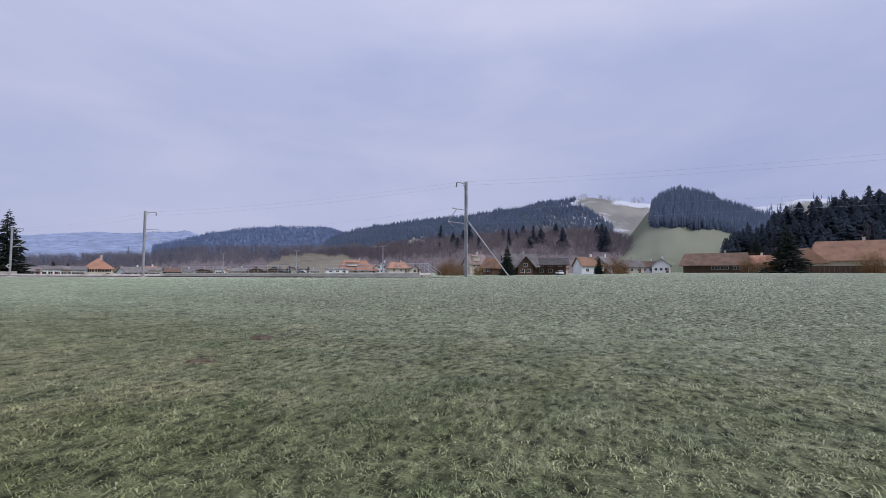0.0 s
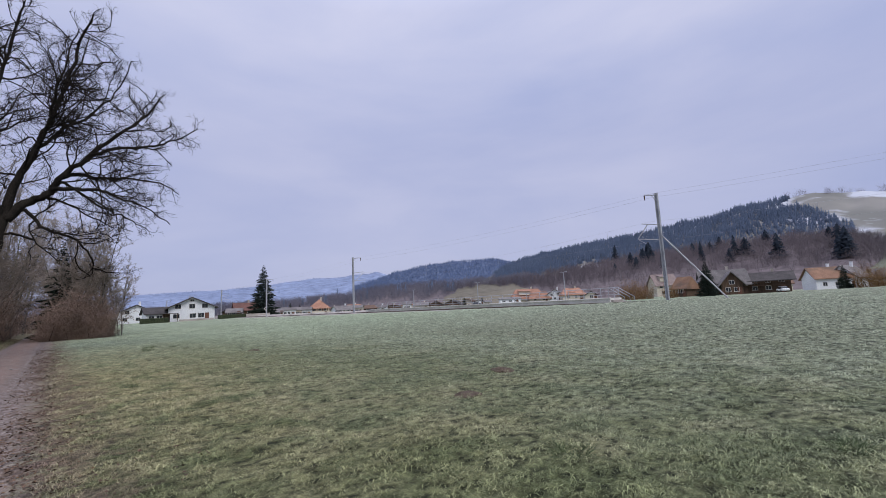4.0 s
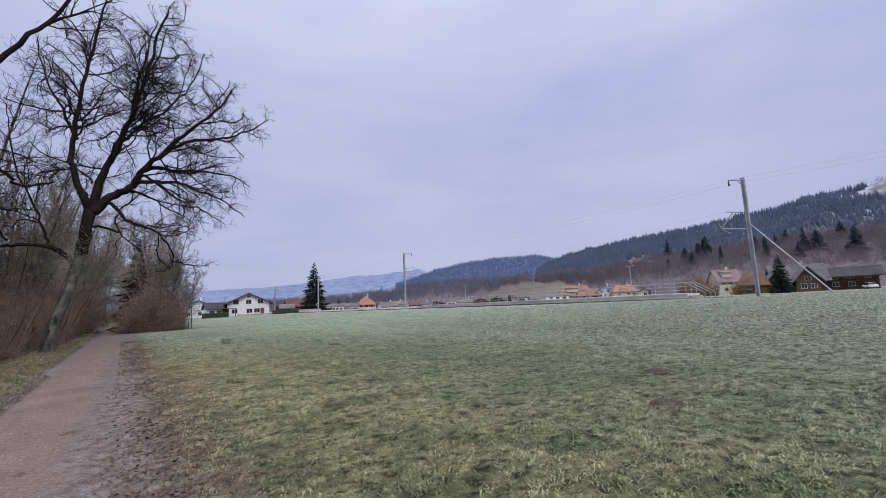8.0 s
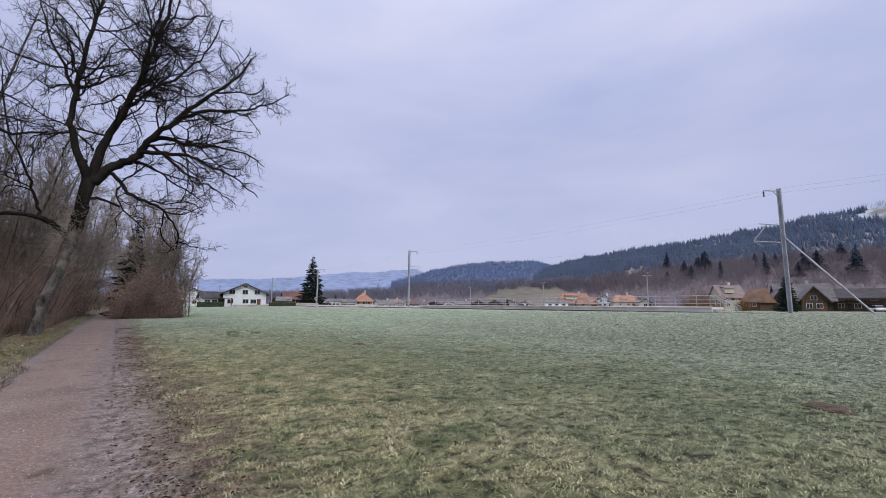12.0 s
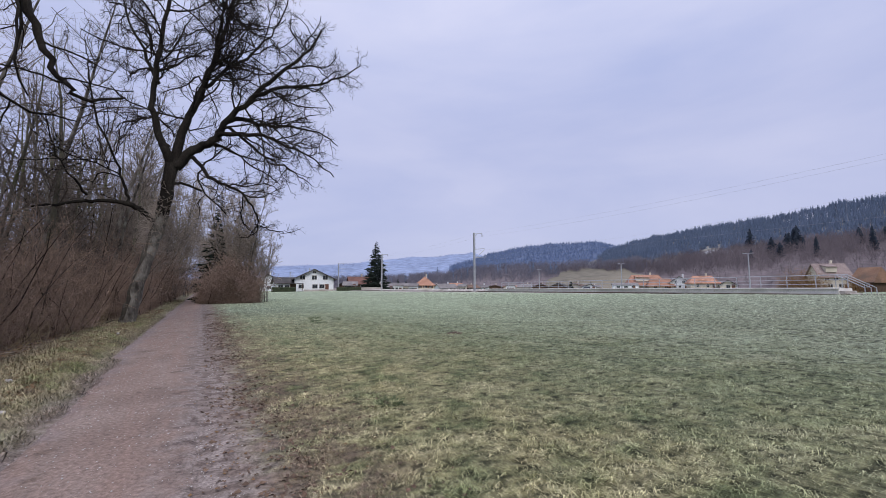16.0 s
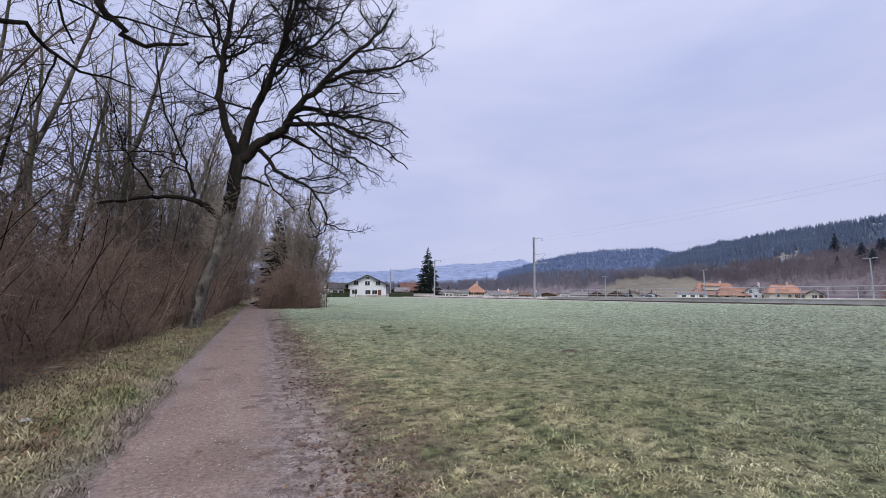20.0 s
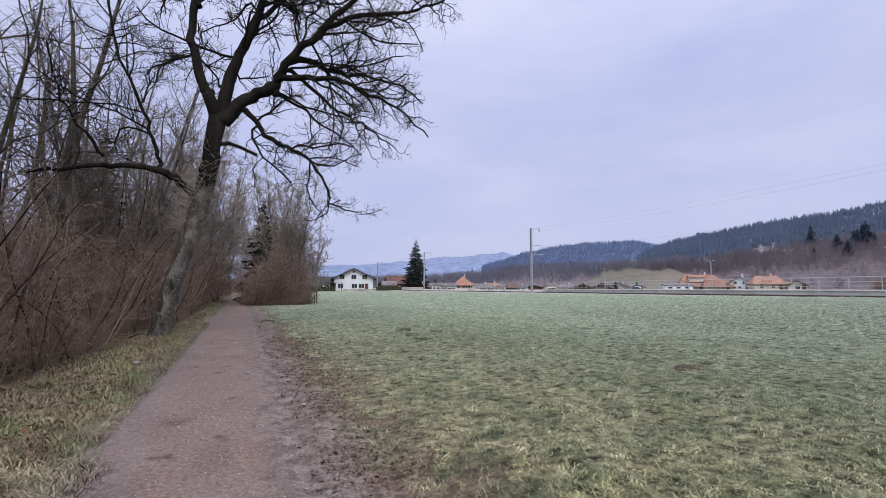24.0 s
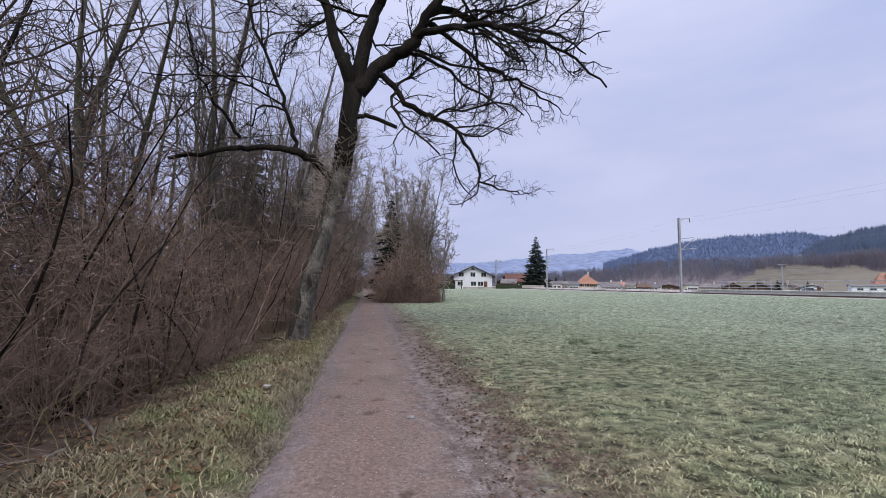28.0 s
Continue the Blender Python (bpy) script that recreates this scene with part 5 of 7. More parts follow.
def house(xy, rz, w, d, eave, ridge, wall, roof, label, gable=True, hip=0.0, over=0.6, rows=(), upper=None, chimney=True, door=True, shutters=False, dormer=False, category="house", base=None, balcony=False):
    """A house: its ridge runs along local y (gable to the front) or along local x, hipped by a share of the length."""
    z0 = float(height(*xy, False)) if base is None else base
    h = empty("house", pose(*xy, z0, 0, 0, rz), label, category, "houses of the village")
    # walls
    bm = bmesh.new()
    a, b = w / 2, d / 2
    low = [bm.verts.new((x, y, -1.0)) for x, y in ((-a, -b), (a, -b), (a, b), (-a, b))]
    up = [bm.verts.new((x, y, eave)) for x, y in ((-a, -b), (a, -b), (a, b), (-a, b))]
    for i in range(4):
        j = (i + 1) % 4
        bm.faces.new((low[i], low[j], up[j], up[i]))
    if not hip:
        if gable:
            g = [bm.verts.new((0, -b, ridge - 0.15)), bm.verts.new((0, b, ridge - 0.15))]
            bm.faces.new((up[0], up[1], g[0]))
            bm.faces.new((up[2], up[3], g[1]))
        else:
            g = [bm.verts.new((-a, 0, ridge - 0.15)), bm.verts.new((a, 0, ridge - 0.15))]
            bm.faces.new((up[3], up[0], g[0]))
            bm.faces.new((up[1], up[2], g[1]))
    walls = part("wall", bm, wall, h)
    # roof
    bm = bmesh.new()
    drop = (ridge - eave) * over / (a if gable else b)
    e = eave - drop
    if gable:
        y0, y1 = -b - over, b + over
        k = hip * (y1 - y0) / 2
        r0, r1 = (0, y0 + k, ridge), (0, y1 - k, ridge)
        c = [(-a - over, y0, e), (a + over, y0, e), (a + over, y1, e), (-a - over, y1, e)]
        slab(bm, [c[1], c[2], r1, r0], 0.32)
        slab(bm, [c[3], c[0], r0, r1], 0.32)
        if hip:
            slab(bm, [c[0], c[1], r0], 0.22)
            slab(bm, [c[2], c[3], r1], 0.22)
    else:
        x0, x1 = -a - over, a + over
        k = hip * (x1 - x0) / 2
        r0, r1 = (x0 + k, 0, ridge), (x1 - k, 0, ridge)
        c = [(x0, -b - over, e), (x1, -b - over, e), (x1, b + over, e), (x0, b + over, e)]
        slab(bm, [c[0], c[1], r1, r0], 0.22)
        slab(bm, [c[2], c[3], r0, r1], 0.22)
        if hip:
            slab(bm, [c[3], c[0], r0], 0.22)
            slab(bm, [c[1], c[2], r1], 0.22)
    roof_ob = part("roof", bm, roof, h)
    if chimney:
        bm = bmesh.new()
        cx, cy = (0.7, d * 0.12) if gable else (w * 0.16, 0.7)
        add_box(bm, (cx, cy, ridge + 0.1), (0.6, 0.6, 1.6), bevel=0.02)
        add_box(bm, (cx, cy, ridge + 0.95), (0.75, 0.75, 0.1))
        part("chimney", bm, wall if wall is not WOOD_DARK else CONCRETE, roof_ob)
    if dormer:
        bm = bmesh.new()
        zm = (eave + ridge) / 2
        add_box(bm, (-w * 0.1, -b * 0.55, zm), (w * 0.36, b * 0.7, (ridge - eave) * 0.5))
        dm = part("dormer", bm, wall, roof_ob)
        bm = bmesh.new()
        slab(bm, [(-w * 0.3, -b * 1.0, zm + (ridge - eave) * 0.22), (w * 0.1, -b * 1.0, zm + (ridge - eave) * 0.22), (w * 0.1, -b * 0.1, zm + (ridge - eave) * 0.42), (-w * 0.3, -b * 0.1, zm + (ridge - eave) * 0.42)], 0.15)
        part("dormer_roof", bm, roof, roof_ob)
    for z, xs, ww, hh in rows:
        for x in xs:
            add_window(walls, x * w, -b - 0.03, z, ww, hh, shutters)
    if door:
        bm = bmesh.new()
        add_box(bm, (w * 0.33, -b - 0.03, 1.0), (1.0, 0.08, 2.05), bevel=0.01)
        part("door", bm, SHUTTER, walls)
    if balcony:
        bm = bmesh.new()
        add_box(bm, (0, -b - 0.6, eave * 0.52), (w * 0.9, 1.2, 0.15))
        for k in range(14):
            add_box(bm, (-w * 0.44 + w * 0.88 * k / 13, -b - 1.15, eave * 0.52 + 0.5), (0.12, 0.05, 0.9))
        add_box(bm, (0, -b - 1.15, eave * 0.52 + 0.95), (w * 0.9, 0.08, 0.1))
        part("balcony", bm, WOOD_DARK, walls)
    return h


def face(eye, az, dist, turn=0.0):
    return spot(eye, az, dist), -az + turn


def build_village():
    rng = random.Random(12)
    # the white two-storey house at the end of the meadow, with its low wing and neighbour
    xy, rz = face(E11, 12.05, 138)
    house(xy, rz, 11.0, 12, 3.9, 6.5, WALL_WHITE, ROOF_DARK, "white two-storey house with a shallow dark gable roof", rows=((3.95, (-0.30, 0.0, 0.28), 1.4, 1.25), (1.35, (-0.33, 0.02, 0.20), 1.5, 1.2), (5.5, (0.0,), 0.9, 0.6)), chimney=False, balcony=False, over=0.9)
    xy, rz = face(E11, 8.6, 136, 10)
    house(xy, rz, 6.0, 6, 2.7, 4.2, WALL_WHITE, ROOF_DARK, "low white wing with a dark roof beside the garden", gable=False, rows=((1.3, (-0.3, 0.0, 0.3), 1.3, 1.1),), chimney=False)
    xy, rz = face(E11, 6.6, 158, 0)
    house(xy, rz, 9.0, 10, 3.4, 5.6, WALL_WHITE, ROOF_DARK, "white house with a dark gable roof behind bare trees", rows=((3.3, (-0.25, 0.2), 1.1, 1.0), (1.2, (-0.3, 0.05), 1.1, 1.0)))
    xy, rz = face(E11, 15.9, 150, 0)
    house(xy, rz, 3.6, 5, 2.2, 3.0, WOOD_DARK, ROOF_DARK, "small dark wooden garden shed", chimney=False, category="shed")
    xy, rz = face(E11, 17.7, 160, 8)
    house(xy, rz, 7.0, 8, 2.6, 4.9, WOOD_DARK, ROOF_RED, "dark wooden chalet with a brown tiled roof", gable=False, rows=((1.6, (-0.25, 0.1), 1.1, 0.9),))
    # low pale sheds and the house with the tent-shaped orange roof
    for az, dist, w, hgt, mat in [(21.6, 170, 3.0, 1.7, WALL_CREAM), (22.7, 190, 5.4, 3.2, WALL_WHITE), (23.8, 196, 3.2, 3.4, WALL_CREAM), (25.0, 184, 3.6, 3.0, WALL_WHITE), (31.6, 205, 3.5, 3.2, WALL_CREAM), (38.0, 215, 4.0, 3.6, WALL_WHITE), (16.6, 140, 4.0, 1.8, WOOD_DARK)]:
        xy, rz = face(E11, az, dist, rng.uniform(-8, 8))
        house(xy, rz, w, 6, hgt, hgt + 1.1, mat, ROOF_GREY, "low pale outbuilding with a grey roof", gable=False, rows=((hgt * 0.55, (-0.28, 0.0, 0.28), 1.1, 0.9),), chimney=False, category="outbuilding", over=0.4)
    xy, rz = face(E11, 26.5, 190)
    house(xy, rz, 8.2, 8.2, 4.0, 7.4, WALL_CREAM, ROOF_ORANGE, "cream house with a tent-shaped orange tiled roof", hip=0.85, rows=((2.9, (-0.28, 0.05, 0.3), 1.1, 1.1),), shutters=True)
    # far row of small houses
    roofs = [ROOF_BROWN, ROOF_GREY, ROOF_ORANGE, ROOF_BROWN, ROOF_GREY, ROOF_BROWN, ROOF_ORANGE, ROOF_GREY, ROOF_BROWN, ROOF_DARK, ROOF_BROWN, ROOF_GREY]
    for k, az in enumerate((27.9, 29.4, 30.8, 32.6, 34.2, 36.0, 38.2, 40.0, 42.0, 44.3, 46.4, 48.4)):
        xy, rz = face(E11, az, rng.uniform(225, 265), rng.uniform(-30, 30))
        wall = rng.choice((WALL_WHITE, WALL_CREAM, WALL_CREAM, WOOD_DARK))
        house(xy, rz, rng.uniform(7, 12.5), 8, rng.uniform(2.3, 3.1), rng.uniform(3.9, 5.2), wall, roofs[k], "small distant village house with a " + {ROOF_BROWN: "brown", ROOF_GREY: "grey", ROOF_ORANGE: "orange", ROOF_DARK: "dark"}[roofs[k]] + " roof", gable=rng.random() < 0.3, rows=((1.4, (-0.30, -0.1, 0.12), 1.1, 1.0),))
    # the wide orange-roofed house and the white hall before it
    xy, rz = face(E0, 52.9, 214, 6)
    house(xy, rz, 15, 11, 2.6, 6.6, WALL_CREAM, ROOF_ORANGE, "wide low house under broad orange tiled roofs", gable=False, hip=0.35, rows=((1.4, (-0.3, 0.0, 0.3), 1.4, 1.0),), dormer=True, over=1.0)
    xy, rz = face(E0, 54.4, 206, 6)
    house(xy, rz, 9, 8, 2.0, 4.7, WALL_CREAM, ROOF_ORANGE, "lower orange-roofed wing of a wide house", gable=False, hip=0.3, rows=((1.2, (-0.25, 0.2), 1.3, 1.0),), chimney=False, over=0.8)
    xy, rz = face(E0, 50.6, 204, 4)
    house(xy, rz, 10, 7, 2.2, 2.9, WALL_WHITE, ROOF_GREY, "low white flat-roofed hall", gable=False, rows=((1.2, (-0.3, 0.0, 0.3), 1.5, 0.8),), chimney=False, over=0.3, category="hall")
    xy, rz = face(E0, 46.4, 200, 4)
    house(xy, rz, 5, 5, 1.8, 2.6, WALL_WHITE, ROOF_DARK, "small white hut with a dark roof", chimney=False, over=0.3, category="hut")
    xy, rz = face(E11, 58.1, 205, -6)
    house(xy, rz, 7, 9, 3.2, 5.6, WALL_WHITE, ROOF_GREY, "white gabled house with a grey roof", rows=((3.0, (-0.2, 0.2), 1.0, 1.0), (1.3, (-0.25, 0.0), 1.0, 1.0)))
    xy, rz = face(E11, 60.2, 195, 10)
    house(xy, rz, 9.5, 9, 2.8, 5.4, WALL_CREAM, ROOF_ORANGE, "house with a hipped orange roof behind the platform", gable=False, hip=0.4, rows=((1.5, (-0.25, 0.1, 0.3), 1.0, 1.0),))
    xy, rz = face(E11, 62.6, 190, 0)
    house(xy, rz, 5.0, 6, 2.0, 3.6, WALL_CREAM, ROOF_DARK, "small garden house with a dark gable", rows=((1.2, (0.0,), 1.2, 1.2),), chimney=False)
    # chalets and houses past the strutted mast
    xy, rz = face(E11, 70.9, 180, 28)
    house(xy, rz, 8.0, 7, 4.6, 8.4, WALL_CREAM, ROOF_PINK, "pale house with a faded pinkish roof and a dormer", gable=False, rows=((3.6, (-0.3, 0.0, 0.3), 1.2, 1.0), (1.4, (-0.2, 0.15), 1.2, 1.1)), dormer=True)
    xy, rz = face(E11, 73.6, 142, -35)
    house(xy, rz, 4.2, 5, 3.0, 5.8, WOOD_DARK, ROOF_RUST, "dark wooden house with a steep orange roof", gable=False, hip=0.15, rows=((1.6, (-0.2, 0.2), 1.0, 1.0),), chimney=False)
    xy, rz = face(E11, 77.2, 150, 10)
    house(xy, rz, 10.5, 9, 3.6, 7.4, WOOD_DARK, ROOF_GREY, "dark wooden house under a grey cross-gabled roof", gable=False, rows=((1.6, (-0.3, 0.0, 0.3), 1.2, 1.1), (3.0, (-0.3, 0.3), 1.0, 0.8)), over=1.0)
    xy, rz = face(E11, 78.0, 145, 10)
    house(xy, rz, 5.0, 5, 3.6, 6.6, WOOD_DARK, ROOF_GREY, "front gable of a dark wooden house", rows=((3.4, (0.0,), 1.2, 1.0), (1.4, (-0.2, 0.2), 1.2, 1.2)), chimney=False, over=0.9)
    xy, rz = face(E11, 75.4, 146, 10)
    house(xy, rz, 4.5, 5, 3.2, 6.0, WOOD_DARK, ROOF_GREY, "side gable of a dark wooden house", rows=((3.2, (0.0,), 1.0, 0.9), (1.4, (0.0,), 1.4, 1.3)), chimney=False, over=0.9)
    xy, rz = face(E11, 81.2, 152, 4)
    house(xy, rz, 10.0, 8, 4.0, 5.9, WOOD_DARK, ROOF_DARK, "dark chalet with a long wooden balcony", gable=False, rows=((3.3, (-0.3, 0.0, 0.3), 1.2, 1.0), (1.4, (-0.3, 0.0), 1.2, 1.1)), balcony=True, over=1.2)
    xy, rz = face(E0, 83.6, 170, 24)
    house(xy, rz, 8.5, 8, 3.6, 6.6, WALL_WHITE, ROOF_RUST, "white-gabled house with a wide orange roof", gable=False, rows=((1.5, (-0.25, 0.1, 0.35), 1.1, 1.1),))
    xy, rz = face(E0, 85.3, 174, -20)
    house(xy, rz, 7.0, 9, 3.4, 6.8, WALL_WHITE, ROOF_GREY, "white gabled house with a grey roof", rows=((3.6, (-0.15, 0.15), 0.9, 1.1), (1.4, (-0.25, 0.2), 1.0, 1.1)))
    for az, dist, w, ev, rg, wall, roof, turn in [(88.3, 200, 10, 3.0, 5.6, WALL_CREAM, ROOF_GREY, 20), (90.4, 215, 9, 3.0, 5.4, WALL_WHITE, ROOF_BROWN, -15), (91.9, 205, 7, 3.4, 6.2, WALL_WHITE, ROOF_GREY, 0), (79.6, 190, 8, 3.0, 5.6, WALL_CREAM, ROOF_BROWN, 12), (101.3, 195, 9, 3.4, 6.4, WALL_CREAM, ROOF_ORANGE, 15)]:
        xy, rz = face(E0, az, dist, turn)
        house(xy, rz, w, 8, ev, rg, wall, roof, "village house with a plain gabled roof at the hill foot", gable=abs(turn) < 5, rows=((1.5, (-0.28, 0.0, 0.28), 1.0, 1.1),))
    # the long farmhouse and the great barn
    xy, rz = face(E0, 97.4, 175, -4)
    house(xy, rz, 18.5, 10, 3.4, 6.9, WOOD_DARK, ROOF_BROWN, "long dark timber farmhouse under a wide brown roof", gable=False, hip=0.12, rows=((1.6, (-0.02, 0.05, 0.12, 0.19, 0.31, 0.38, 0.45), 0.95, 0.9),), over=1.3, door=False)
    xy, rz = face(E0, 108.6, 170, 8)
    house(xy, rz, 18.0, 12, 4.6, 9.4, WALL_CREAM, ROOF_RUST, "great barn with a huge hipped orange-brown roof", gable=False, hip=0.25, over=1.4, door=False, category="barn")
    xy, rz = face(E0, 104.9, 162, 20)
    house(xy, rz, 6.5, 9, 3.9, 7.2, WALL_CREAM, ROOF_RUST, "side wing of a great barn with orange tiles", gable=True, hip=0.2, over=1.0, chimney=False, door=False, rows=((1.8, (0.0,), 1.4, 1.2),), category="barn")
    # garden walls and clipped hedges
    for eye, az, dist, w, hh, mat, name, label in [(E0, 108.5, 150, 20, 1.9, WOOD_DARK, "garden_fence", "long dark board fence in front of a barn"), (E11, 16.4, 128, 7, 1.1, HEDGE, "hedge", "low clipped dark hedge at the meadow edge"), (E11, 12.6, 126, 8, 0.5, CONCRETE, "garden_wall", "low pale garden wall at the meadow edge"), (E11, 8.4, 126, 6, 1.3, HEDGE, "hedge", "dark clipped garden hedge"), (E11, 19.0, 132, 8, 1.0, CONCRETE, "garden_wall", "low pale wall beside the railway")]:
        xy, rz = face(eye, az, dist)
        bm = bmesh.new()
        k = int(w / 1.0)
        for i in range(k):
            add_box(bm, (-w / 2 + (i + 0.5) * w / k, rng.uniform(-0.04, 0.04), hh / 2 - 0.2 + rng.uniform(-0.03, 0.03)), (w / k * (0.985 if mat is not HEDGE else 1.1), 0.12 if mat is WOOD_DARK else 0.6, hh + 0.4), bevel=0.02 if mat is not HEDGE else 0.12)
        ob = part(name, bm, mat)
        ob.matrix_basis = pose(*xy, float(height(*xy, False)), 0, 0, rz)
        tagged(ob, label, name.replace("_", " "))
    # the dark arbour in the white house's garden
    xy, rz = face(E11, 9.9, 128)
    m = empty("garden_arbour", pose(*xy, 0, 0, 0, rz), "dark open garden arbour with a flat roof", "arbour")
    for sx in (-1.6, 1.6):
        for sy in (-1.2, 1.2):
            bm = bmesh.new()
            add_box(bm, (sx, sy, 1.1), (0.14, 0.14, 2.4))
            part("post", bm, WOOD_DARK, m)
    bm = bmesh.new()
    add_box(bm, (0, 0, 2.35), (3.8, 3.0, 0.16), bevel=0.02)
    part("roof", bm, ROOF_DARK, m)
    bm = bmesh.new()
    add_box(bm, (-0.8, 1.1, 1.2), (1.5, 0.06, 2.2))
    part("back_panel", bm, WOOD_DARK, m)


build_village()


def make_car(paint, label):
    c = empty("parked_car", pose(0, 0, -50), label, "car", "cars parked by the railway")
    bm = bmesh.new()
    add_box(bm, (0, 0, 0.62), (4.2, 1.7, 0.62), bevel=0.16)
    part("body", bm, paint, c)
    bm = bmesh.new()
    v = add_box(bm, (-0.15, 0, 1.16), (2.5, 1.5, 0.55))
    for q in v:
        if q.co.z > 1.2:
            q.co.x, q.co.y = -0.15 + (q.co.x + 0.15) * 0.68, q.co.y * 0.86
    part("cabin_glass", bm, GLASS, c)
    bm = bmesh.new()
    add_box(bm, (-0.15, 0, 1.45), (1.66, 1.28, 0.05), bevel=0.02)
    part("roof", bm, paint, c)
    for x in (-1.3, 1.3):
        for y in (-0.8, 0.8):
            bm = bmesh.new()
            bmesh.ops.create_cone(bm, cap_ends=True, segments=14, radius1=0.32, radius2=0.32, depth=0.2, matrix=pose(x, y, 0.32, 90))
            part("wheel", bm, ROOF_DARK, c)
    return c


PAINTS = [mottled("silver_paint", (0.42, 0.43, 0.45), (0.48, 0.49, 0.51), 1, 8, 0.35, 0.0, metal=0.5), mottled("dark_paint", (0.03, 0.034, 0.045), (0.05, 0.055, 0.07), 1, 8, 0.3, 0.0), mottled("white_paint", (0.7, 0.7, 0.7), (0.78, 0.78, 0.78), 1, 8, 0.35, 0.0)]
for k, (az, dist, turn) in enumerate([(20.2, 142, 20), (29.0, 172, 10), (31.5, 178, -10), (33.4, 180, 15), (47.6, 190, 0), (82.6, 140, 25)]):
    car = make_car(PAINTS[k % 3], ("silver", "dark", "white")[k % 3] + " car parked beyond the railway")
    cx, cy = spot(E11, az, dist)
    car.matrix_basis = pose(cx, cy, float(height(cx, cy, False)), 0, 0, turn)


def build_garden_trees():
    rng = random.Random(3)
    spots = [(E0, 73.3, 126, 0.62, 0.9), (E0, 101.2, 200, 0.95, 0.9), (E11, 22.9, 190, 0.42, 1.0), (E0, 52.0, 250, 0.4, 1.0), (E0, 44.6, 240, 0.42, 1.0), (E0, 84.9, 150, 0.42, 0.9), (E0, 47.0, 245, 0.38, 1.0), (E11, 24.0, 200, 0.4, 1.0)]
    for eye, az, dist, s, fat in spots:
        x, y = spot(eye, az, dist)
        copy_scaled(SPRUCE, ground_pose(x, y, rng.uniform(0, 360), s))
    for az, dist, s in [(99.2, 190, 0.78), (98.1, 188, 0.55), (101.0, 205, 1.1)]:
        copy_scaled(PINE_BROAD, ground_pose(*spot(E0, az, dist), 40 * s, s))
    gold = make_brush(91, 2.6, 2.6, 3.6, 150, 14, GOLD, "rounded bush of ochre bare twigs")
    put = False
    for eye, az, dist, s in [(E0, 65.6, 118, 1.5), (E0, 64.4, 120, 1.1), (E0, 66.9, 121, 1.1), (E0, 86.5, 150, 1.7), (E0, 102.3, 150, 1.6), (E0, 100.6, 152, 1.6), (E0, 69.5, 124, 1.0), (E0, 110.0, 146, 1.7), (E0, 87.6, 152, 1.5)]:
        x, y = spot(eye, az, dist)
        m = ground_pose(x, y, rng.uniform(0, 360), s)
        copy_scaled(gold, m) if put else set_scaled(gold, m)
        put = True


build_garden_trees()


# ---- hills and woods in the distance ----
MEADOW_FAR = mottled("hill_meadow", (0.102, 0.116, 0.074), (0.148, 0.162, 0.108), 0.012, 0.2, 0.95, 0.2, dirt=(0.17, 0.18, 0.13))
# blue haze of distance is mixed into these wood and hill base colours
FOREST_FLOOR = mottled("forest_floor", (0.125, 0.104, 0.110), (0.160, 0.132, 0.136), 0.02, 0.3, 0.95, 0.2)
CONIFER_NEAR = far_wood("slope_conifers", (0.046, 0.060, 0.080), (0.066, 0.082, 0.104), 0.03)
CONIFER_FAR = far_wood("hazed_distant_conifers", (0.126, 0.165, 0.240), (0.160, 0.202, 0.280), 0.02, 0.45)
CONIFER_HAZE = far_wood("hazed_remote_conifers", (0.122, 0.168, 0.282), (0.146, 0.194, 0.314), 0.01, 0.4)
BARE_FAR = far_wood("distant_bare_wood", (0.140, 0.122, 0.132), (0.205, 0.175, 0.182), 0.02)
BARE_HAZE = far_wood("hazed_bare_wood", (0.150, 0.150, 0.178), (0.210, 0.200, 0.225), 0.02)
HAZE_HILL = mottled("hazed_remote_hill", (0.185, 0.230, 0.345), (0.220, 0.268, 0.390), 0.003, 0.03, 0.98, 0.0)
HAZE_FOREST_HILL = mottled("hazed_forest_hill", (0.088, 0.120, 0.200), (0.108, 0.142, 0.226), 0.006, 0.05, 0.98, 0.0)


def snowy(name, ground_a, ground_b, amount):
    m, t, p = node_mat(name, 0.95, 0.2)
    col = blend(t, noise_fac(t, 0.015, 5), ground_a, ground_b)
    col = blend(t, noise_fac(t, 0.010, 6, amount, amount + 0.06), col, (0.46, 0.48, 0.53))
    t.links.new(col, p.inputs["Base Color"])
    return m


SNOW_MEADOW = snowy("thawing_hill_pasture", (0.165, 0.165, 0.150), (0.235, 0.225, 0.205), 0.47)


def ridge(points, az):
    a, e = zip(*points)
    return np.interp(az, a, e)


SLOPE = mottled("olive_slope", (0.122, 0.110, 0.083), (0.160, 0.143, 0.110), 0.02, 0.2, 0.95, 0.2, dirt=(0.20, 0.175, 0.13))


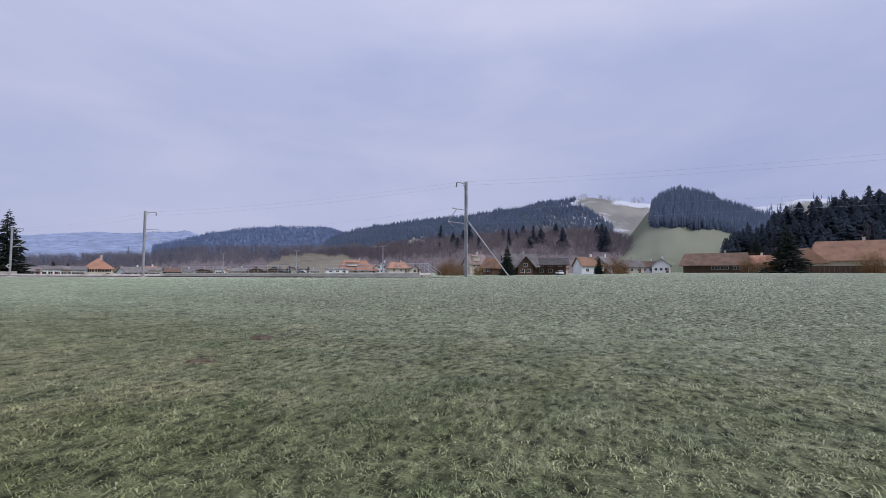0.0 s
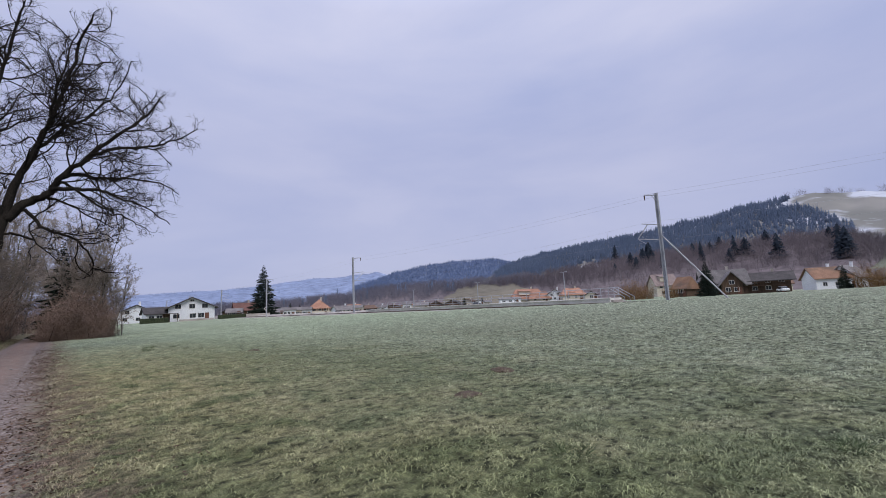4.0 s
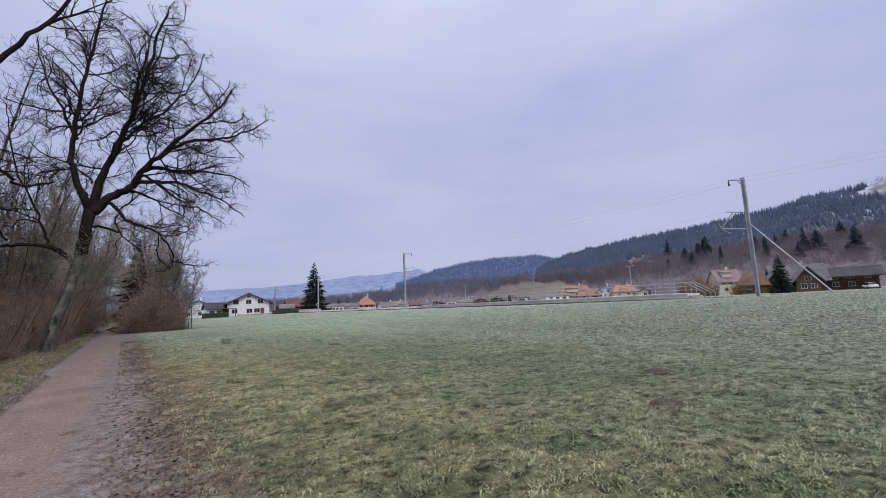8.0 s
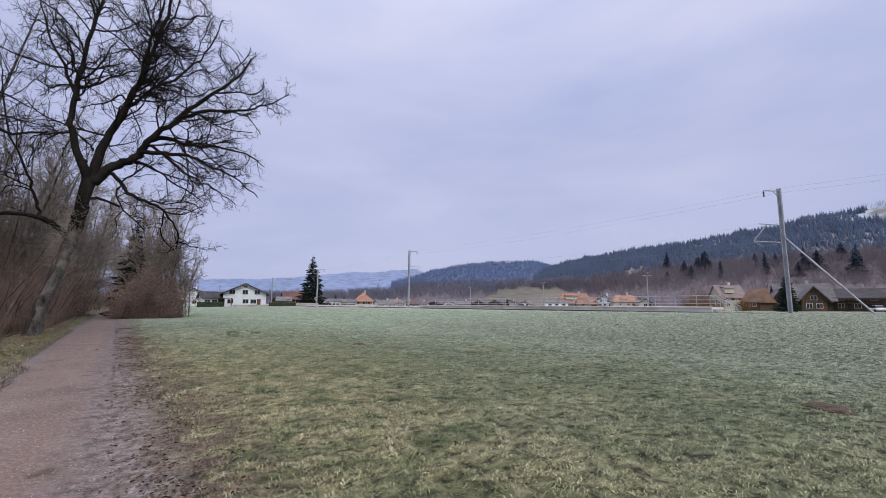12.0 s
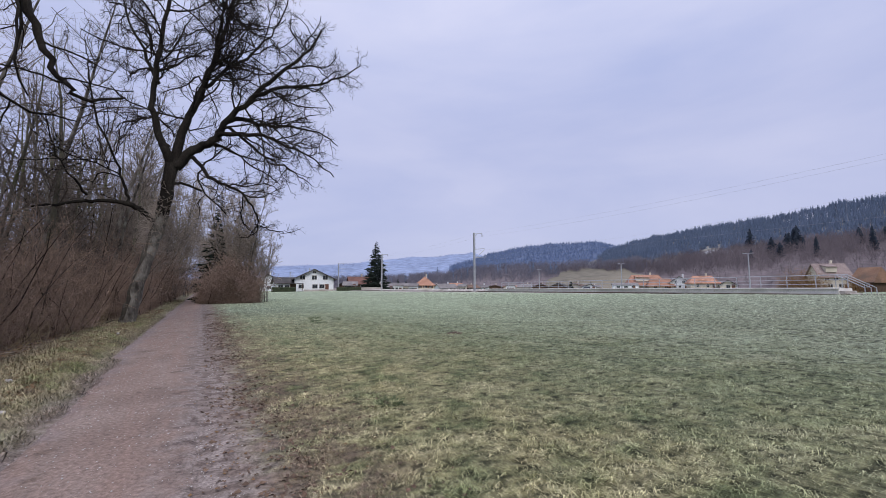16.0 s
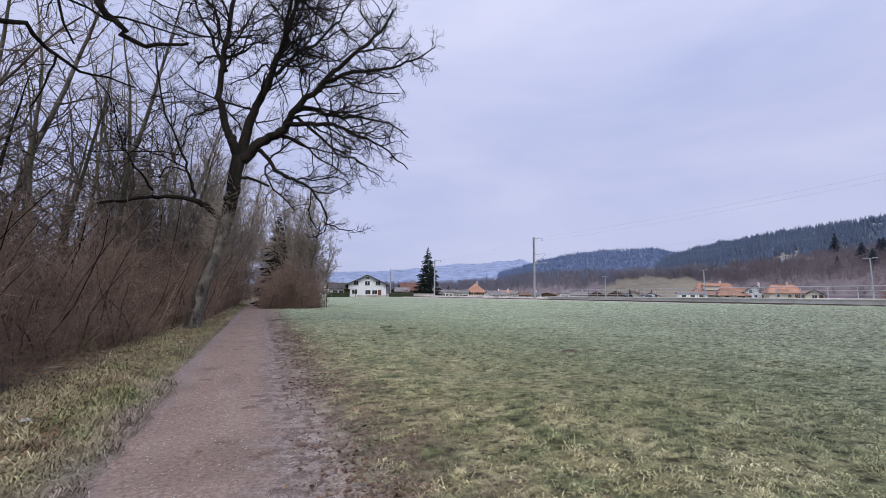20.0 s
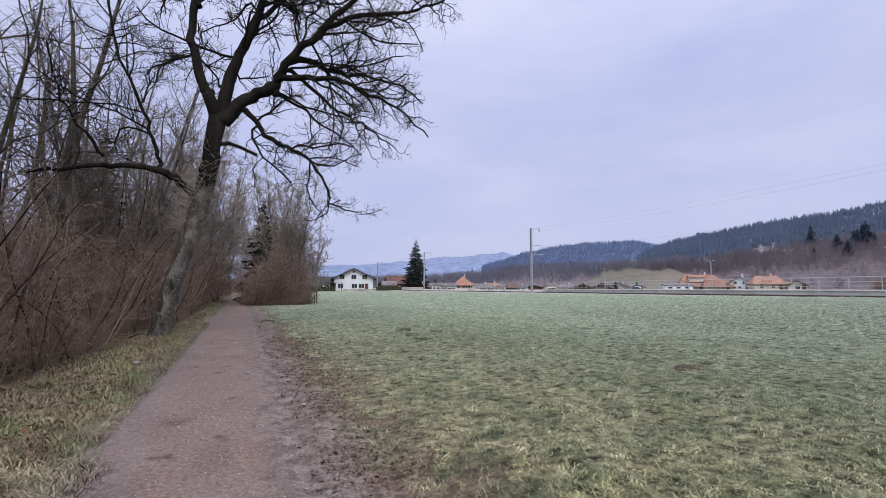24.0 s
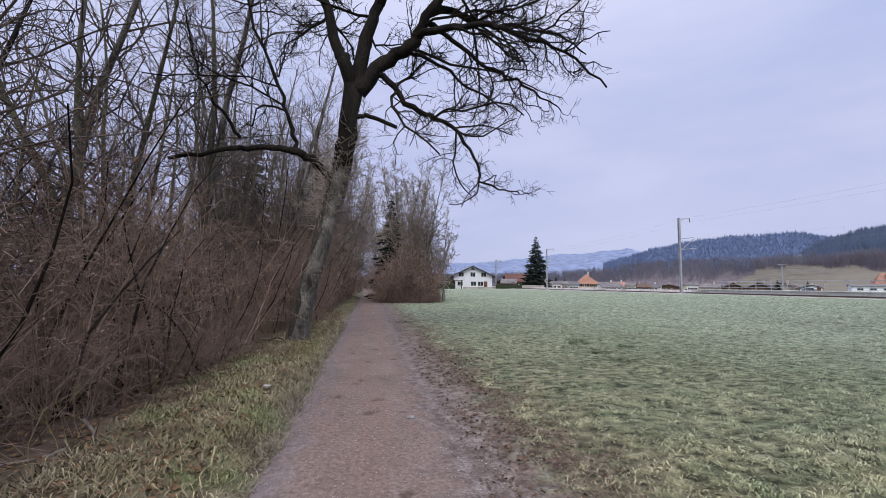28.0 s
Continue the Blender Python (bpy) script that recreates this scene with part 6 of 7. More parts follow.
class Hill:
    """A hill seen from the meadow: a skyline in degrees over compass angles, rising from a near to a far distance."""

    def __init__(self, name, label, line, near, far, material, base=-2.5, bend=1.3, kind="structure", step=0.5):
        self.line, self.near, self.far, self.base, self.bend = line, near, far, base, bend
        az = np.arange(line[0][0], line[-1][0] + step / 2, step)
        u = np.concatenate([np.linspace(0, 1, 22), [1.1, 1.3]])
        aa, uu = np.meshgrid(az, u, indexing="ij")
        x, y, z = self.at(aa, uu)
        i = np.arange(aa.size).reshape(aa.shape)
        q = np.stack([i[:-1, :-1], i[:-1, 1:], i[1:, 1:], i[1:, :-1]], -1).reshape(-1, 4)
        self.ob = new(name, as_mesh(name, np.stack([x, y, z], -1), q, material, True))
        tagged(self.ob, label, "hill", kind=kind)

    def patch(self, name, label, a0, a1, u0, u1, material):
        """A field of other ground laid on the hill."""
        aa, uu = np.meshgrid(np.linspace(a0, a1, 70), np.linspace(0, 1, 16), indexing="ij")
        uu = u0 + uu * (self.edge(aa, a0, a1, u1) - u0)
        x, y, z = self.at(aa, uu)
        i = np.arange(aa.size).reshape(aa.shape)
        q = np.stack([i[:-1, :-1], i[:-1, 1:], i[1:, 1:], i[1:, :-1]], -1).reshape(-1, 4)
        tagged(new(name, as_mesh(name, np.stack([x, y, z + 0.8], -1), q, material, True)), label, "meadow", kind="structure")

    @staticmethod
    def edge(az, a0, a1, u1):
        """The uneven upper rim of a field."""
        w = np.clip(1 - ((az - (a0 + a1) / 2) / ((a1 - a0) / 2)) ** 2, 0, 1) ** 0.6
        return u1 * w * (0.86 + 0.14 * value_noise(az * 1.6, az * 0 + 4, 1))

    def at(self, az, u):
        d = self.near + (self.far - self.near) * u
        top = 1.6 + self.far * np.tan(np.radians(ridge(self.line, az)))
        top = top * (1 + 0.03 * value_noise(az * 0.9, az * 0 + self.near * 0.1, 1))
        rise = np.where(u <= 1, np.clip(u, 0, 1) ** self.bend, 1 - (u - 1) * 1.6)
        z = self.base + (top - self.base) * rise + 0.03 * (top - self.base) * value_noise(az * 0.7, u * 6, 2) * (u < 1) * (u > 0)
        z = z + d * np.tan(np.radians(np.interp(az, (0, 10, 30, 50, 70, 90, 110, 150, 200), (-0.34, -0.07, 0.5, 0.93, 1.25, 1.36, 1.3, 0.8, 0.0)))) * np.clip(u * 5, 0, 1) - 0.3
        a = np.radians(az + np.interp(az, (0, 20, 40, 60, 80, 110), (0.3, 0.4, 0.5, 0.7, 0.8, 0.75)))
        return 0.7 + d * np.sin(a), 4.5 + d * np.cos(a), z


def conifer_kit(rng, spikes=40, fat=0.17):
    """A small conifer: a slim core and many drooping spikes."""
    v, f = [], []
    for j in range(5):
        a = 6.283 * j / 5
        v.append((0.42 * fat * math.cos(a), 0.42 * fat * math.sin(a), 0.05))
    v.append((0, 0, 0.93))
    f.extend([(j, (j + 1) % 5, 5) for j in range(5)])
    for k in range(spikes):
        z = 0.06 + 0.92 * (k + rng.random()) / spikes
        r = (fat * (1 - z) ** 0.75 + 0.012) * rng.uniform(0.65, 1.2)
        a, w = k * 2.4 + rng.uniform(-0.4, 0.4), rng.uniform(0.18, 0.42)
        b = len(v)
        v.extend([(0.1 * r * math.cos(a), 0.1 * r * math.sin(a), min(1.0, z + 0.06)), (r * math.cos(a - w), r * math.sin(a - w), z - rng.uniform(0.0, 0.05)), (r * math.cos(a + w), r * math.sin(a + w), z - rng.uniform(0.0, 0.05))])
        f.append((b, b + 1, b + 2))
    return np.array(v), np.array(f)


def bare_kit(rng, twigs=40):
    """A small leafless tree: a stem and a haze of fine upward twigs."""
    v, f = [], []
    for k in range(twigs):
        a, h = rng.uniform(0, 6.28), rng.uniform(0.08, 0.6)
        tilt, size, w = rng.uniform(0.1, 1.1), rng.uniform(0.18, 0.38), rng.uniform(0.003, 0.007)
        q = rng.uniform(0, 0.22)
        x, y = q * math.cos(a), q * math.sin(a)
        c = a + rng.uniform(-1, 1)
        b = len(v)
        v.extend([(x - w * math.sin(c), y + w * math.cos(c), h), (x + w * math.sin(c), y - w * math.cos(c), h), (x + math.cos(c) * tilt * size, y + math.sin(c) * tilt * size, min(1.0, h + size))])
        f.append((b, b + 1, b + 2))
    b = len(v)
    v.extend([(-0.006, 0, 0), (0.006, 0, 0), (0, 0.007, 0), (0, 0, 0.85)])
    f.extend([(b, b + 1, b + 3), (b + 1, b + 2, b + 3), (b + 2, b, b + 3)])
    return np.array(v), np.array(f)


def plant(name, label, hill, kits, count, mask, size, material, seed, lo=0.0, hi=1.03, spread=0.3, low=None):
    """Many far trees on a hill as one mass of separate small trees."""
    rs = np.random.RandomState(seed)
    az = rs.uniform(hill.line[0][0], hill.line[-1][0], count)
    u = np.sqrt(rs.uniform(lo * lo if lo > 0 else 0, hi * hi, count))
    x, y, z = hill.at(az, u)
    keep = mask(az, u, rs) if not low else low(az, np.degrees(np.arctan2(z - 1.6, np.hypot(x, y))))
    az, u, x, y, z = az[keep], u[keep], x[keep], y[keep], z[keep]
    h = size * rs.uniform(1 - spread, 1 + spread, len(az))
    turn = rs.uniform(0, 6.28, len(az))
    vs, fs, base = [], [], 0
    which = rs.randint(0, len(kits), len(az))
    for k, (kv, kf) in enumerate(kits):
        s = which == k
        if not s.any():
            continue
        c, n = np.cos(turn[s])[:, None], np.sin(turn[s])[:, None]
        wide = h[s][:, None] * rs.uniform(0.75, 1.45, (s.sum(), 1))
        px = x[s][:, None] + (kv[:, 0] * c - kv[:, 1] * n) * wide
        py = y[s][:, None] + (kv[:, 0] * n + kv[:, 1] * c) * wide
        pz = z[s][:, None] - 0.5 + kv[:, 2] * h[s][:, None]
        vs.append(np.stack([px, py, pz], -1).reshape(-1, 3))
        fs.append((kf[None] + (np.arange(s.sum()) * len(kv))[:, None, None] + base).reshape(-1, 3))
        base += s.sum() * len(kv)
    ob = new(name, as_mesh(name, np.concatenate(vs), np.concatenate(fs), material))
    return tagged(ob, label, "forest", kind="stuff")


def build_hills():
    rng = random.Random(2)
    con = [conifer_kit(rng, 24, rng.uniform(0.17, 0.27)) for _ in range(8)]
    fine = [conifer_kit(rng, 60, rng.uniform(0.12, 0.21)) for _ in range(8)]
    broad = [conifer_kit(rng, 150, rng.uniform(0.24, 0.36)) for _ in range(8)]
    tiny = [conifer_kit(rng, 9, 0.2) for _ in range(5)]
    bare = [bare_kit(rng) for _ in range(5)]
    everywhere = lambda az, u, rs: np.ones(len(az), bool)  # noqa: E731
    far = Hill("backdrop_far_ridge", "remote wooded ridge on the horizon, coloured pale blue with haze", [(-60, 2.2), (-20, 2.4), (5, 2.7), (15, 2.9), (20, 3.2), (25, 3.75), (29, 3.7), (33, 4.1), (36, 3.3), (40, 2.8)], 1300, 2300, HAZE_HILL)
    plant("backdrop_far_woods", "remote conifers along a far ridge, coloured with blue haze", far, tiny, 6000, lambda az, u, rs: value_noise(az * 0.5, u * 8, 3) > 0.0, 7, HAZE_HILL, 1, 0.6)
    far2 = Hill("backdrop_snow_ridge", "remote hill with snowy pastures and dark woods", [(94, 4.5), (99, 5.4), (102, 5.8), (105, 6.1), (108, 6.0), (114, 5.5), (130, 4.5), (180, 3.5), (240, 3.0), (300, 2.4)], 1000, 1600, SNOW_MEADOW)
    plant("backdrop_snow_ridge_woods", "remote conifers on a snowy hill, coloured with blue haze", far2, tiny, 1800, lambda az, u, rs: (value_noise(az * 0.6, u * 9, 2) > -0.1) & (az < 130), 20, CONIFER_HAZE, 2, 0.75)
    mid = Hill("backdrop_hazed_hill", "rounded forested hill with blue-grey haze in its colour", [(30, 2.2), (34, 3.4), (36, 3.9), (40, 4.5), (43.5, 4.85), (46, 4.75), (49, 4.8), (51, 4.3), (54, 3.5), (58, 2.5)], 700, 1150, HAZE_FOREST_HILL)
    plant("backdrop_hazed_woods", "dense conifer forest on a rounded hill with haze in its colour", mid, tiny, 8000, everywhere, 6.5, CONIFER_HAZE, 3, 0.3)
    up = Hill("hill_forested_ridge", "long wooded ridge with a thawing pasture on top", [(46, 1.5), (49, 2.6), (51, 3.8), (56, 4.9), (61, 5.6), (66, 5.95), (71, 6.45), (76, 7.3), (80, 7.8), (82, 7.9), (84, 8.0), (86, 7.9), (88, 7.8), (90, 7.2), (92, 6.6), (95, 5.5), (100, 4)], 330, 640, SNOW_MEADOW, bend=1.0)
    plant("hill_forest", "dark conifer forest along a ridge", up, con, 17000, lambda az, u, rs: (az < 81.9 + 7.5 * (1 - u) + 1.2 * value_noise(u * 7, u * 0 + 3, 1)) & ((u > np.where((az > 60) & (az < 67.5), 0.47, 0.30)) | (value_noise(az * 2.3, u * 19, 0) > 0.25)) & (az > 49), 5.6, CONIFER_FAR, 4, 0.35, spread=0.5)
    plant("hill_top_trees", "scattered bare trees on the hill top", up, bare, 260, lambda az, u, rs: (az > 82) & (az < 92), 11, BARE_FAR, 14, 0.97)
    knoll = Hill("hill_knoll", "green knoll with a frosted meadow", [(87, 1.0), (89, 3.0), (91, 5.6), (92.5, 7.1), (94.5, 8.1), (96.5, 7.4), (99, 6.0), (102, 4.5), (105, 3.5), (110, 3.0)], 215, 420, MEADOW_FAR, bend=1.15)
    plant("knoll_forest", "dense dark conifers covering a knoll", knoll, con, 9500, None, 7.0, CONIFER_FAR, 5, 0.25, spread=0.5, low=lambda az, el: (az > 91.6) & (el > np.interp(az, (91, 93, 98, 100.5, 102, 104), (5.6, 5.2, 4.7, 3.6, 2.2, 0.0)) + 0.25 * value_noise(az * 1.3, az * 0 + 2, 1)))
    right = Hill("hill_east_slope", "wooded slope close behind the farm", [(99.5, -0.5), (101.5, 1.2), (104, 2.7), (108, 3.7), (112, 4.2), (120, 4.4), (150, 4.0), (200, 2.0)], 205, 285, FOREST_FLOOR)
    plant("slope_forest", "tall dark conifers on the slope behind the farm", right, broad, 1700, lambda az, u, rs: az < 135, 10.5, CONIFER_NEAR, 6, 0.1, spread=0.55)
    plant("slope_bare_trees", "leafless trees among conifers behind the farm", right, bare, 160, lambda az, u, rs: az < 135, 11, BARE_FAR, 16, 0.0)
    wood = Hill("hill_brown_slope", "lower valley slope with bare woods and an olive-brown glade", [(-30, 0.2), (5, 0.5), (20, 0.6), (29, 0.9), (33, 1.6), (36, 1.75), (40, 1.75), (46, 1.85), (50, 1.9), (54, 2.1), (58, 2.3), (62, 2.6), (70, 3.4), (78, 3.7), (84, 3.7), (86.5, 3.6), (89.0, 2.6), (91.5, 1.0), (94, -0.3)], 262, 385, FOREST_FLOOR, bend=0.9)
    wood.patch("hill_glade", "olive-brown winter meadow between leafless woods", 42.0, 54.5, 0.0, 0.80, SLOPE)

    def woodmask(az, u, rs):
        glade = (az > 42) & (az < 54.5) & (u < Hill.edge(az, 42.0, 54.5, 0.80) + rs.normal(0, 0.05, len(az)) - 0.03)
        return ~glade & ((u > 0.12) | (az > 54))

    plant("bare_woods", "brown leafless wood on the valley slope", wood, bare, 12000, lambda az, u, rs: woodmask(az, u, rs) & (az > 50 + 8 * value_noise(u * 5, u * 0 + 2, 0)), 7.0, BARE_FAR, 7, 0.0, spread=0.5)
    plant("far_bare_woods", "hazy grey leafless wood along the valley", wood, bare, 12000, lambda az, u, rs: woodmask(az, u, rs) & (az <= 54), 6.0, BARE_HAZE, 17, 0.0, spread=0.6)
    plant("valley_conifers", "scattered dark conifers in the far valley wood", wood, con, 500, lambda az, u, rs: woodmask(az, u, rs) & (az < 56) & (value_noise(az * 0.6, u * 3, 2) > 0.2), 7.5, CONIFER_FAR, 18, 0.2, spread=0.4)
    plant("dark_slope_conifers", "single dark conifers among leafless trees", wood, broad, 420, lambda az, u, rs: woodmask(az, u, rs) & (az > 62) & (u > 0.35) & (value_noise(az * 0.8, u * 4, 1) > 0.1), 12.5, CONIFER_NEAR, 8, 0.3, spread=0.4)


build_hills()


# ---- grass, leaves and pebbles ----
def scatter(rs, n, x0, x1, y0, y1):
    return rs.uniform(x0, x1, n), rs.uniform(y0, y1, n)


def blades(name, label, zones, material, seed):
    """Tufts of single blades, all in one mass. zones: x0, x1, y0, y1, tufts a square metre, blades a tuft, height, width, spread."""
    rs = np.random.RandomState(seed)
    vs = []
    for x0, x1, y0, y1, per, m, tall, wide, spread, upright in zones:
        n = int((x1 - x0) * (y1 - y0) * per)
        cx, cy = scatter(rs, n, x0, x1, y0, y1)
        lush = value_noise(cx * 1.3, cy * 1.3, 3) * 0.15 + value_noise(cx * 6.3, cy * 7.7, 1) * 0.85
        keep = rs.uniform(-1.5, 0.3, n) < lush
        cx, cy, lush = cx[keep], cy[keep], lush[keep]
        n = len(cx)
        size = tall * (0.65 + 0.55 * np.clip(lush + 0.4, 0, 1.2)) * rs.uniform(0.75, 1.25, n)
        bx = np.repeat(cx, m) + rs.normal(0, spread * 0.5, n * m)
        by = np.repeat(cy, m) + rs.normal(0, spread * 0.5, n * m)
        h = np.repeat(size, m) * rs.uniform(0.55, 1.25, n * m)
        w = wide * rs.uniform(0.6, 1.3, n * m)
        la = np.repeat(rs.uniform(0, 6.283, n), m) + rs.normal(0, 1.0, n * m)
        a = la + 1.57 + rs.normal(0, 0.35, n * m)
        bz = height(bx, by) - 0.006
        # matted blades: a low arc that falls back towards the ground
        up = rs.uniform(0.12, 0.48, n * m) * upright
        mx, my, mz = bx + np.cos(la) * h * 0.45, by + np.sin(la) * h * 0.45, bz + h * up
        la2 = la + rs.normal(0, 0.45, n * m)
        ex, ey, ez = mx + np.cos(la2) * h * 0.5, my + np.sin(la2) * h * 0.5, bz + h * up * rs.uniform(0.1, 1.15, n * m)
        ux, uy = np.cos(a) * w, np.sin(a) * w
        p = np.stack([np.stack([bx, by, bz], -1), np.stack([mx + ux, my + uy, mz], -1), np.stack([mx - ux, my - uy, mz], -1), np.stack([ex, ey, ez], -1)], 1)
        vs.append(p.reshape(-1, 3))
    v = np.concatenate(vs)
    k = np.arange(len(v) // 4)[:, None, None] * 4
    f = (k + np.array([[0, 1, 2], [2, 1, 3]])).reshape(-1, 3)
    ob = new(name, as_mesh(name, v, f, material))
    return tagged(ob, label, "grass", kind="stuff")


blades("meadow_grass", "short frosted meadow grass in uneven tufts", [
    (0.75, 6.8, 6.0, 24.0, 200, 10, 0.078, 0.0038, 0.085, 1.25),
    (0.75, 6.8, -5.0, 6.0, 180, 10, 0.080, 0.0040, 0.09, 1.25),
    (0.75, 6.8, 24.0, 34.0, 75, 10, 0.09, 0.0045, 0.10, 1.0),
    (6.8, 15.0, -9.0, 36.0, 80, 10, 0.09, 0.0048, 0.11, 1.1),
    (0.75, 6.8, 34.0, 64.0, 20, 9, 0.11, 0.0070, 0.16, 1.0),
    (6.8, 15.0, 36.0, 64.0, 18, 9, 0.11, 0.0070, 0.16, 1.0),
    (15.0, 38.0, -22.0, 64.0, 15, 8, 0.12, 0.0080, 0.20, 1.1)], BLADE, 5)
blades("worn_grass", "thin worn grass at the path edge", [(0.02, 0.85, 4.0, 45.0, 45, 6, 0.06, 0.0024, 0.1, 0.8), (-1.85, -1.5, 20.0, 45.0, 60, 6, 0.06, 0.0026, 0.08, 0.8)], BLADE, 6)
blades("verge_grass", "matted strawy grass on the verge", [(-3.5, -1.3, 8.0, 20.0, 230, 10, 0.14, 0.0050, 0.09, 1.4), (-3.1, -1.5, 20.0, 34.0, 200, 10, 0.13, 0.0050, 0.09, 1.4), (-3.5, -1.6, 34.0, 62.0, 35, 8, 0.17, 0.006, 0.2, 1.0)], BLADE, 7)


def build_litter():
    rs = np.random.RandomState(9)
    n1, n2 = 14000, 2500
    x = np.concatenate([-1.9 - np.abs(rs.normal(0, 1.3, n1)), np.where(rs.rand(n2) < 0.22, 0.22 + rs.normal(0, 0.13, n2), 0.75 + rs.normal(0, 0.35, n2))])
    y = rs.uniform(8, 40, n1 + n2)
    s, a = np.concatenate([rs.uniform(0.016, 0.042, n1), rs.uniform(0.008, 0.020, n2)]), rs.uniform(0, 6.28, n1 + n2)
    z = height(x, y) + np.concatenate([rs.uniform(0.008, 0.045, n1), rs.uniform(0.004, 0.02, n2)])
    c, d = np.cos(a) * s, np.sin(a) * s
    t1, t2 = rs.uniform(-0.6, 0.6, n1 + n2) * s, rs.uniform(-0.6, 0.6, n1 + n2) * s
    v = np.stack([np.stack([x - c, y - d, z], -1), np.stack([x - d * 0.6, y + c * 0.6, z + t1], -1), np.stack([x + c, y + d, z], -1), np.stack([x + d * 0.6, y - c * 0.6, z + t2], -1)], 1).reshape(-1, 3)
    k = np.arange(n1 + n2)[:, None] * 4
    f = np.concatenate([k + [[0, 1, 2]], k + [[0, 2, 3]]])
    ob = new("leaf_litter", as_mesh("leaf_litter", v, f, LEAF))
    tagged(ob, "brown dead leaves scattered along the verge", "leaves", kind="stuff")
    # trodden dark leaves and clods along the edge of the meadow
    n = 11500
    y = rs.uniform(7, 36, n)
    x = np.concatenate([rs.normal(0.62, 0.26, n * 3 // 4), rs.uniform(0.15, 2.2, n - n * 3 // 4)])
    keep = (x > 0.12) & (value_noise(x * 1.9, y * 1.1, 2) > rs.uniform(-0.9, 0.3, n))
    x, y = x[keep], y[keep]
    n = len(x)
    s, a = rs.uniform(0.010, 0.028, n), rs.uniform(0, 6.28, n)
    z = height(x, y) + rs.uniform(0.004, 0.03, n)
    c, d = np.cos(a) * s, np.sin(a) * s
    t1, t2 = rs.uniform(-0.8, 0.8, n) * s, rs.uniform(-0.8, 0.8, n) * s
    v = np.stack([np.stack([x - c, y - d, z], -1), np.stack([x - d * 0.6, y + c * 0.6, z + t1], -1), np.stack([x + c, y + d, z], -1), np.stack([x + d * 0.6, y - c * 0.6, z + t2], -1)], 1).reshape(-1, 3)
    k = np.arange(n)[:, None] * 4
    ob = new("trodden_leaves", as_mesh("trodden_leaves", v, np.concatenate([k + [[0, 1, 2]], k + [[0, 2, 3]]]), LEAF_DARK))
    tagged(ob, "dark rotting leaves trodden into the meadow edge", "leaves", kind="stuff")
    # loose pebbles on the path
    n = 5200
    x = -0.7 + rs.uniform(-0.95, 1.15, n)
    y = rs.uniform(8, 40, n)
    s = rs.uniform(0.003, 0.010, n)
    z = 0.012 * (1 - ((x + 0.71) / 0.81).clip(-1, 1) ** 2) - 0.008
    o = np.array([[1, 0, 0], [0, 1, 0], [-1, 0, 0], [0, -1, 0], [0, 0, 0.7], [0, 0, -0.5]])
    v = np.stack([x, y, z], -1)[:, None] + o[None] * s[:, None, None] * rs.uniform(0.6, 1.3, (n, 6, 1))
    f = np.array([[0, 1, 4], [1, 2, 4], [2, 3, 4], [3, 0, 4], [1, 0, 5], [2, 1, 5], [3, 2, 5], [0, 3, 5]])
    f = (f[None] + np.arange(n)[:, None, None] * 6).reshape(-1, 3)
    ob = new("path_pebbles", as_mesh("path_pebbles", v.reshape(-1, 3), f, STONE))
    tagged(ob, "small loose pebbles strewn over the gravel path", "pebbles", kind="stuff")
    # dry stalks standing in front of the brush
    rng = random.Random(41)
    out = []
    for _ in range(380):
        yy = rng.uniform(19.5, 44)
        xx = -3.1 - abs(rng.gauss(0, 0.45))
        out.append(shoot(rng, (xx, yy, float(height(xx, yy)) - 0.05), unit((rng.gauss(0, 0.4), rng.gauss(0, 0.4), 1)), rng.uniform(0.3, 1.1), 0.0034, 4, 0.2, -0.12, 0.4))
    ob = new("dry_stalks", as_mesh("dry_stalks", *tubes(out, 3), STRAW))
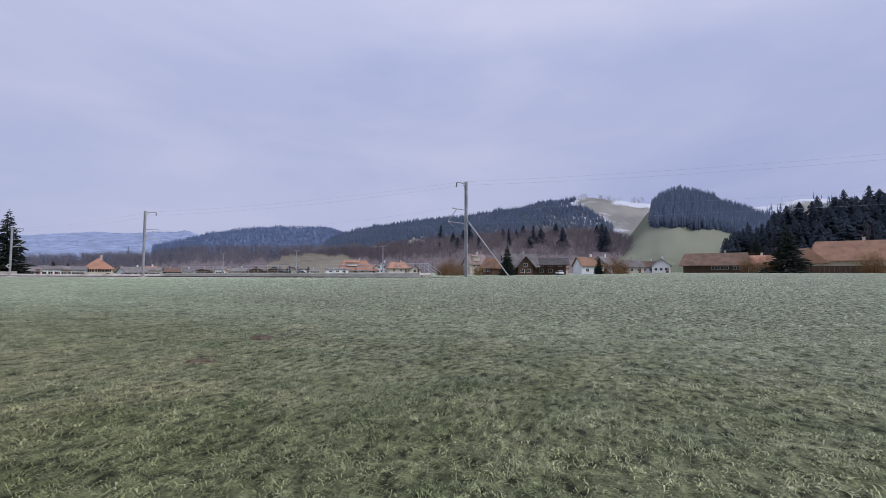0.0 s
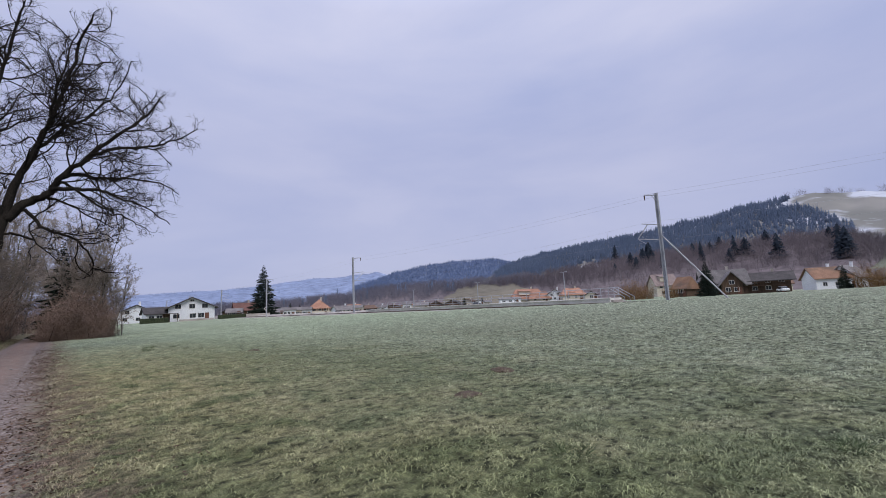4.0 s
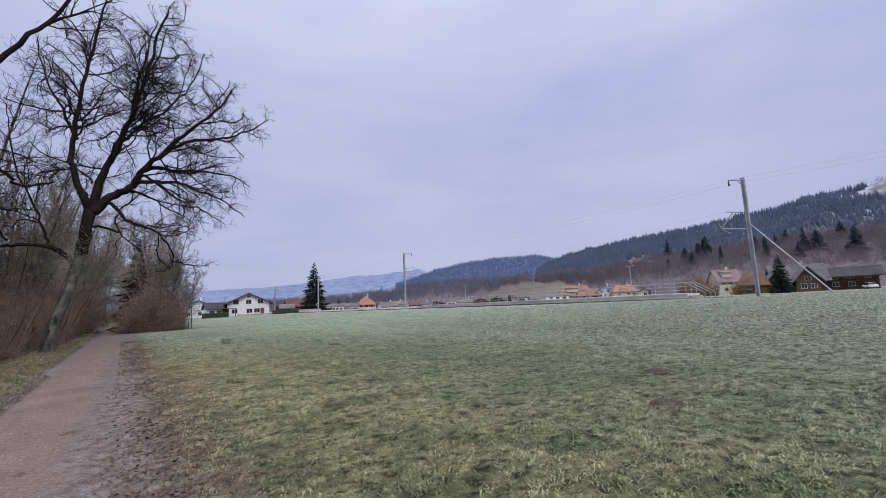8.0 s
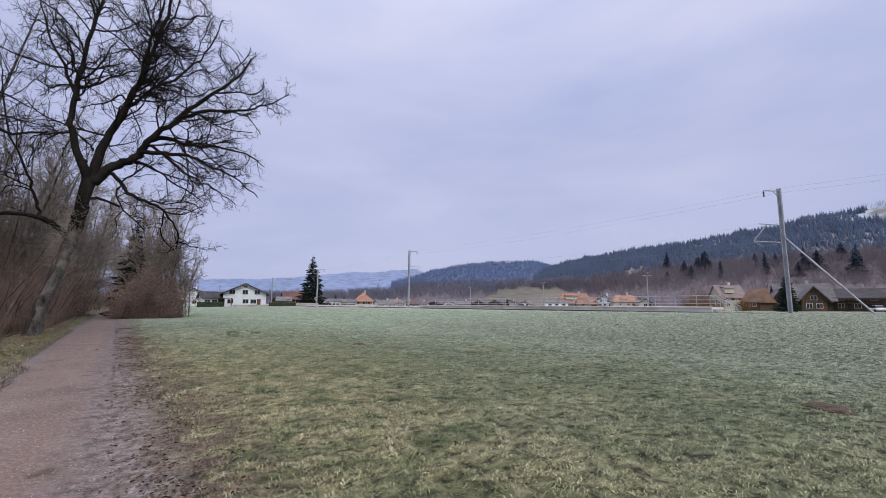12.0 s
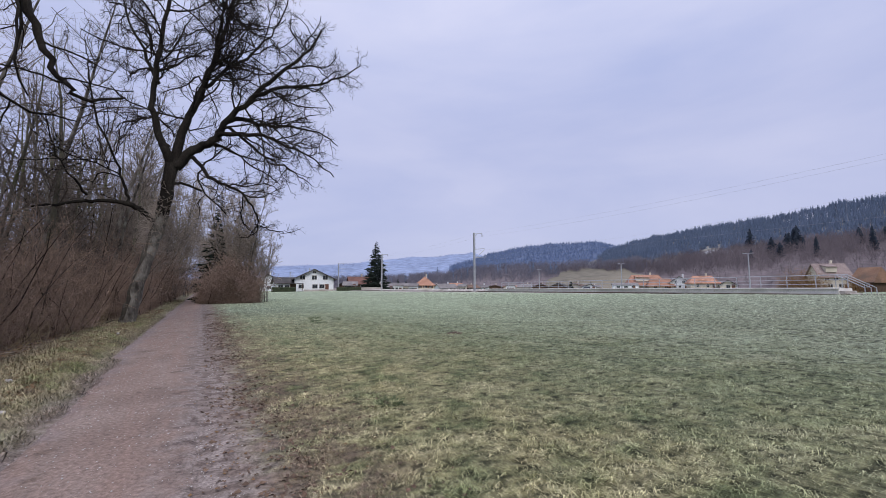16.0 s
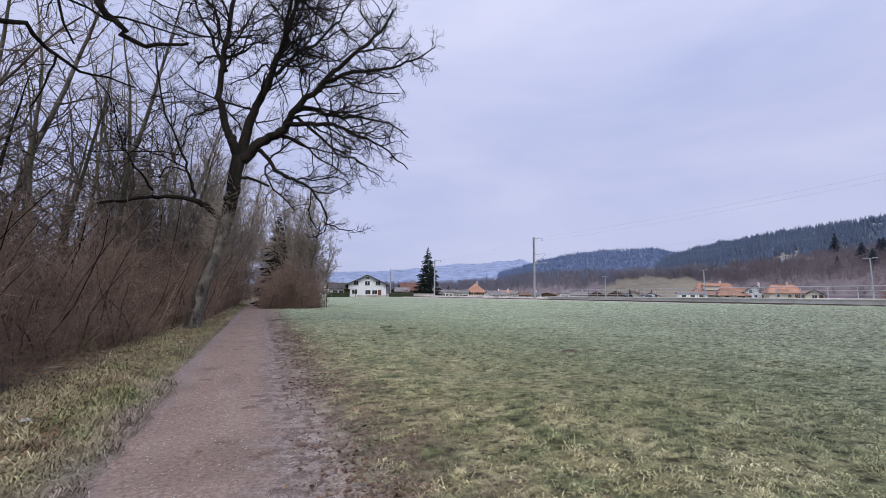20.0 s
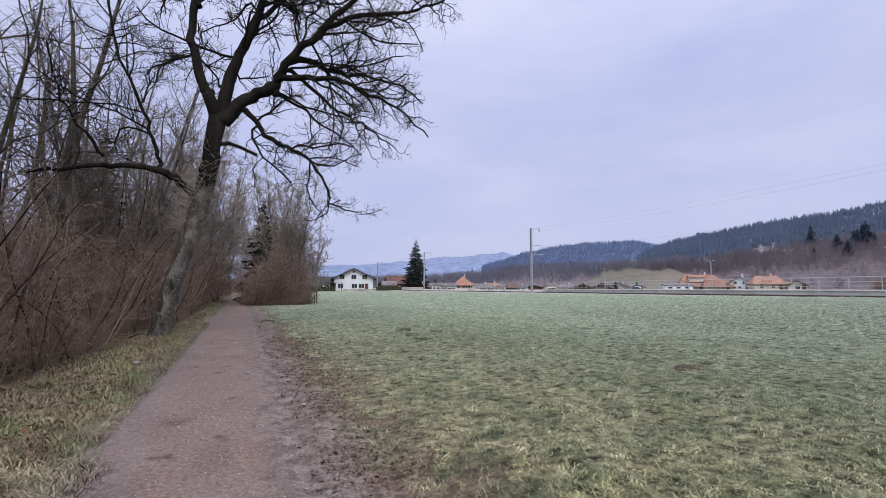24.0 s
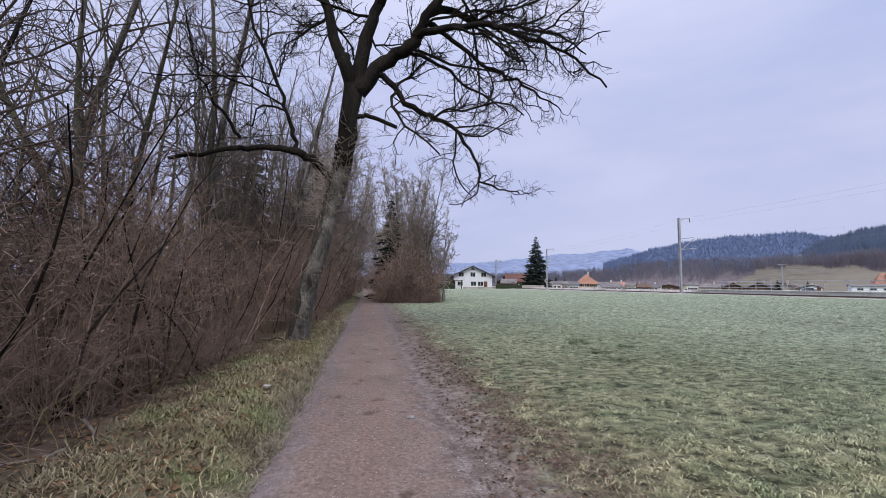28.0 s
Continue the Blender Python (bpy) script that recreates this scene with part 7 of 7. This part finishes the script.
    tagged(ob, "bleached dry stalks in front of the brush", "stalks", kind="stuff")



def build_fallen_branches():
    """Dead boughs lying at the foot of the brush."""
    rng = random.Random(66)
    for k in range(16):
        y = rng.uniform(20.5, 33)
        x = -3.0 - abs(rng.gauss(0, 0.35))
        a = rng.uniform(0, 6.28)
        z = float(height(x, y)) + 0.03
        main = shoot(rng, (0, 0, 0), (math.cos(a), math.sin(a), 0.06), rng.uniform(0.8, 2.0), rng.uniform(0.010, 0.022), 7, 0.16, -0.02, 0.3)
        side = [shoot(rng, main[0][j], splay(rng, (math.cos(a), math.sin(a), 0.2), 25, 60), rng.uniform(0.25, 0.7), 0.006, 3, 0.2, 0.02, 0.4) for j in (2, 3, 4, 5)]
        ob = new("fallen_branch", as_mesh("fallen_branch", *tubes([main] + side, 5), TWIG_GREY if k % 2 else TWIG_PALE, True))
        ob.matrix_basis = pose(x, y, z)
        tagged(ob, "dead forked branch lying at the hedge foot", "branch", "fallen branches on the verge")


build_litter()
build_fallen_branches()



def build_tufts():
    """Rank dark green tufts standing above the meadow."""
    green = mottled("rank_green_grass", (0.045, 0.070, 0.030), (0.110, 0.150, 0.070), 6, 40, 0.8, 0.3)
    rng = random.Random(71)
    for x, y, s in [(4.05, 26.1, 0.16), (4.15, 27.05, 0.13), (4.4, 28.45, 0.17), (4.55, 28.95, 0.15), (5.3, 27.9, 0.10), (4.75, 4.7, 0.15), (6.5, 2.75, 0.13), (2.1, 14.2, 0.10)]:
        out = []
        for _ in range(150):
            a, r = rng.uniform(0, 6.28), s * math.sqrt(rng.random())
            out.append(shoot(rng, (r * 1.5 * math.cos(a), r * math.sin(a), -0.02), unit((math.cos(a) * 0.6, math.sin(a) * 0.6, 1)), rng.uniform(0.07, 0.17), 0.0032, 3, 0.25, -0.25, 0.3))
        ob = new("grass_tuft", as_mesh("grass_tuft", *tubes(out, 3), green))
        ob.matrix_basis = pose(x, y, float(height(x, y)))
        tagged(ob, "rank dark green grass tuft in the meadow", "grass tuft", "dark tufts in the meadow")


build_tufts()
